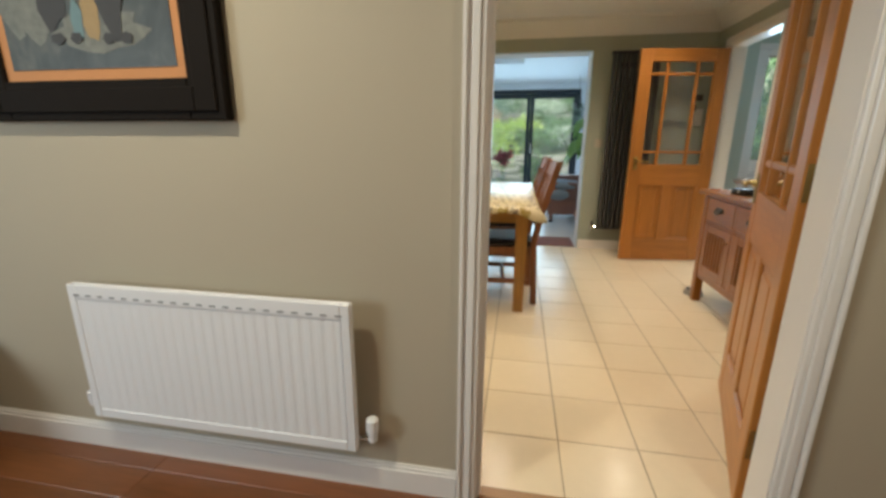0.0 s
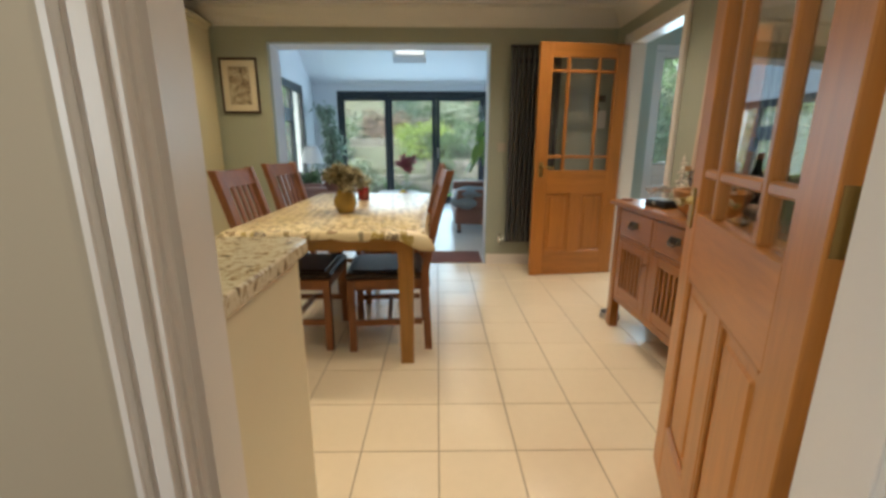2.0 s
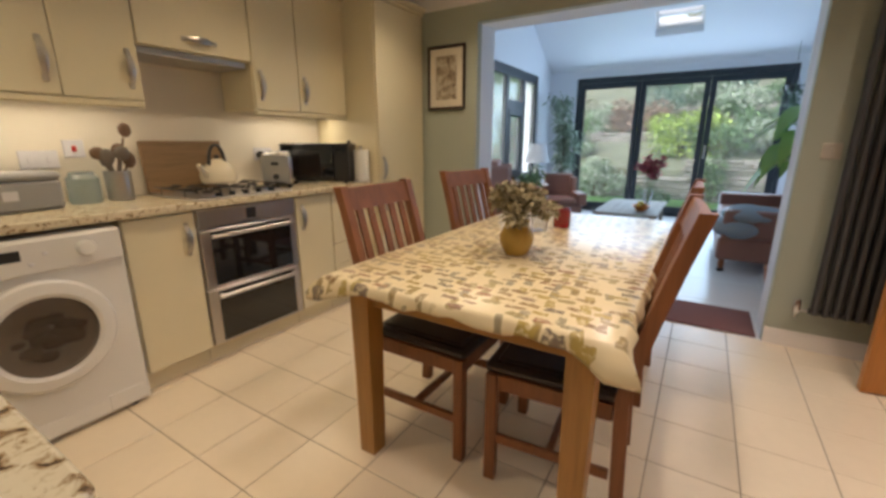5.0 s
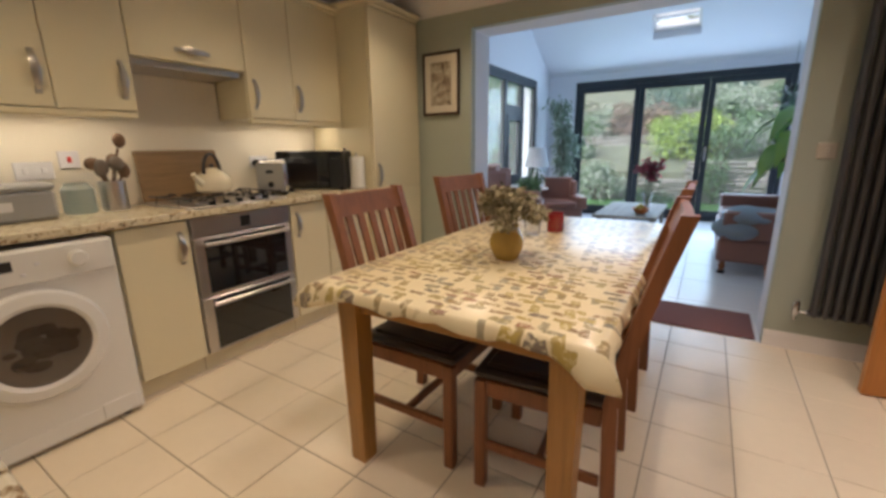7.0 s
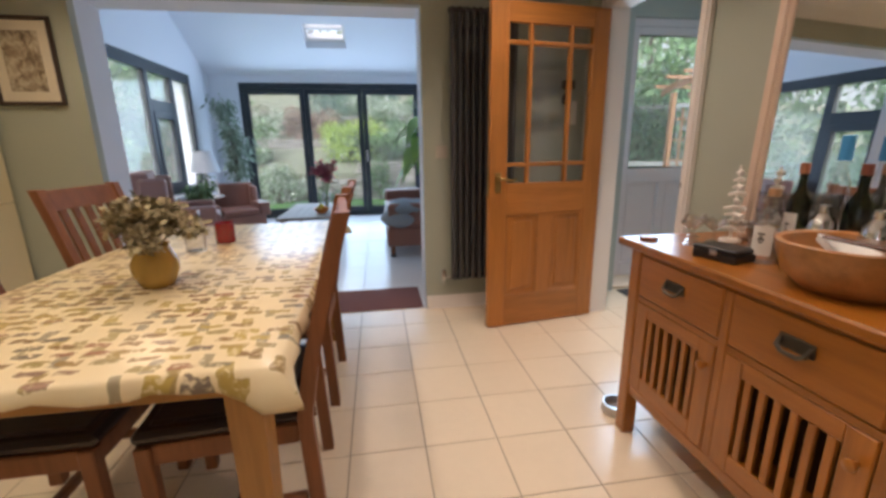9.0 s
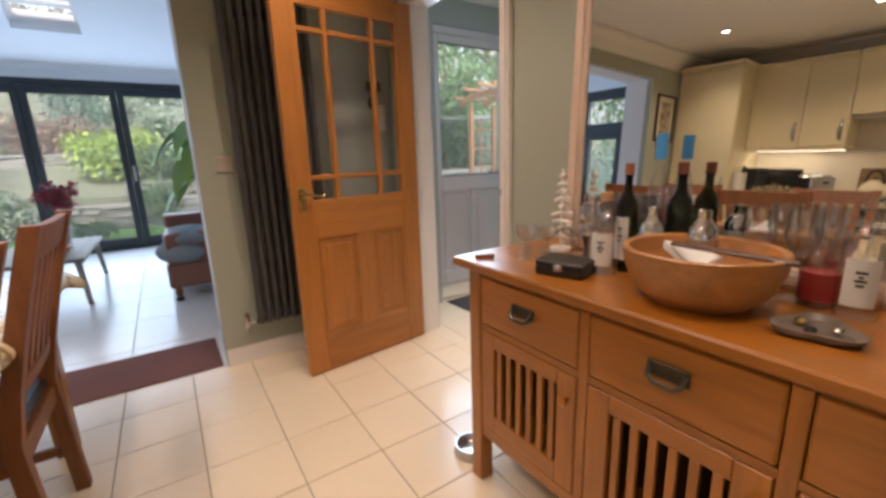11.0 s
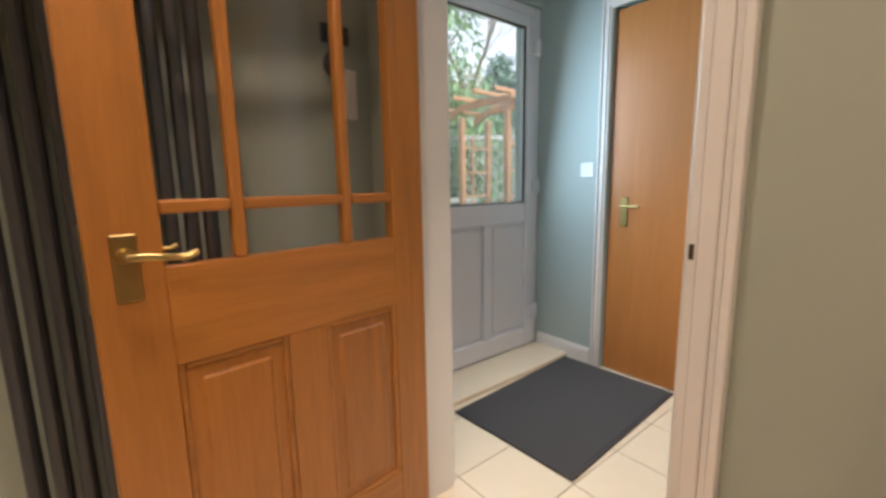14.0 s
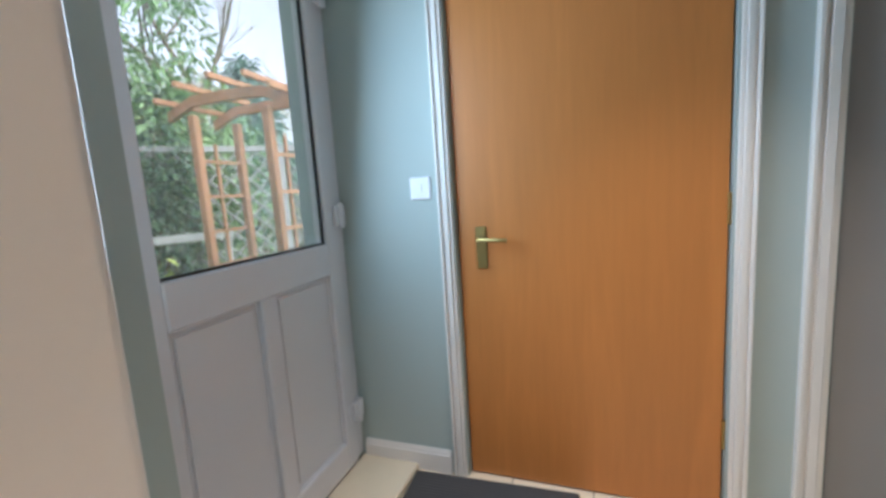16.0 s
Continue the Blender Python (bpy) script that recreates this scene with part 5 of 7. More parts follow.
F_WOOD = foliage("faded_winter_scrub", (0.42, 0.38, 0.31), (0.38, 0.43, 0.30))
setting("ground", box(-900, 900, -900, 900, -0.6, -0.12), GRASS, "garden lawn and earth reaching to the horizon", "ground")
_b = M()
for _i in range(24):
    _ya, _yb = 12.95 + _i * 1.6, 12.95 + (_i + 1) * 1.6
    _za, _zb = 0.55 + 0.30 * _i * 1.6 if _i else 0.55, 0.55 + 0.30 * (_i + 1) * 1.6
    _za, _zb = min(_za, 7), min(_zb, 7)
    _b.add([(-40, _ya, _za), (40, _ya, _za), (40, _yb, _zb), (-40, _yb, _zb)], [(0, 1, 2, 3)])
_b.add([(-40, 12.95, -0.12), (40, 12.95, -0.12), (40, 12.95, 0.55), (-40, 12.95, 0.55)], [(0, 1, 2, 3)])
setting("bank", _b, EARTH, "rising bank of planted earth behind the lawn", "bank")


def dry_wall(y, z0, z1, x0, x1, seed, label):
    rnd = random.Random(seed)
    d = thing("stone_wall", label, "stone wall", pose(0, y, z0))
    m, z = M(), 0.0
    while z < z1 - z0:
        h, x = rnd.uniform(0.05, 0.11), x0 + rnd.uniform(-0.3, 0)
        while x < x1:
            w = rnd.uniform(0.25, 0.95)
            o = rnd.uniform(-0.03, 0.03)
            k = len(m.v)
            m.box(x, x + w - 0.012, -0.14 + o, 0.14, z, z + h - 0.004, 0.022)
            m.v[k:] = [(p[0] + rnd.uniform(-0.025, 0.025), p[1] + rnd.uniform(-0.03, 0.03), p[2] + rnd.uniform(-0.012, 0.012)) for p in m.v[k:]]
            x += w
        z += h
    tagged(part("stones", m, STONE, d), kind="stuff")


dry_wall(12.85, -0.12, 0.34, -7, 0.2, 13, "low dry stone edging wall beside the lawn")
dry_wall(12.80, -0.12, 0.78, 0.4, 8, 3, "low dry stone garden wall beside the lawn")
dry_wall(15.2, 1.0, 1.45, -8, 9, 4, "upper dry stone terrace wall on the bank")
dry_wall(17.8, 1.9, 2.25, -9, 10, 5, "far dry stone terrace wall on the bank")


def shrub(name, at, rad, mat, n, size, seed, label, lean=0.25):
    """Stems from one root and many small leaves in uneven clumps."""
    rnd = random.Random(seed)
    d = thing(name, label, "shrub", pose(*at))
    st, lv = M(), M()
    for k in range(9):
        a, r = rnd.uniform(0, 6.3), rnd.uniform(0.2, 0.8)
        tip = Vector((math.cos(a) * rad[0] * r, math.sin(a) * rad[1] * r, rad[2] * rnd.uniform(0.9, 1.9)))
        st.tube([(0, 0, -0.05), tuple(tip * 0.5 + Vector((0, 0, 0.05))), tuple(tip)], 0.02, 5, 0.006)
        c = tip + Vector((0, 0, 0.0))
        q = rnd.uniform(0.35, 0.62)
        lv.leaves(n // 9, c, (rad[0] * q, rad[1] * q, rad[2] * q), size, size * 0.45, rnd, lean)
    lv.leaves(n // 3, (0, 0, rad[2] * 0.9), rad, size, size * 0.45, rnd, lean)
    part("stem", st, BARK, d)
    part("crown", lv, mat, d, smooth=False)
    return d


shrub("shrub", (0.0, 13.9, 0.75), (0.95, 0.6, 0.62), F_LIME, 2600, 0.11, 1, "bright yellow-green rounded shrub on the bank")
shrub("shrub", (-1.75, 12.45, -0.12), (0.75, 0.4, 0.42), F_PALE, 1300, 0.12, 2, "pale variegated shrub at the foot of the stone wall")
shrub("shrub", (-1.5, 15.7, 1.3), (0.9, 0.6, 0.5), F_RED, 1500, 0.10, 3, "russet winter shrub on the upper terrace")
shrub("shrub", (-3.2, 13.6, 0.7), (1.1, 0.7, 0.6), F_GREEN, 1800, 0.12, 4, "mid-green leafy shrub on the bank")
shrub("shrub", (1.9, 14.2, 0.9), (0.8, 0.6, 0.35), F_PALE, 1100, 0.10, 5, "pale leafy shrub spilling over the wall")
shrub("shrub", (3.2, 15.9, 1.4), (1.0, 0.7, 0.7), F_RED, 1500, 0.10, 6, "russet twiggy shrub on the bank")
shrub("shrub", (-0.9, 16.6, 1.6), (0.7, 0.6, 1.1), F_BLUE, 2200, 0.09, 7, "blue-green conifer shrub on the bank")
shrub("shrub", (-4.6, 10.6, -0.12), (1.1, 1.2, 0.9), F_GREEN, 2200, 0.12, 8, "large green shrub beside the garden room")
shrub("shrub", (-4.9, 8.2, -0.12), (1.0, 1.3, 1.0), F_BLUE, 2400, 0.11, 9, "large blue-green shrub beside the garden room")
shrub("shrub", (-4.4, 13.0, 0.4), (1.2, 1.0, 0.9), F_DARK, 2000, 0.12, 10, "dark green shrub at the end of the wall")
shrub("fern", (-0.45, 11.4, -0.12), (0.4, 0.3, 0.16), F_GREEN, 450, 0.14, 11, "low green fern outside the folding doors")
shrub("shrub", (0.75, 12.6, -0.12), (0.35, 0.3, 0.5), F_GREEN, 700, 0.10, 12, "small green shrub against the stone wall")

_rnd = random.Random(90)
for _i in range(34):
    _x, _y = _rnd.uniform(-6, 6.5), _rnd.uniform(13.3, 19.5)
    _k = _rnd.choice((0, 0, 0, 1, 2, 3, 3, 3))
    _sz = _rnd.uniform(0.45, 0.95)
    shrub("shrub", (_x, _y, 0.55 + 0.30 * (_y - 12.95)), (_sz, _sz * 0.7, _sz * 0.5), (F_PALE, F_WOOD, F_RED, F_GREEN)[_k], 900, 0.12, 100 + _i,
          ("pale variegated shrub on the planted bank", "faded winter shrub on the planted bank", "russet twiggy shrub on the planted bank", "mid-green shrub on the planted bank")[_k])


def bare_tree(at, h, seed, label, mat=BARK):
    rnd = random.Random(seed)
    d = thing("tree", label, "tree", pose(*at))
    m, tw = M(), M()
    def grow(p, v, length, r, depth):
        pts, q, u = [p], Vector(p), Vector(v)
        for _ in range(4):
            u = (u + Vector((rnd.uniform(-0.22, 0.22), rnd.uniform(-0.22, 0.22), rnd.uniform(-0.05, 0.12)))).normalized()
            q = q + u * length / 4
            pts.append(tuple(q))
        (m if depth < 2 else tw).tube(pts, r, 7 if depth < 2 else 4, r * 0.6, cap=False)
        if depth < 5:
            for _ in range(3 if depth else 4):
                k = rnd.choice((2, 3, 4, 4))
                nv = (u + Vector((rnd.uniform(-0.9, 0.9), rnd.uniform(-0.9, 0.9), rnd.uniform(-0.2, 0.6)))).normalized()
                grow(pts[k], nv, length * rnd.uniform(0.55, 0.8), r * 0.55, depth + 1)
    grow((0, 0, 0), (0.05, 0, 1), h * 0.34, h * 0.0105, 0)
    part("trunk", m, mat, d)
    part("crown", tw, mat, d, "fine bare winter twigs")


bare_tree((11.2, 14.2, -0.12), 12.5, 21, "tall bare winter tree beyond the garden arch")
bare_tree((13.8, 13.4, -0.12), 10.5, 22, "bare winter tree beyond the hedge")
bare_tree((1.6, 25, 3.5), 8, 23, "bare winter tree on the bank")
bare_tree((-4.5, 24, 3.3), 8, 24, "bare winter tree on the bank")
bare_tree((6.0, 26, 3.6), 8, 25, "bare winter tree on the bank")
bare_tree((-9.0, 22, 3.0), 8, 26, "bare winter tree on the bank")


def conifer(at, h, r, seed, label, mat):
    rnd = random.Random(seed)
    d = thing("conifer", label, "tree", pose(*at))
    part("trunk", M().tube([(0, 0, 0), (0, 0, h * 0.9)], 0.12, 8, 0.03), BARK, d)
    lv = M()
    for i in range(26):
        z = h * (0.05 + 0.93 * i / 26)
        rr = r * (1 - (i / 27) ** 1.4) + 0.1
        for k in range(6):
            a = rnd.uniform(0, 6.3)
            lv.leaves(30 if r < 2 else 60, (math.cos(a) * rr * 0.7, math.sin(a) * rr * 0.7, z), (rr * 0.45, rr * 0.45, h * 0.05), 0.22, 0.07, rnd, 0.4)
    part("crown", lv, mat, d, smooth=False)


conifer((12.6, 11.2, -0.12), 4.3, 1.5, 31, "dense blue-green conifer behind the arch", F_BLUE)
conifer((10.6, 12.0, -0.12), 4.9, 1.5, 32, "dense blue-green conifer behind the arch", F_BLUE)
conifer((5.75, 8.7, -0.12), 2.7, 0.75, 37, "slim light green conifer behind the arch", F_LIGHT)
conifer((7.9, 12.4, -0.12), 9.0, 2.5, 33, "tall light green conifer beyond the hedge", F_LIGHT)
conifer((5.0, 12.4, -0.12), 5.0, 1.3, 38, "tall green conifer beside the house", F_GREEN)
conifer((0.3, 21, 2.4), 4.5, 1.4, 34, "blue-green conifer on the bank", F_BLUE)
conifer((-6.5, 18, 1.9), 4.5, 1.5, 35, "green conifer on the bank", F_GREEN)
shrub("ivy_hedge", (4.95, 8.35, -0.12), (0.75, 0.7, 1.1), F_DARK, 3600, 0.10, 36, "dark glossy ivy hedge beside the house")
shrub("shrub", (5.55, 8.3, 0.3), (0.45, 0.45, 0.75), F_LIGHT, 1800, 0.08, 37, "light green climber beside the arch")
shrub("shrub", (4.3, 7.05, -0.12), (0.32, 0.32, 0.38), F_LIME, 700, 0.12, 38, "low bright green plant outside the back door")
shrub("shrub", (7.6, 8.2, -0.12), (1.0, 0.6, 0.6), F_WOOD, 1300, 0.10, 39, "faded winter shrub by the lattice fence")


def woodland():
    rnd = random.Random(77)
    d = tagged(new("woodland", None), "hazy strip of winter woodland on the skyline", "woodland", kind="stuff")
    lv = M()
    for i in range(150):
        x, y = rnd.uniform(-34, 34), rnd.uniform(27, 38)
        z = min(7, 0.55 + 0.30 * (y - 12.95))
        lv.leaves(60, (x, y, z + rnd.uniform(0.5, 4)), (1.6, 1.2, 1.4), 0.5, 0.22, rnd, 0.0)
    part("twigs", lv, F_WOOD, d, smooth=False)
    lv = M()
    for i in range(60):
        a = rnd.uniform(0.1, 1.45)
        r = rnd.uniform(17, 24)
        lv.leaves(60, (2 + r * math.sin(a), 4 + r * math.cos(a), rnd.uniform(0.3, 3.2)), (1.5, 1.5, 1.2), 0.4, 0.18, rnd, 0.1)
    part("thicket", lv, F_BLUE, d, smooth=False)
    lv = M()
    for i in range(150):
        lv.leaves(60, (rnd.uniform(-13, -8), rnd.uniform(4, 24), rnd.uniform(0.2, 5.6)), (1.2, 1.5, 1.2), 0.35, 0.16, rnd, 0.1)
    part("hedgerow", lv, F_GREEN, d, smooth=False)


woodland()


def garden_arch():
    d = thing("garden_arch", "pale orange-brown wooden garden arch with trellis sides", "garden arch", pose(4.66, 6.40, -0.12, 0, 0, 4))
    H = 1.93
    for x in (-0.22, 0.20):
        for y in (-0.31, 0.31):
            part("post", box(x - 0.028, x + 0.028, y - 0.028, y + 0.028, 0, H, 0.004), PERGOLA, d)
    for y in (-0.31, 0.31):
        for k in range(6):
            part("trellis_bar", box(-0.192, 0.172, y - 0.008, y + 0.008, 0.30 + 0.26 * k, 0.325 + 0.26 * k), PERGOLA, d)
        for k in range(1):
            part("trellis_upright", box(-0.045, -0.02, y + 0.013, y + 0.03, 0.1, 1.75), PERGOLA, d)
    for x in (-0.22, 0.20):
        g = M()
        pts = [(x, -0.52, H - 0.03), (x, -0.3, H + 0.06), (x, 0, H + 0.07), (x, 0.3, H + 0.06), (x, 0.52, H - 0.03)]
        for a, b in zip(pts, pts[1:]):
            g.add([(x - 0.02, a[1], a[2]), (x + 0.02, a[1], a[2]), (x + 0.02, b[1], b[2]), (x - 0.02, b[1], b[2]), (x - 0.02, a[1], a[2] + 0.07), (x + 0.02, a[1], a[2] + 0.07), (x + 0.02, b[1], b[2] + 0.07), (x - 0.02, b[1], b[2] + 0.07)], [(3, 2, 1, 0), (4, 5, 6, 7), (0, 1, 5, 4), (1, 2, 6, 5), (2, 3, 7, 6), (3, 0, 4, 7)])
        part("arched_beam", g, PERGOLA, d)
    for y, z in ((-0.46, H + 0.07), (-0.28, H + 0.16), (0.0, H + 0.185), (0.28, H + 0.16), (0.46, H + 0.07)):
        part("rafter", box(-0.38, 0.34, y - 0.016, y + 0.016, z, z + 0.04, 0.004), PERGOLA, d)


garden_arch()


def lattice_fence():
    d = thing("lattice_fence", "weathered grey diagonal lattice fence behind the arch", "fence", pose(6.35, 7.15, -0.12, 0, 0, -42))
    fm = plain("weathered_grey_wood", (0.30, 0.31, 0.31), 0.85, vary=0.2)
    for k in range(4):
        part("post", box(-2.0 + 1.6 * k, -1.92 + 1.6 * k, -0.04, 0.04, 0, 1.9), fm, d)
    m = M()
    for k in range(34):
        x = -3.4 + 0.2 * k
        for s in (-1, 1):
            a, b = max(0.05, 0.05), 1.85
            xa, xb = (x, x + 1.8) if s > 0 else (x + 1.8, x)
            t0, t1 = 0.0, 1.0
            lo, hi = -1.96, 2.88
            def clip(xx): return (xx - xa) / (xb - xa)
            ts = sorted((clip(lo), clip(hi)))
            t0, t1 = max(t0, ts[0]), min(t1, ts[1])
            if t1 - t0 > 0.05:
                m.tube([(xa + (xb - xa) * t0, s * 0.012, a + (b - a) * t0), (xa + (xb - xa) * t1, s * 0.012, a + (b - a) * t1)], 0.014, 4)
    tagged(part("lattice", m, fm, d), kind="stuff")
    part("top_rail", box(-2.0, 2.88, -0.03, 0.03, 1.86, 1.92), fm, d)


lattice_fence()
d = thing("garden_rail", "pale weathered wooden rail on short posts", "rail", pose(4.72, 7.5, -0.12, 0, 0, -30))
_gr = plain("bleached_wood", (0.42, 0.44, 0.42), 0.8, vary=0.15)
part("rail", box(-0.5, 0.5, -0.03, 0.03, 0.98, 1.05, 0.004), _gr, d)
for _x in (-0.45, 0.45):
    part("post", box(_x - 0.03, _x + 0.03, -0.03, 0.03, 0, 0.98), _gr, d)

# ---- garden room furniture ----
LEATHER2 = plain("tan_brown_leather", (0.26, 0.12, 0.085), 0.45, vary=0.25, grain=60, relief=0.25)
FABRIC = plain("grey_blue_fabric", (0.27, 0.30, 0.32), 0.95, vary=0.12, grain=200, relief=0.5)
GREYWOOD = wood("grey_limed_wood", (0.36, 0.31, 0.25), 0.6, axis="y", coat=0.0)
SHADE = plain("white_lamp_shade", (0.56, 0.57, 0.59), 0.9)


def soft(x0, x1, y0, y1, z0, z1, r):
    m = M().box(x0, x1, y0, y1, z0, z1, r)
    return m


def soften(ob, w=0.03):
    bv = ob.modifiers.new("round", "BEVEL")
    bv.width, bv.segments = w, 3
    return ob


def leather_sofa():
    d = thing("leather_sofa", "brown leather sofa with a grey throw over its arm", "sofa", pose(0.745, 6.14, 0))
    soften(part("base", soft(0.0, 0.85, 0.0, 1.7, 0.12, 0.34, 0.02), LEATHER2, d))
    soften(part("arm", soft(0.02, 0.85, -0.02, 0.2, 0.34, 0.60, 0.02), LEATHER2, d), 0.06)
    soften(part("arm", soft(0.02, 0.85, 1.5, 1.72, 0.34, 0.60, 0.02), LEATHER2, d), 0.06)
    soften(part("backrest", soft(0.62, 0.88, 0.2, 1.5, 0.34, 0.85, 0.02), LEATHER2, d), 0.06)
    for y in (0.21, 0.86):
        soften(part("seat_cushion", soft(0.02, 0.62, y, y + 0.63, 0.34, 0.47, 0.02), LEATHER2, d), 0.04)
    for x, y in ((0.06, 0.06), (0.78, 0.06), (0.06, 1.62), (0.78, 1.62)):
        f = part("leg", M().lathe([(0.018, 0.03), (0.03, 0.07), (0.022, 0.10), (0.03, 0.125)], 12, (x, y, 0)), CHAIRW, d)
        part("castor", M().lathe([(0.03, 0.0), (0.035, 0.012), (0.03, 0.03)], 12, (x, y, 0)), BLACK, f)
    return d


leather_sofa()
_c = M().ball((0.16, 0.16, 0.11), 0.215, 12, (1.0, 1.15, 0.52)).ball((0.21, 0.17, 0.23), 0.20, 12, (1.0, 1.15, 0.48)).ball((0.33, 0.18, 0.22), 0.19, 12, (1.0, 1.1, 0.5))
solid("throw", _c, FABRIC, "thick pale grey padded throw folded over the sofa arm", "throw", at=pose(0.735, 6.14, 0.31))


PINKLEATHER = plain("faded_pink_leather", (0.36, 0.19, 0.15), 0.5, vary=0.2, grain=60, relief=0.25)


def armchair(m, label, LEATHER2=LEATHER2):
    d = thing("armchair", label, "armchair", m)
    soften(part("base", soft(-0.35, 0.35, -0.34, 0.34, 0.14, 0.40, 0.02), LEATHER2, d), 0.04)
    soften(part("seat_cushion", soft(-0.22, 0.36, -0.24, 0.24, 0.40, 0.52, 0.02), LEATHER2, d), 0.05)
    ob = soften(part("backrest", soft(-0.40, -0.22, -0.33, 0.33, 0.38, 0.98, 0.02), LEATHER2, d), 0.06)
    for s in (-1, 1):
        soften(part("arm", soft(-0.3, 0.32, s * 0.34 - 0.08, s * 0.34 + 0.08, 0.36, 0.62, 0.02), LEATHER2, d), 0.05)
        soften(part("wing", soft(-0.32, -0.08, s * 0.31 - 0.05, s * 0.31 + 0.05, 0.60, 0.92, 0.02), LEATHER2, d), 0.045)
        for x in (-0.3, 0.3):
            part("leg", M().lathe([(0.018, 0), (0.03, 0.14)], 10, (x, s * 0.28, 0)), CHAIRW, d)
    return d


armchair(pose(-1.45, 6.55, 0.0, 0, 0, 20), "pinkish brown leather wing armchair by the side window", PINKLEATHER)
armchair(pose(-1.38, 8.05, 0, 0, 0, -60) @ Matrix.Diagonal((0.95, 0.95, 0.72, 1)), "low brown leather armchair by the folding doors")


def lamp_table():
    d = thing("side_table", "small white side table by the window", "table", pose(-1.72, 8.02, 0))
    part("tabletop", M().lathe([(0.2, 0.53), (0.21, 0.54), (0.21, 0.55), (0.2, 0.555)], 28), WHITE, d)
    part("pedestal", M().lathe([(0.13, 0), (0.12, 0.02), (0.03, 0.06), (0.025, 0.3), (0.04, 0.53)], 20), WHITE, d)
    d = thing("table_lamp", "table lamp with a white fabric shade", "lamp", pose(-1.70, 8.0, 0.556))
    part("base", M().lathe([(0.07, 0), (0.07, 0.015), (0.03, 0.03), (0.05, 0.12), (0.055, 0.2), (0.02, 0.29), (0.012, 0.36)], 20), WHITE, d)
    sh = part("shade", M().lathe([(0.19, 0.33), (0.11, 0.62)], 32), SHADE, d, "white tapered fabric shade")
    sd = sh.modifiers.new("t", "SOLIDIFY")
    sd.thickness = 0.003
    d = thing("photo_frame", "small white picture frame on the side table", "picture frame", pose(-1.60, 7.92, 0.556, -10, 0, 30))
    part("frame", box(-0.07, 0.07, -0.008, 0.008, 0, 0.22, 0.004), WHITE, d)
    part("print", M().box(-0.05, 0.05, -0.011, -0.009, 0.02, 0.20), plain("pale_print", (0.55, 0.6, 0.66), 0.5), d)
    part("print_mark", M().box(-0.015, 0.012, -0.013, -0.0115, 0.06, 0.15), BLACK, d)


lamp_table()


def coffee_table():
    d = thing("coffee_table", "low limed wood coffee table", "table", pose(-0.16, 7.22, 0))
    part("tabletop", box(-0.34, 0.34, -0.66, 0.66, 0.385, 0.42, 0.005), GREYWOOD, d)
    for x in (-0.28, 0.28):
        for y in (-0.58, 0.58):
            part("leg", M().tube([(x * 1.12, y * 1.06, 0), (x, y, 0.386)], 0.02, 8, 0.027), GREYWOOD, d)
        part("apron", box(x - 0.01, x + 0.01, -0.55, 0.55, 0.33, 0.385), GREYWOOD, d)
    return d


coffee_table()


def flower_vase():
    d = thing("vase_of_flowers", "glass vase of dark red flowers on the coffee table", "vase", pose(0.02, 7.05, 0.42) @ Matrix.Scale(1.12, 4))
    part("vase", M().lathe([(0.03, 0), (0.034, 0.01), (0.028, 0.1), (0.045, 0.2), (0.042, 0.2), (0.025, 0.1), (0.028, 0.015)], 18), GLASS, d, "clear glass vase")
    rnd = random.Random(8)
    st, fl = M(), M()
    for i in range(14):
        a, r = rnd.uniform(0, 6.3), rnd.uniform(0.02, 0.13)
        t = (r * math.cos(a), r * math.sin(a), rnd.uniform(0.36, 0.52))
        st.tube([(0, 0, 0.03), (t[0] * 0.4, t[1] * 0.4, 0.25), t], 0.0025, 4)
        fl.leaves(50, t, (0.042, 0.042, 0.038), 0.042, 0.028, rnd, 0.0)
    part("stems", st, F_GREEN, d)
    part("flower_head", fl, foliage("red_petals", (0.24, 0.02, 0.04), (0.55, 0.12, 0.16)), d, "dark red flower heads", smooth=False)
    d = thing("fruit_bowl", "orange glazed bowl of fruit on the coffee table", "bowl", pose(-0.02, 6.86, 0.42))
    part("bowl", M().lathe([(0.04, 0), (0.05, 0.006), (0.10, 0.06), (0.095, 0.062), (0.045, 0.014), (0.001, 0.012)], 24), plain("orange_glaze", (0.70, 0.22, 0.04), 0.3), d)
    for i, (x, y) in enumerate(((0.04, 0.0), (-0.035, 0.03), (-0.02, -0.04), (0.0, 0.0))):
        part("fruit", M().ball((x, y, 0.055 + (0.03 if i == 3 else 0)), 0.034, 8), plain("fruit_skin", (0.65, 0.25 + 0.08 * i, 0.05), 0.4), d)


flower_vase()


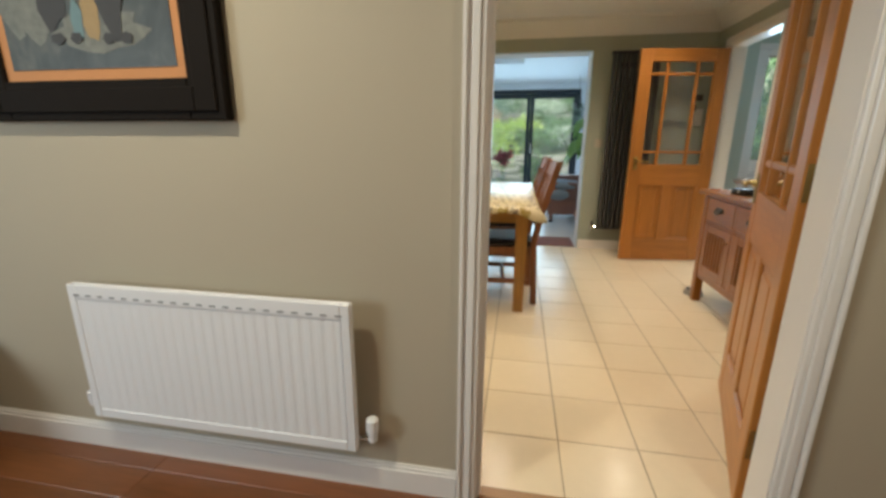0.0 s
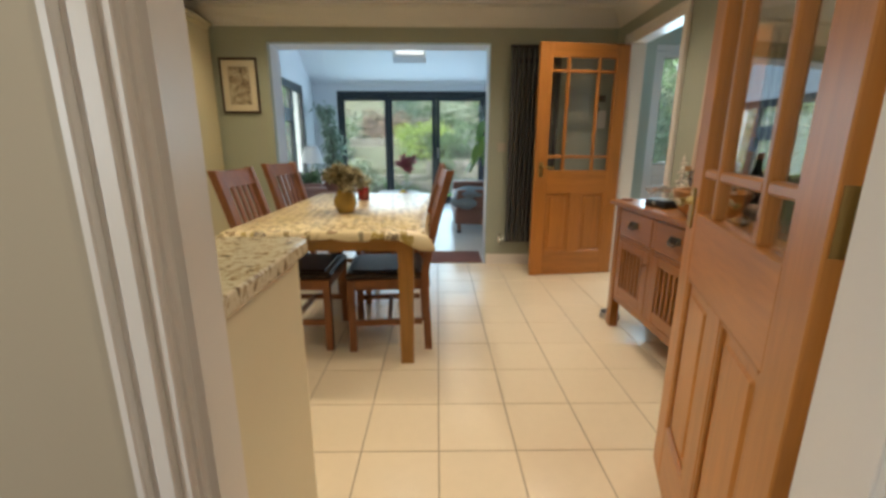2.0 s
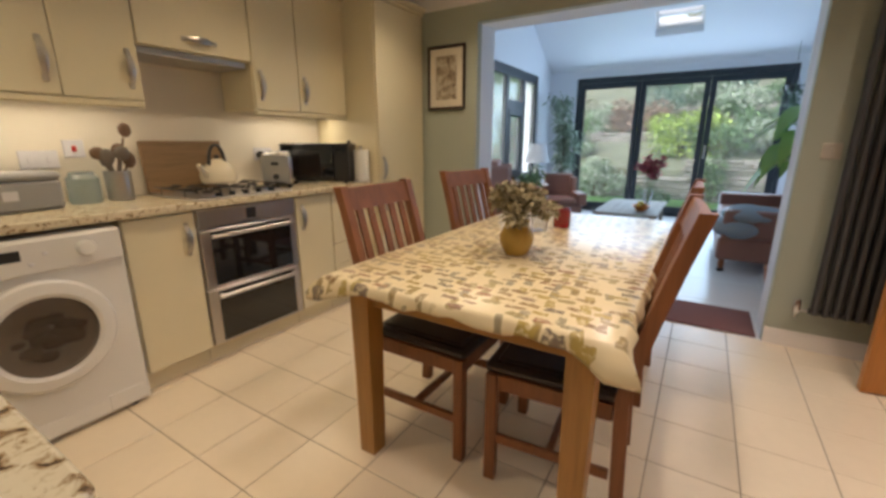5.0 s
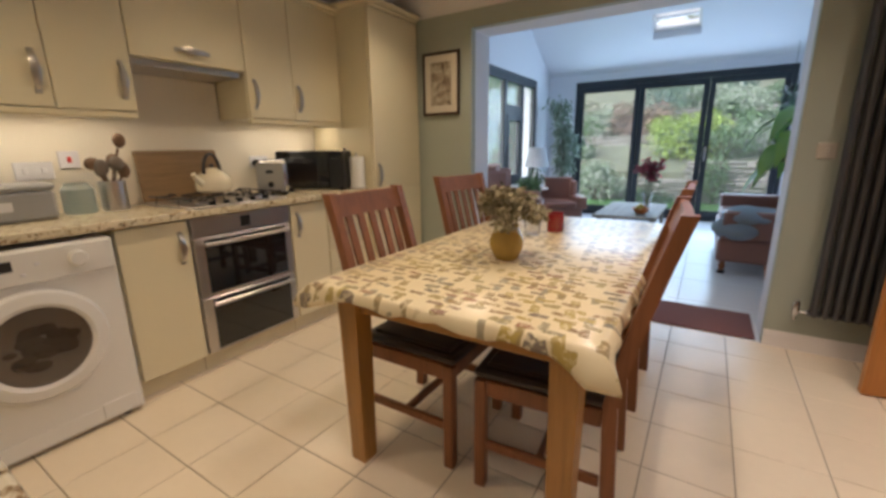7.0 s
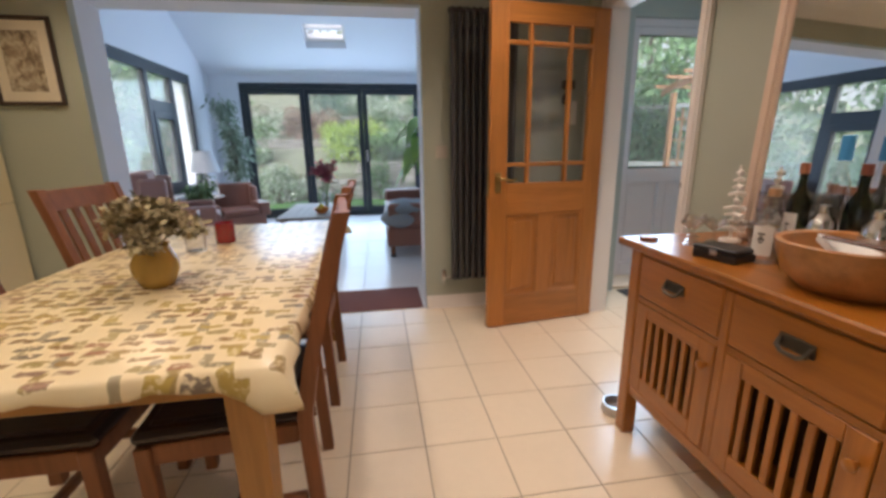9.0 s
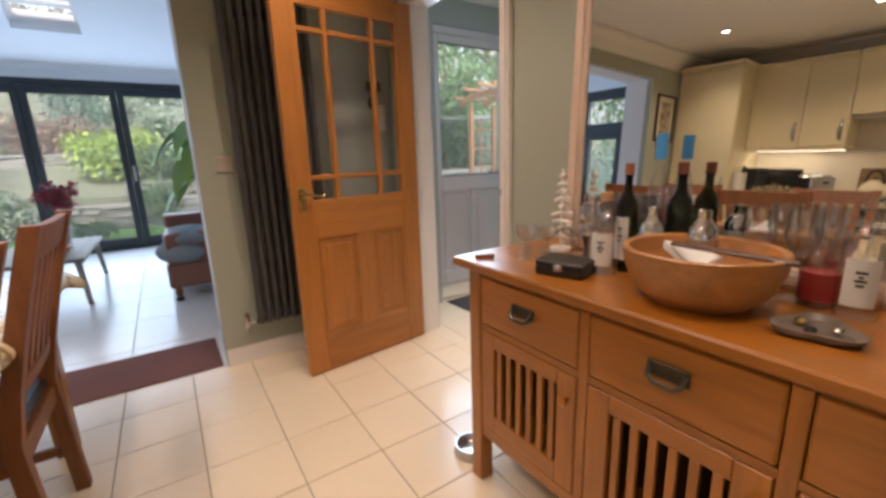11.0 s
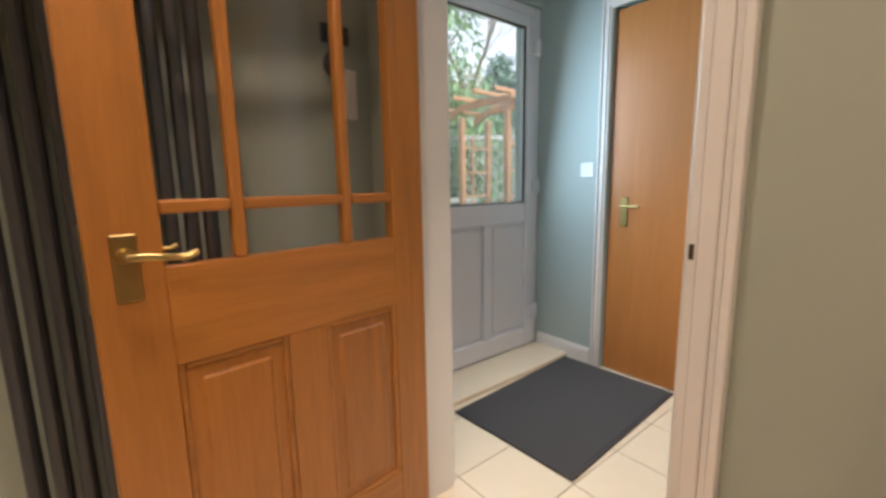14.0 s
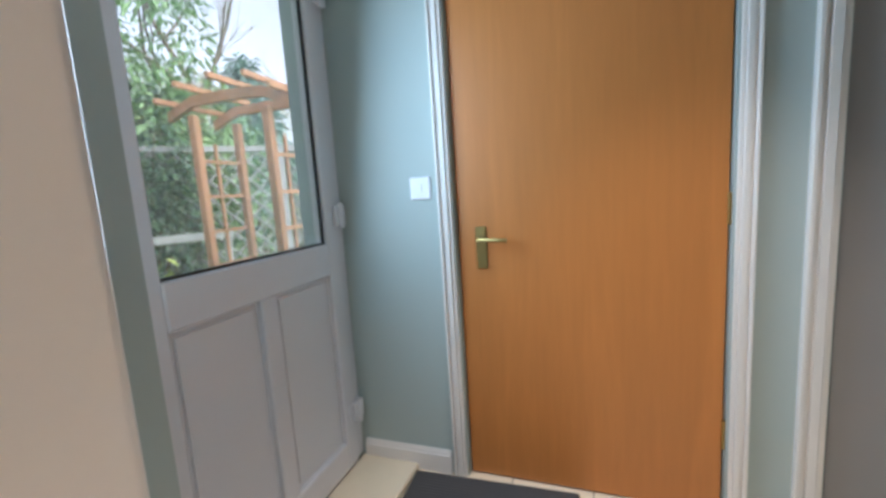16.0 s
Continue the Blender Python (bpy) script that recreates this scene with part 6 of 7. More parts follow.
def potted_tree(at, h, mat, seed, label, n, size, rad):
    rnd = random.Random(seed)
    d = thing("potted_plant", label, "plant", pose(*at))
    part("pot", M().lathe([(0.12, 0), (0.16, 0.26), (0.175, 0.27), (0.175, 0.30), (0.15, 0.30), (0.14, 0.27)], 24), plain("terracotta", (0.42, 0.18, 0.09), 0.8), d)
    part("soil", M().lathe([(0.145, 0.25), (0.001, 0.262)], 20), EARTH, d)
    st, lv = M(), M()
    for k in range(6):
        a = rnd.uniform(0, 6.3)
        top = Vector((math.cos(a) * rad * rnd.uniform(0.2, 0.8), math.sin(a) * rad * rnd.uniform(0.2, 0.8), h * rnd.uniform(0.65, 0.97)))
        st.tube([(0, 0, 0.25), (top.x * 0.3, top.y * 0.3, 0.25 + (top.z - 0.25) * 0.5), tuple(top)], 0.014, 6, 0.005)
        for u in (0.45, 0.6, 0.75, 0.9, 1.0):
            c = Vector((top.x * u * u, top.y * u * u, 0.25 + (top.z - 0.25) * u))
            lv.leaves(n // 30, c, (rad * 0.42, rad * 0.42, 0.13), size, size * 0.4, rnd, 0.6)
    part("stem", st, BARK, d)
    part("leaves", lv, mat, d, smooth=False)


potted_tree((-1.52, 8.85, 0), 1.98, foliage("grey_green_ficus", (0.15, 0.21, 0.15), (0.33, 0.41, 0.33)), 41, "tall grey-green weeping fig in a terracotta pot", 900, 0.11, 0.34)
potted_tree((-1.5, 7.1, 0), 0.92, F_GREEN, 42, "bushy green pot plant by the side window", 420, 0.10, 0.22)


def big_leaf_plant():
    d = thing("potted_plant", "large-leaved green plant in a pot beside the sofa", "plant", pose(1.20, 5.32, 0))
    part("pot", M().lathe([(0.13, 0), (0.17, 0.28), (0.18, 0.3), (0.15, 0.3)], 24), plain("terracotta_pot", (0.42, 0.18, 0.09), 0.8), d)
    rnd = random.Random(9)
    gm = foliage("broad_green_leaf", (0.12, 0.30, 0.05), (0.24, 0.44, 0.10), 0.4)
    for i in range(10):
        a = math.radians(112 + 14 * i) + rnd.uniform(-0.1, 0.1)
        h, r = rnd.uniform(0.95, 1.48), rnd.uniform(0.06, 0.16)
        p = Vector((math.cos(a) * r, math.sin(a) * r, h))
        part("stalk", M().tube([(0, 0, 0.26), (p.x * 0.4, p.y * 0.4, h * 0.75), tuple(p)], 0.009, 6, 0.005), gm, d)
        out = Vector((math.cos(a), math.sin(a), 0))
        side = Vector((-math.sin(a), math.cos(a), 0))
        vs, fs, n = [], [], 8
        L, W = rnd.uniform(0.34, 0.44), rnd.uniform(0.16, 0.21)
        for k in range(n + 1):
            u = k / n
            c = p + out * (L * (u - 0.25 * u * u)) + Vector((0, 0, 0.12 * u - 0.34 * u * u))
            w = W * math.sin(math.pi * min(1, 0.06 + 0.94 * u) ** 0.8) * 0.5 + 0.002
            vs += [tuple(c - side * w + Vector((0, 0, 0.03 * w / W))), tuple(c), tuple(c + side * w + Vector((0, 0, 0.03 * w / W)))]
        for k in range(n):
            fs += [(3 * k, 3 * k + 1, 3 * k + 4, 3 * k + 3), (3 * k + 1, 3 * k + 2, 3 * k + 5, 3 * k + 4)]
        part("leaf", M().add(vs, fs), gm, d)


big_leaf_plant()


def hanging_plant():
    d = thing("hanging_plant", "dark trailing plant hanging beside the folding doors", "plant", pose(1.42, 9.05, 1.86))
    part("basket", M().lathe([(0.04, -0.02), (0.075, 0.03), (0.085, 0.08), (0.08, 0.08)], 16), BLACK, d)
    part("cord", M().tube([(0.07, 0, 0.08), (0, 0, 0.35), (0, 0, 0.62)], 0.003, 5).tube([(-0.07, 0, 0.08), (0, 0, 0.35)], 0.003, 5), BLACK, d)
    rnd, lv = random.Random(4), M()
    for i in range(9):
        a = rnd.uniform(0, 6.3)
        l = rnd.uniform(0.25, 0.6)
        for k in range(14):
            z = 0.08 - l * k / 14
            lv.leaves(2, (0.09 * math.cos(a), 0.09 * math.sin(a), z), (0.03, 0.03, 0.02), 0.05, 0.025, rnd, 0.5)
    part("trails", lv, F_DARK, d, smooth=False)


hanging_plant()

# ---- pictures ----
def abstract(name, stops, scale, seed):
    mt, nt, bs = nodes(name)
    v = coords(nt, (1, 1, 0.8))
    put(nt, bs.inputs["Base Color"], ramp(nt, noisy(nt, v, scale, 5, 0.6, 0.8), stops))
    bs.inputs["Roughness"].default_value = 0.5
    return mt


def picture(name, x0, x1, z0, z1, plane, fw, mount, fm, mm, pm, depth, label, shapes=()):
    d = thing(name, label, "picture", pose((x0 + x1) / 2, plane, z0))
    w, h = (x1 - x0) / 2, z1 - z0
    for a, b, c, e in ((-w, -w + fw, 0, h), (w - fw, w, 0, h), (-w + fw, w - fw, 0, fw), (-w + fw, w - fw, h - fw, h)):
        o = 0.2 * fw if b - a < h and a in (-w, w - fw) else -0.2 * fw
        part("frame_bar", M().box(a, b, -depth, -0.002, c, e, 0.004).box(a + o, b - o, -depth - 0.008, -depth, c + 0.2 * fw, e - 0.2 * fw, 0.004), fm, d)
    iw, ih = w - fw, h - fw
    part("mount", box(-iw, iw, -depth * 0.6, -depth * 0.5, fw, ih), mm, d)
    pw0, pz0, pz1 = iw - mount, fw + mount, ih - mount
    part("print", box(-pw0, pw0, -depth * 0.6 - 0.002, -depth * 0.6, pz0, pz1), pm, d)
    for k, (a, b, c, e, col) in enumerate(shapes):
        n = 16
        poly = [((a + b) / 2 + (b - a) / 2 * math.cos(2 * math.pi * i / n) * (1 + 0.18 * math.sin(3 * i + k)), (c + e) / 2 + (e - c) / 2 * math.sin(2 * math.pi * i / n) * (1 + 0.12 * math.cos(2 * i + k))) for i in range(n)]
        y = -depth * 0.6 - 0.0025 - 0.0004 * k
        part("painted_shape", M().add([(x, y, z) for x, z in poly], [tuple(range(n))]), col, d)
    return d


_dk = plain("paint_dark", (0.03, 0.026, 0.023), 0.6, vary=0.3)
_lt = plain("paint_pale", (0.15, 0.15, 0.125), 0.6, vary=0.6, scale=30)
_oc = plain("paint_ochre", (0.30, 0.20, 0.08), 0.6, vary=0.3)
_bl = plain("paint_blue_grey", (0.12, 0.19, 0.20), 0.6, vary=0.3)
picture("framed_painting", -1.385, -0.519, 1.208, 1.945, 0.943, 0.115, 0.032, plain("ebony_frame", (0.010, 0.007, 0.005), 0.8, vary=0.3, spec=0.15), plain("orange_mount", (0.52, 0.235, 0.09), 0.8), abstract("murky_painting", [(0.3, (0.015, 0.018, 0.016)), (0.5, (0.045, 0.05, 0.045)), (0.7, (0.12, 0.115, 0.09))], 7, 1), 0.035,
        "dark framed painting with an orange mount on the hall wall",
        [(-0.30, -0.18, 0.24, 0.55, _lt), (-0.22, -0.11, 0.22, 0.36, _lt), (-0.10, 0.20, 0.19, 0.30, _lt), (-0.16, -0.04, 0.25, 0.60, _dk), (-0.04, 0.0, 0.22, 0.33, _bl), (0.0, 0.06, 0.22, 0.36, _oc), (0.05, 0.15, 0.22, 0.62, _dk), (-0.12, -0.07, 0.215, 0.245, _dk), (-0.05, -0.01, 0.215, 0.245, _dk), (0.06, 0.1, 0.21, 0.24, _dk), (0.12, 0.16, 0.21, 0.24, _dk)])
picture("framed_print", -1.483, -1.136, 1.458, 1.94, 4.598, 0.022, 0.055, wood("dark_frame", (0.06, 0.035, 0.025), 0.4), plain("cream_mount", (0.66, 0.60, 0.48), 0.8), abstract("sepia_print", [(0.35, (0.10, 0.07, 0.045)), (0.48, (0.28, 0.22, 0.15)), (0.6, (0.50, 0.44, 0.33))], 22, 2), 0.02, "small dark framed sepia print on the kitchen wall")


# ---- sockets and switches ----
def plate(m, label, gangs=1, red=False, name="light_switch", body=UPVC):
    """Wall plate facing -y in its own frame."""
    d = thing(name, label, "switch", m)
    w = 0.043 if gangs == 1 else 0.073
    part("faceplate", box(-w, w, -0.009, -0.0005, -0.043, 0.043, 0.004), body, d)
    for i in range(gangs):
        x = 0 if gangs == 1 else -0.035 + 0.07 * i
        part("rocker", box(x - 0.009, x + 0.009, -0.013, -0.009, -0.014, 0.014, 0.002), plain("red_rocker", (0.6, 0.03, 0.02), 0.3) if red else body, d)
    return d


plate(pose(1.335, 0.945, 1.14), "white single light switch on the hall wall")
plate(pose(3.59, 4.638, 1.176, 0, 0, -90), "white double light switch on the lobby wall", 1)
plate(pose(1.12, YN, 1.155), "putty coloured single light switch beside the wide opening", body=plain("putty_plastic", (0.46, 0.42, 0.35), 0.45, vary=0.03))
plate(pose(XW, 2.25, 1.12, 0, 0, 90), "white double socket above the worktop", 2, name="wall_socket")
plate(pose(XW, 2.39, 1.17, 0, 0, 90), "white cooker switch with a red rocker", 1, True)
_s = plate(pose(XW, 3.46, 1.12, 0, 0, 90), "white double socket with two black plugs", 2, name="wall_socket")
for _x in (-0.035, 0.035):
    part("plug", M().lathe([(0.024, 0), (0.024, 0.025), (0.012, 0.04)], 14), BLACK, _s, "black plug").matrix_basis = pose(_x, -0.013, -0.005, 90, 0, 0)

# ---- on the worktop ----
WZ = 0.9105


def hob():
    d = thing("gas_hob", "stainless steel gas hob with black pan supports", "hob", pose(-1.855, 2.955, WZ))
    part("hob_plate", box(-0.25, 0.25, -0.29, 0.29, 0, 0.012, 0.005), STEEL, d)
    for x, y, r in ((-0.12, -0.16, 0.045), (0.12, -0.16, 0.035), (-0.12, 0.16, 0.035), (0.12, 0.16, 0.05)):
        b = part("burner", M().lathe([(r, 0.012), (r, 0.024), (r * 0.8, 0.027)], 20, (x, y, 0)), STEEL, d)
        part("burner_cap", M().lathe([(r * 0.8, 0.027), (r * 0.8, 0.034), (0.001, 0.036)], 20, (x, y, 0)), BLACK, b)
        for a in range(4):
            c, s = math.cos(a * math.pi / 2), math.sin(a * math.pi / 2)
            part("pan_support", M().tube([(x + c * 0.125, y + s * 0.125, 0.012), (x + c * 0.12, y + s * 0.12, 0.046), (x + c * 0.03, y + s * 0.03, 0.046)], 0.005, 6), BLACK, d)
    for y in (-0.27, 0.0, 0.27):
        part("support_bar", M().tube([(-0.22, y, 0.044), (0.22, y, 0.044)], 0.005, 6), BLACK, d)
    for k in range(5):
        part("control_knob", M().lathe([(0.017, 0.012), (0.015, 0.032), (0.001, 0.033)], 14, (0.215, -0.16 + 0.08 * k, 0)), BLACK, d)


hob()


def kettle():
    d = thing("kettle", "cream enamel stove kettle with a black loop handle", "kettle", pose(-1.965, 3.0, WZ + 0.05, 0, 0, 200))
    cm = plain("cream_enamel", (0.74, 0.66, 0.48), 0.25, vary=0.03)
    part("body", M().lathe([(0.085, 0), (0.10, 0.012), (0.103, 0.05), (0.085, 0.095), (0.05, 0.125), (0.045, 0.128)], 28), cm, d)
    l = part("lid", M().lathe([(0.046, 0.127), (0.03, 0.14), (0.001, 0.145)], 22), cm, d)
    part("knob", M().lathe([(0.006, 0.143), (0.014, 0.152), (0.012, 0.164), (0.001, 0.168)], 14), BLACK, l)
    part("spout", M().tube([(0, 0.085, 0.05), (0, 0.12, 0.075), (0, 0.15, 0.115)], 0.024, 10, 0.013), cm, d)
    h = [(0, 0.068 * math.cos(t), 0.11 + 0.115 * math.sin(t)) for t in [math.pi * i / 12 for i in range(13)]]
    part("handle", M().tube(h, 0.010, 8), BLACK, d, "black loop handle")


kettle()
solid("chopping_board", box(-0.012, 0.012, -0.235, 0.235, 0, 0.30, 0.006), wood("board_wood", (0.25, 0.155, 0.07), 0.5, axis="y"), "large wooden chopping board leaning on the wall", "chopping board", at=pose(-2.118, 2.905, WZ, 0, -7, 0))
d = thing("bread_bin", "grey metal bread bin with a small plate", "bread bin", pose(-2.02, 2.04, WZ))
_bb = plain("grey_enamel", (0.34, 0.34, 0.34), 0.4, vary=0.05)
part("body", box(-0.12, 0.11, -0.2, 0.2, 0, 0.13, 0.012), _bb, d)
part("lid", box(-0.122, 0.115, -0.203, 0.203, 0.131, 0.165, 0.012), _bb, d)
part("label_plate", box(0.11, 0.113, 0.0, 0.05, 0.05, 0.09, 0.001), UPVC, d)
solid("storage_jar", M().lathe([(0.06, 0), (0.066, 0.01), (0.066, 0.12), (0.05, 0.14), (0.05, 0.15), (0.045, 0.15), (0.045, 0.138), (0.061, 0.118), (0.061, 0.012), (0.001, 0.01)], 22), pane("frosted_jar_glass", (0.80, 0.86, 0.86), 0.2, film=0.25, least=0.08), "pale frosted glass storage jar on the worktop", "jar", at=pose(-2.03, 2.355, WZ))


def utensil_pot():
    d = thing("utensil_pot", "steel pot full of wooden and dark utensils", "utensil pot", pose(-2.02, 2.50, WZ))
    part("pot", M().lathe([(0.055, 0), (0.058, 0.004), (0.058, 0.15), (0.054, 0.15), (0.054, 0.012), (0.001, 0.01)], 24), STEEL, d)
    uw = wood("utensil_wood", (0.17, 0.10, 0.055), 0.6)
    grey = plain("grey_brown_utensil", (0.15, 0.125, 0.10), 0.5, vary=0.2)
    heads = ((1.3, 0.40, 0.03, 1.25), (0.2, 0.27, 0.036, 1.0), (2.4, 0.28, 0.034, 1.2), (3.4, 0.24, 0.03, 1.5), (4.6, 0.27, 0.036, 0.9), (5.5, 0.25, 0.032, 1.3), (0.9, 0.23, 0.03, 1.4))
    for i, (a, l, r, tall) in enumerate(heads):
        tx, ty = 0.075 * math.cos(a), 0.075 * math.sin(a)
        m = uw if i % 2 == 0 else grey
        u = part("utensil", M().tube([(-tx * 0.4, -ty * 0.4, 0.015), (tx * 0.7, ty * 0.7, l * 0.78)], 0.006, 8), m, d)
        part("utensil_head", M().ball((tx * 0.84, ty * 0.84, l * 0.88), r, 8, (0.45, 1.0, tall)), m, u)


utensil_pot()


def toaster():
    d = thing("toaster", "chrome two-slice toaster beside the microwave", "toaster", pose(-1.93, 3.42, WZ, 0, 0, 42) @ Matrix.Scale(1.22, 4))
    b = part("body", box(-0.08, 0.08, -0.13, 0.13, 0.015, 0.185, 0.02), CHROME, d)
    soften(b, 0.03)
    for x in (-0.03, 0.03):
        part("slot", box(x - 0.012, x + 0.012, -0.1, 0.1, 0.184, 0.187), BLACK, d)
    part("end_panel", box(-0.07, 0.07, -0.138, -0.128, 0.02, 0.17, 0.01), STEEL, d)
    part("lever", box(-0.018, 0.018, -0.16, -0.138, 0.12, 0.135, 0.004), BLACK, d)
    part("dial", M().lathe([(0.016, 0), (0.014, 0.014), (0.001, 0.015)], 14), BLACK, d).matrix_basis = pose(0, -0.138, 0.06, 90, 0, 0)
    for x in (-0.06, 0.06):
        for y in (-0.1, 0.1):
            part("foot", M().lathe([(0.012, 0), (0.012, 0.016)], 10, (x, y, 0)), BLACK, d)


toaster()


def microwave():
    d = thing("microwave", "black microwave oven with a dark glass door", "microwave", pose(-1.852, 3.655, WZ, 0, 0, 28) @ Matrix.Diagonal((1.05, 0.85, 1.06, 1)))
    part("body", box(-0.24, 0.235, 0.02, 0.235, 0.012, 0.265, 0.006), BLACK, d)
    do = part("door", box(-0.24, 0.13, 0.0, 0.018, 0.014, 0.263, 0.004), BLACKGLASS, d)
    part("window", box(-0.20, 0.09, -0.003, 0.0, 0.055, 0.225, 0.001), BLACKGLASS, do)
    cp = part("control_panel", box(0.134, 0.235, 0.0, 0.018, 0.014, 0.263, 0.004), BLACK, d)
    part("display", box(0.15, 0.22, -0.002, 0.0, 0.21, 0.235), BLACKGLASS, cp)
    for x in (-0.2, 0.2):
        for y in (0.05, 0.2):
            part("foot", M().lathe([(0.014, 0), (0.014, 0.013)], 10, (x, y, 0)), BLACK, d)


microwave()
d = thing("kitchen_roll", "white kitchen roll standing on the worktop", "kitchen roll", pose(-1.65, 3.925, WZ))
part("roll", M().lathe([(0.02, 0.01), (0.056, 0.01), (0.057, 0.235), (0.02, 0.235)], 26), plain("paper_white", (0.80, 0.78, 0.72), 0.95, vary=0.03, relief=0.3), d)
part("holder", M().lathe([(0.06, 0), (0.06, 0.008), (0.01, 0.01), (0.008, 0.26), (0.001, 0.262)], 20), STEEL, d)
d = thing("oil_bottle", "dark green oil bottle with a yellow label", "bottle", pose(-1.79, 3.945, WZ))
_bg = glass("dark_bottle_glass", (0.03, 0.045, 0.014))
part("bottle", M().lathe([(0.026, 0), (0.028, 0.01), (0.028, 0.18), (0.012, 0.23), (0.012, 0.27)], 18), _bg, d)
part("cap", M().lathe([(0.014, 0.27), (0.014, 0.30), (0.001, 0.301)], 14), BLACK, d)
part("label", M().lathe([(0.0285, 0.08), (0.0285, 0.15)], 18), plain("yellow_label", (0.65, 0.50, 0.06), 0.6), d)

# ---- on the dining table ----
TZ = TH + 0.0045


def jug_of_hydrangea():
    d = thing("jug_of_dried_flowers", "mustard stoneware jug of dried hydrangeas", "vase", pose(-0.08, 3.13, TZ))
    part("jug", M().lathe([(0.042, 0), (0.048, 0.004), (0.068, 0.05), (0.07, 0.08), (0.052, 0.12), (0.046, 0.135), (0.052, 0.142), (0.047, 0.142), (0.041, 0.134), (0.06, 0.08), (0.03, 0.02), (0.001, 0.018)], 28), plain("mustard_glaze", (0.42, 0.27, 0.06), 0.25, vary=0.2, scale=12), d)
    rnd = random.Random(12)
    st, fl = M(), M()
    for i in range(26):
        a, r = rnd.uniform(0, 6.3), rnd.uniform(0.0, 0.145)
        t = (r * math.cos(a), r * math.sin(a), 0.255 - 0.9 * r * r / 0.145 * 0.55 + rnd.uniform(-0.02, 0.02))
        st.tube([(0, 0, 0.1), (t[0] * 0.35, t[1] * 0.35, 0.16), t], 0.002, 4)
        fl.leaves(95, t, (0.05, 0.05, 0.035), 0.023, 0.019, rnd, 0.0)
    part("stems", st, BARK, d)
    part("flower_head", fl, foliage("dried_hydrangea_petals", (0.16, 0.12, 0.05), (0.42, 0.36, 0.20), 0.8), d, "faded olive and tan petals", smooth=False)


jug_of_hydrangea()
d = thing("jar_candle", "dark red glass jar candle", "candle", pose(-0.08, 3.79, TZ))
part("jar", M().lathe([(0.042, 0), (0.045, 0.005), (0.045, 0.10), (0.041, 0.10), (0.041, 0.012), (0.001, 0.01)], 24), plain("dark_red_glass", (0.22, 0.008, 0.012), 0.1, spec=0.7), d)
part("wax", M().lathe([(0.0405, 0.08), (0.001, 0.079)], 20), plain("red_wax", (0.35, 0.03, 0.03), 0.5), d)
solid("glass_carafe", M().lathe([(0.04, 0), (0.042, 0.005), (0.042, 0.11), (0.03, 0.15), (0.032, 0.19), (0.030, 0.19), (0.028, 0.15), (0.039, 0.11), (0.039, 0.01), (0.001, 0.008)], 22), GLASS, "clear glass carafe on the tablecloth", "carafe", at=pose(-0.15, 3.62, TZ))

# ---- on and by the sideboard ----
SZ = SH + 0.0005
solid("dog_bowl", M().lathe([(0.085, 0), (0.088, 0.004), (0.078, 0.05), (0.082, 0.054), (0.074, 0.054), (0.066, 0.012), (0.001, 0.010)], 30), STEEL, "round stainless steel pet bowl on the floor", "pet bowl", at=pose(1.70, 3.2, 0.0008) @ Matrix.Scale(0.78, 4))
solid("wooden_block", box(-0.017, 0.017, -0.032, 0.032, 0, 0.013, 0.004), wood("block_wood", (0.30, 0.09, 0.035), 0.35, axis="y"), "small red-brown wooden block on the sideboard", "block", at=pose(1.69, 3.09, SZ, 0, 0, 62))


def coupe(x, y, s=1.0):
    solid("cocktail_glass", M().lathe([(0.036 * s, 0), (0.034 * s, 0.003), (0.005, 0.008), (0.0035, 0.012), (0.0035, 0.075 * s), (0.012, 0.082 * s), (0.045 * s, 0.105 * s), (0.05 * s, 0.125 * s), (0.0485 * s, 0.125 * s), (0.043 * s, 0.107 * s), (0.01, 0.085 * s), (0.001, 0.084 * s)], 24), GLASS, "clear stemmed cocktail glass on the sideboard", "glass", "cocktail glasses on the sideboard", at=pose(x, y, SZ))


for _p in ((1.778, 2.982, 0.72), (1.845, 2.955, 0.74), (1.835, 3.042, 0.72), (1.895, 3.105, 0.72), (1.90, 3.01, 0.74), (1.905, 2.905, 0.76), (1.955, 2.92, 0.72)):
    coupe(*_p)


def flute(x, y):
    solid("wine_glass", M().lathe([(0.036, 0), (0.034, 0.003), (0.005, 0.008), (0.004, 0.012), (0.004, 0.095), (0.02, 0.105), (0.034, 0.14), (0.032, 0.20), (0.0305, 0.20), (0.0325, 0.14), (0.018, 0.107), (0.001, 0.104)], 24), GLASS, "clear stemmed wine glass on the sideboard", "glass", "wine glasses on the sideboard", at=pose(x, y, SZ))


for _p in ((1.95, 2.86), (1.965, 2.79), (1.92, 2.80), (1.965, 2.72), (1.96, 2.42), (1.965, 2.34)):
    flute(*_p)


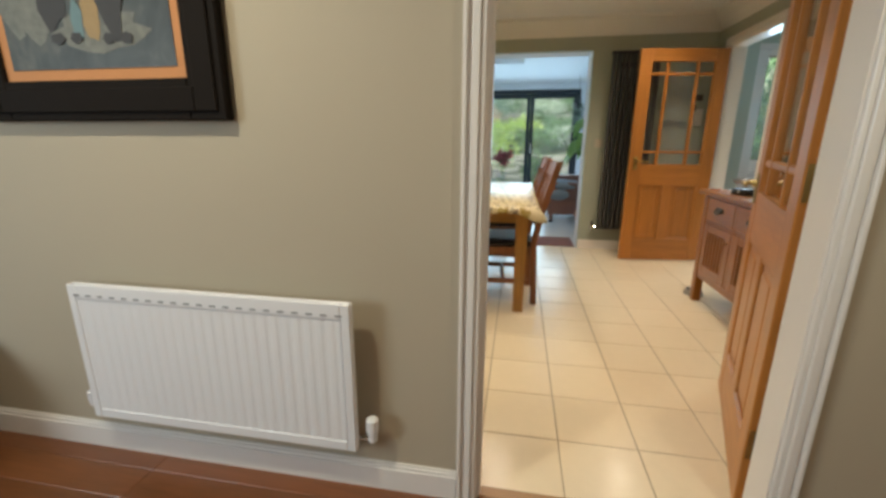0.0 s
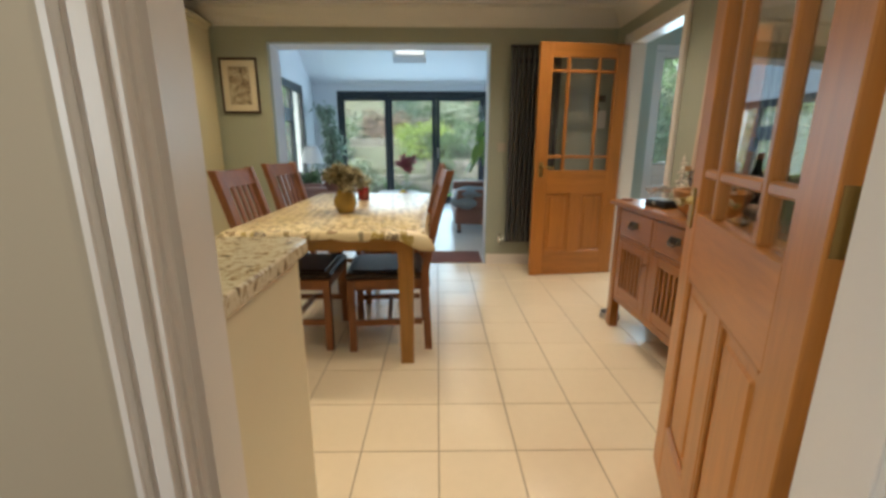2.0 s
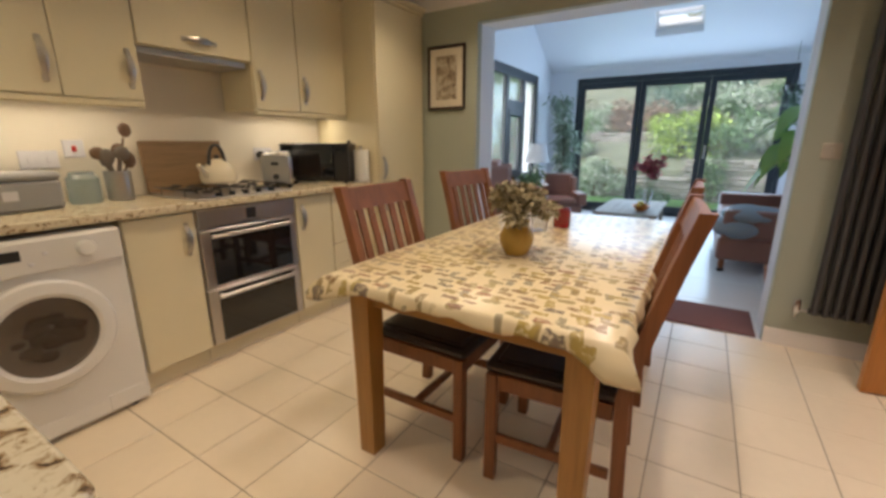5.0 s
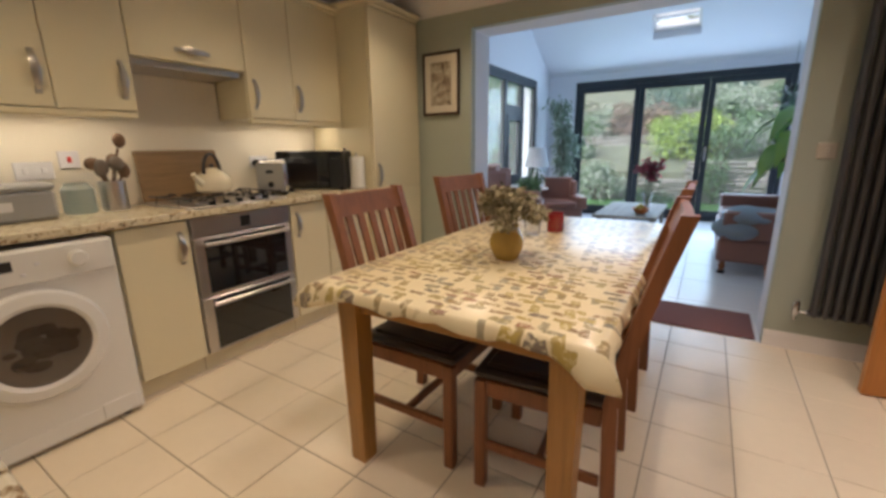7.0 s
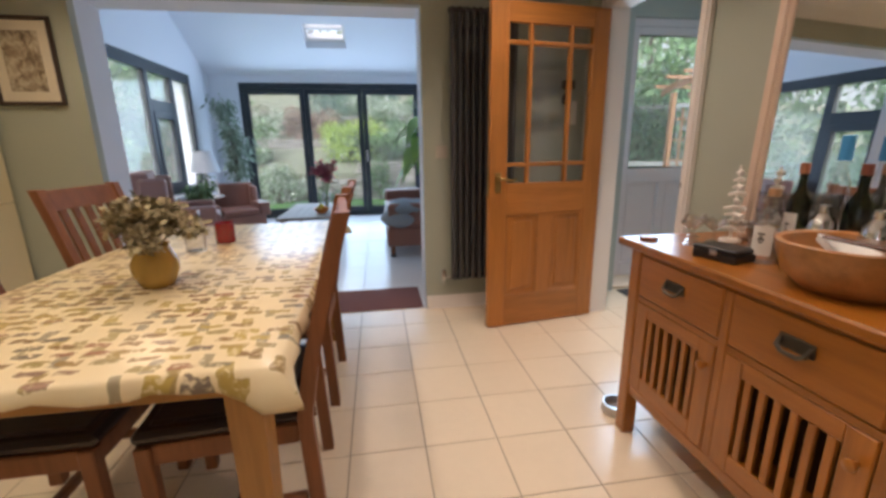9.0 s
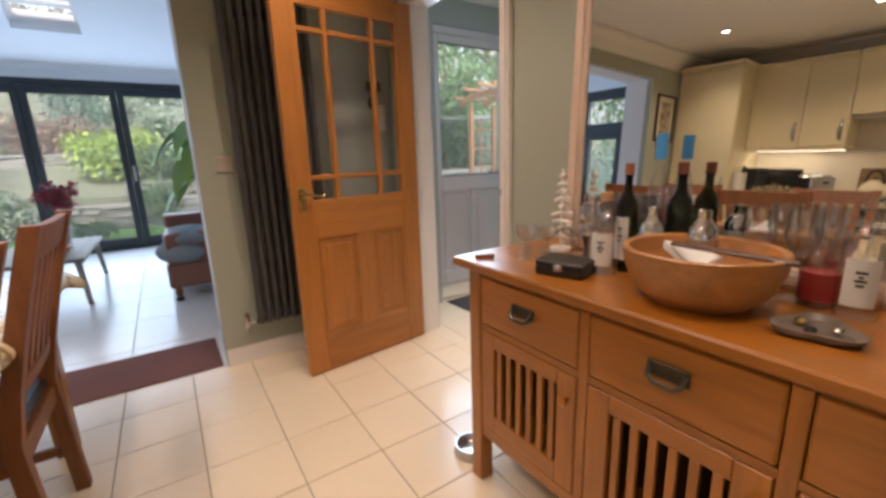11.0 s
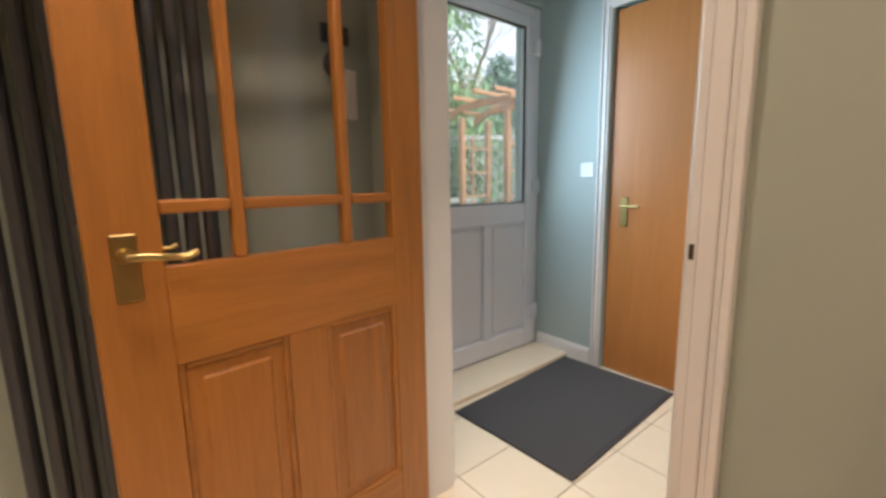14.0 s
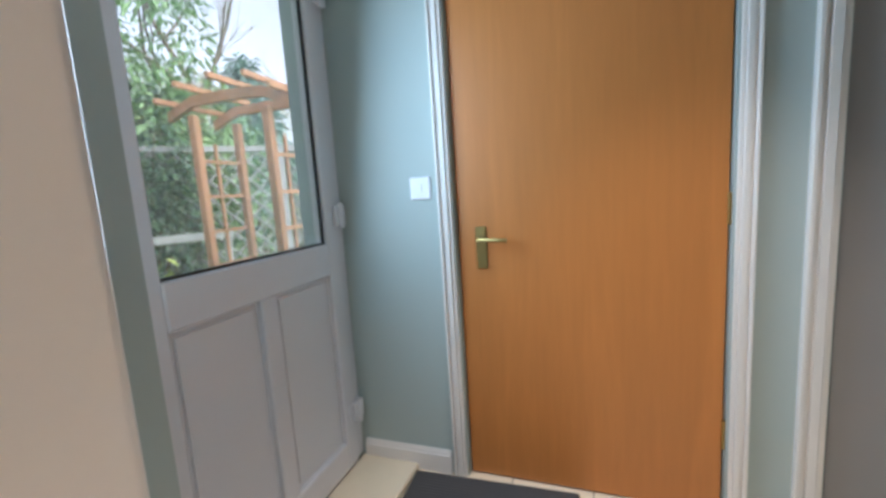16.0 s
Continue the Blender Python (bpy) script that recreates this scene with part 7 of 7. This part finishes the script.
def shell_tree():
    d = thing("ornament_tree", "white driftwood Christmas tree ornament", "ornament", pose(1.955, 2.995, SZ) @ Matrix.Scale(0.8, 4))
    wm = plain("whitewashed_wood", (0.78, 0.73, 0.66), 0.7, vary=0.12)
    part("base", M().lathe([(0.045, 0), (0.045, 0.015), (0.006, 0.018)], 18), wm, d)
    part("stem", M().tube([(0, 0, 0.015), (0, 0, 0.35)], 0.005, 8), wm, d)
    rnd = random.Random(6)
    for i in range(9):
        l = 0.06 * (1 - i / 11)
        a = rnd.uniform(-0.6, 0.6) + math.pi / 2 + (i % 2) * 0.9
        c, s = math.cos(a), math.sin(a)
        part("branch", M().tube([(-c * l, -s * l, 0.06 + i * 0.032), (0, 0, 0.068 + i * 0.032), (c * l, s * l, 0.058 + i * 0.032)], 0.013, 8, 0.006), wm, d)


shell_tree()
d = thing("black_case", "small black hinged case with a metal clasp", "case", pose(1.745, 2.795, SZ, 0, 0, 15))
part("body", box(-0.05, 0.05, -0.07, 0.07, 0, 0.026, 0.003), BLACK, d)
part("lid", box(-0.051, 0.051, -0.071, 0.071, 0.027, 0.042, 0.004), BLACK, d)
part("clasp", M().box(-0.054, -0.050, -0.012, 0.012, 0.016, 0.034, 0.002).lathe([(0.006, 0), (0.004, 0.003)], 10, (-0.056, 0, 0.024)), STEEL, d, "metal clasp")
solid("jigger", M().lathe([(0.021, 0), (0.008, 0.042), (0.022, 0.09), (0.020, 0.09), (0.006, 0.046), (0.001, 0.045)], 22), STEEL, "steel double-ended spirit measure", "measure", at=pose(1.872, 2.825, SZ))
solid("steel_cup", M().lathe([(0.026, 0), (0.03, 0.06), (0.028, 0.06), (0.024, 0.004), (0.001, 0.003)], 22), STEEL, "small steel cup beside the case", "cup", at=pose(1.90, 2.755, SZ))


def spirit_bottle(x, y, r, h, glassm, cap, lab, label, rz=0, wide=0.42):
    d = thing("spirit_bottle", label, "bottle", pose(x, y, SZ, 0, 0, rz))
    part("bottle", M().lathe([(r * 0.92, 0), (r, 0.008), (r, h * 0.58), (r * 0.86, h * 0.66), (r * 0.36, h * 0.76), (r * 0.34, h * 0.88), (r * 0.40, h * 0.885), (r * 0.40, h * 0.9)], 28), glassm, d)
    part("stopper", M().lathe([(r * wide, h * (1.11 - 0.5 * wide)), (r * wide, h), (0.001, h + 0.001)], 18), cap, d)
    if lab:
        g, n = M(), 10
        vs = []
        for z in (h * 0.12, h * 0.52):
            for i in range(n + 1):
                a = math.pi + (-0.75 + 1.5 * i / n)
                vs.append(((r + 0.0006) * math.cos(a), (r + 0.0006) * math.sin(a), z))
        g.add(vs, [(i + 1, i, n + 1 + i, n + 2 + i) for i in range(n)])
        lb = part("label", g, lab, d, "paper label")
        mk = M()
        for k, (z, w) in enumerate(((0.40, 0.30), (0.36, 0.12), (0.33, 0.30), (0.29, 0.2))):
            vs = []
            for zz in (h * z, h * z + h * 0.022):
                for i in range(5):
                    a = math.pi + w * (-1 + i / 2) * 0.8
                    vs.append(((r + 0.0012) * math.cos(a), (r + 0.0012) * math.sin(a), zz))
            mk.add(vs, [(i + 1, i, 5 + i, 6 + i) for i in range(4)])
        part("label_mark", mk, BLACK, lb)
    return d


CORK = plain("cork", (0.45, 0.26, 0.13), 0.8, vary=0.2)
PAPER = plain("label_paper", (0.75, 0.73, 0.68), 0.7, vary=0.04)
spirit_bottle(1.832, 2.735, 0.039, 0.225, GLASS, CORK, PAPER, "clear spirit bottle with a white label and cork stopper", 20)
spirit_bottle(1.894, 2.712, 0.029, 0.30, _bg, plain("copper_foil", (0.5, 0.2, 0.1), 0.35, 0.7), PAPER, "dark wine bottle with a copper foil top")
spirit_bottle(1.965, 2.605, 0.032, 0.30, _bg, plain("maroon_foil", (0.25, 0.08, 0.05), 0.35, 0.6), None, "dark wine bottle with a maroon foil top")
spirit_bottle(1.972, 2.672, 0.026, 0.375, GLASS, plain("blue_stopper", (0.06, 0.30, 0.62), 0.4), None, "tall slim clear bottle with a bright blue stopper", 0, 0.58)
spirit_bottle(1.935, 2.235, 0.036, 0.235, GLASS, GLASS, PAPER, "clear square-shouldered spirit bottle with a white label", 10)
for _x, _y in ((1.915, 2.645), (1.945, 2.53)):
    d = thing("cocktail_shaker", "steel cocktail shaker with a domed lid", "shaker", pose(_x - 0.01, _y, SZ) @ Matrix.Scale(0.88, 4))
    part("body", M().lathe([(0.032, 0), (0.04, 0.12), (0.038, 0.13)], 22), STEEL, d)
    part("lid", M().lathe([(0.039, 0.131), (0.036, 0.16), (0.018, 0.185), (0.018, 0.21), (0.001, 0.214)], 22), CHROME, d)


def wooden_bowl():
    d = thing("wooden_bowl", "large turned wooden bowl holding packets", "bowl", pose(1.80, 2.47, SZ))
    bm_ = wood("bowl_wood", (0.42, 0.185, 0.048), 0.4, axis="x", scale=0.8)
    part("bowl", M().lathe([(0.085, 0), (0.10, 0.003), (0.135, 0.035), (0.155, 0.085), (0.160, 0.12), (0.155, 0.124), (0.145, 0.12), (0.138, 0.085), (0.115, 0.04), (0.07, 0.018), (0.001, 0.016)], 40), bm_, d)
    return d


wooden_bowl()
solid("paper_packet", M().add([(-0.06, -0.035, 0), (0.06, -0.04, 0.012), (0.055, 0.04, 0.028), (-0.055, 0.035, 0.045), (-0.058, -0.034, 0.008), (0.058, -0.038, 0.02), (0.053, 0.038, 0.04), (-0.053, 0.034, 0.062)], [(3, 2, 1, 0), (4, 5, 6, 7), (0, 1, 5, 4), (1, 2, 6, 5), (2, 3, 7, 6), (3, 0, 4, 7)]), PAPER, "crumpled white paper packet in the bowl", "packet", at=pose(1.80, 2.49, SZ + 0.075))
solid("tongs", box(-0.012, 0.012, -0.11, 0.11, 0, 0.008, 0.003), wood("dark_tongs_wood", (0.10, 0.04, 0.02), 0.4, axis="y"), "dark wooden salad server in the bowl", "salad server", at=pose(1.77, 2.40, SZ + 0.122, 4, 0, 14))


def tray():
    d = thing("trinket_dish", "shallow three-cornered brown-grey ceramic dish holding small trinkets", "dish", pose(1.775, 2.25, SZ, 0, 0, 12) @ Matrix.Scale(0.8, 4))
    tri = M().lathe([(0.05, 0), (0.068, 0.006), (0.078, 0.022), (0.074, 0.023), (0.06, 0.01), (0.001, 0.008)], 36)
    tri.v = [(x * (1 + 0.2 * math.cos(3 * math.atan2(y, x))), y * (1 + 0.2 * math.cos(3 * math.atan2(y, x))), z) for x, y, z in tri.v]
    part("dish", tri, plain("grey_glaze", (0.18, 0.145, 0.11), 0.3, vary=0.2, scale=20), d)
    for i, (x, y) in enumerate(((0.02, 0.03), (-0.03, 0.01), (0.0, -0.035))):
        part("trinket", M().ball((x, y, 0.018), 0.013, 7, (1.3, 1, 0.7)), (BRASS, BLACK, CHROME)[i], d)


tray()
d = thing("red_bottle", "squat bottle with a red label", "bottle", pose(1.955, 2.30, SZ) @ Matrix.Scale(0.76, 4))
part("bottle", M().lathe([(0.042, 0), (0.045, 0.01), (0.045, 0.11), (0.03, 0.14), (0.015, 0.16), (0.015, 0.19)], 24), GLASS, d)
part("label", M().lathe([(0.0456, 0.02), (0.0456, 0.10)], 24), plain("red_label", (0.30, 0.03, 0.022), 0.6), d)
part("stopper", M().lathe([(0.018, 0.19), (0.026, 0.205), (0.026, 0.225), (0.015, 0.24), (0.001, 0.242)], 16), GLASS, d)


def green_vase():
    gm = glass("green_glass", (0.105, 0.29, 0.018), 0.1)
    solid("green_glass_vase", M().lathe([(0.052, 0), (0.062, 0.006), (0.098, 0.08), (0.123, 0.17), (0.118, 0.235), (0.095, 0.265), (0.095, 0.27), (0.090, 0.268), (0.112, 0.234), (0.118, 0.17), (0.098, 0.085), (0.06, 0.02), (0.001, 0.018)], 44), gm, "rounded deep green glass vase on the sideboard", "vase", at=pose(1.845, 2.062, SZ) @ Matrix.Scale(0.81, 4))


green_vase()
solid("glass_votive", M().lathe([(0.03, 0), (0.034, 0.06), (0.031, 0.06), (0.027, 0.008), (0.001, 0.006)], 20), glass("amber_glass", (0.8, 0.5, 0.15)), "small amber glass votive beside the vase", "votive", at=pose(1.74, 1.93, SZ))

# ---- behind the open lobby door ----
d = thing("key_hook_rack", "small dark wall hook with keys and a white tag", "hook", pose(2.025, 4.598, 1.60))
part("backplate", box(-0.05, 0.05, -0.012, -0.001, -0.03, 0.03, 0.004), BRONZE, d)
for _x in (-0.03, 0.03):
    part("hook", M().tube([(_x, -0.012, 0), (_x, -0.035, -0.01), (_x, -0.035, 0.012)], 0.004, 6), BRONZE, d)
part("keys", M().tube([(-0.03, -0.03, -0.01), (-0.03, -0.028, -0.12)], 0.006, 6).ball((-0.03, -0.026, -0.10), 0.03, 7, (0.8, 0.3, 1.3)), BLACK, d)
part("tag", box(-0.02, 0.06, -0.03, -0.024, -0.27, -0.11, 0.003), PAPER, d, "white paper tag")

# ---- hall ----
d = thing("low_cabinet", "low dark wooden cabinet against the hall wall", "cabinet", pose(-2.0, 0.62, 0))
part("body", box(-0.3, 0.3, -0.2, 0.28, 0.05, 0.40, 0.006), wood("very_dark_wood", (0.035, 0.02, 0.014), 0.4, axis="x"), d)
part("top", box(-0.32, 0.32, -0.22, 0.285, 0.401, 0.43, 0.006), wood("very_dark_top", (0.035, 0.02, 0.014), 0.35, axis="x"), d)
for _x in (-0.26, 0.26):
    for _y in (-0.16, 0.24):
        part("foot", M().lathe([(0.02, 0), (0.025, 0.05)], 10, (_x, _y, 0)), CHAIRW, d)

# ---- floor pieces ----
laid("tile", -1.70, 2.2, 0.986, 4.615, 0.3025, 0.305, 0.503, 1.592, 0.004, TILE, slab)
laid("tile", 2.2, 3.62, 2.2, 4.98, 0.3025, 0.305, 0.503, 1.592, 0.004, TILE, slab)
laid("tile", -1.98, 1.98, 4.62, 9.32, 0.604, 0.604, 0.503, 4.62, 0.004, TILE2, slab2)
laid("plank", -3.2, 2.6, -1.6, 0.984, 1.25, 0.125, 0.3, 0.984, 0.0006, HALLWOOD, hallslab)
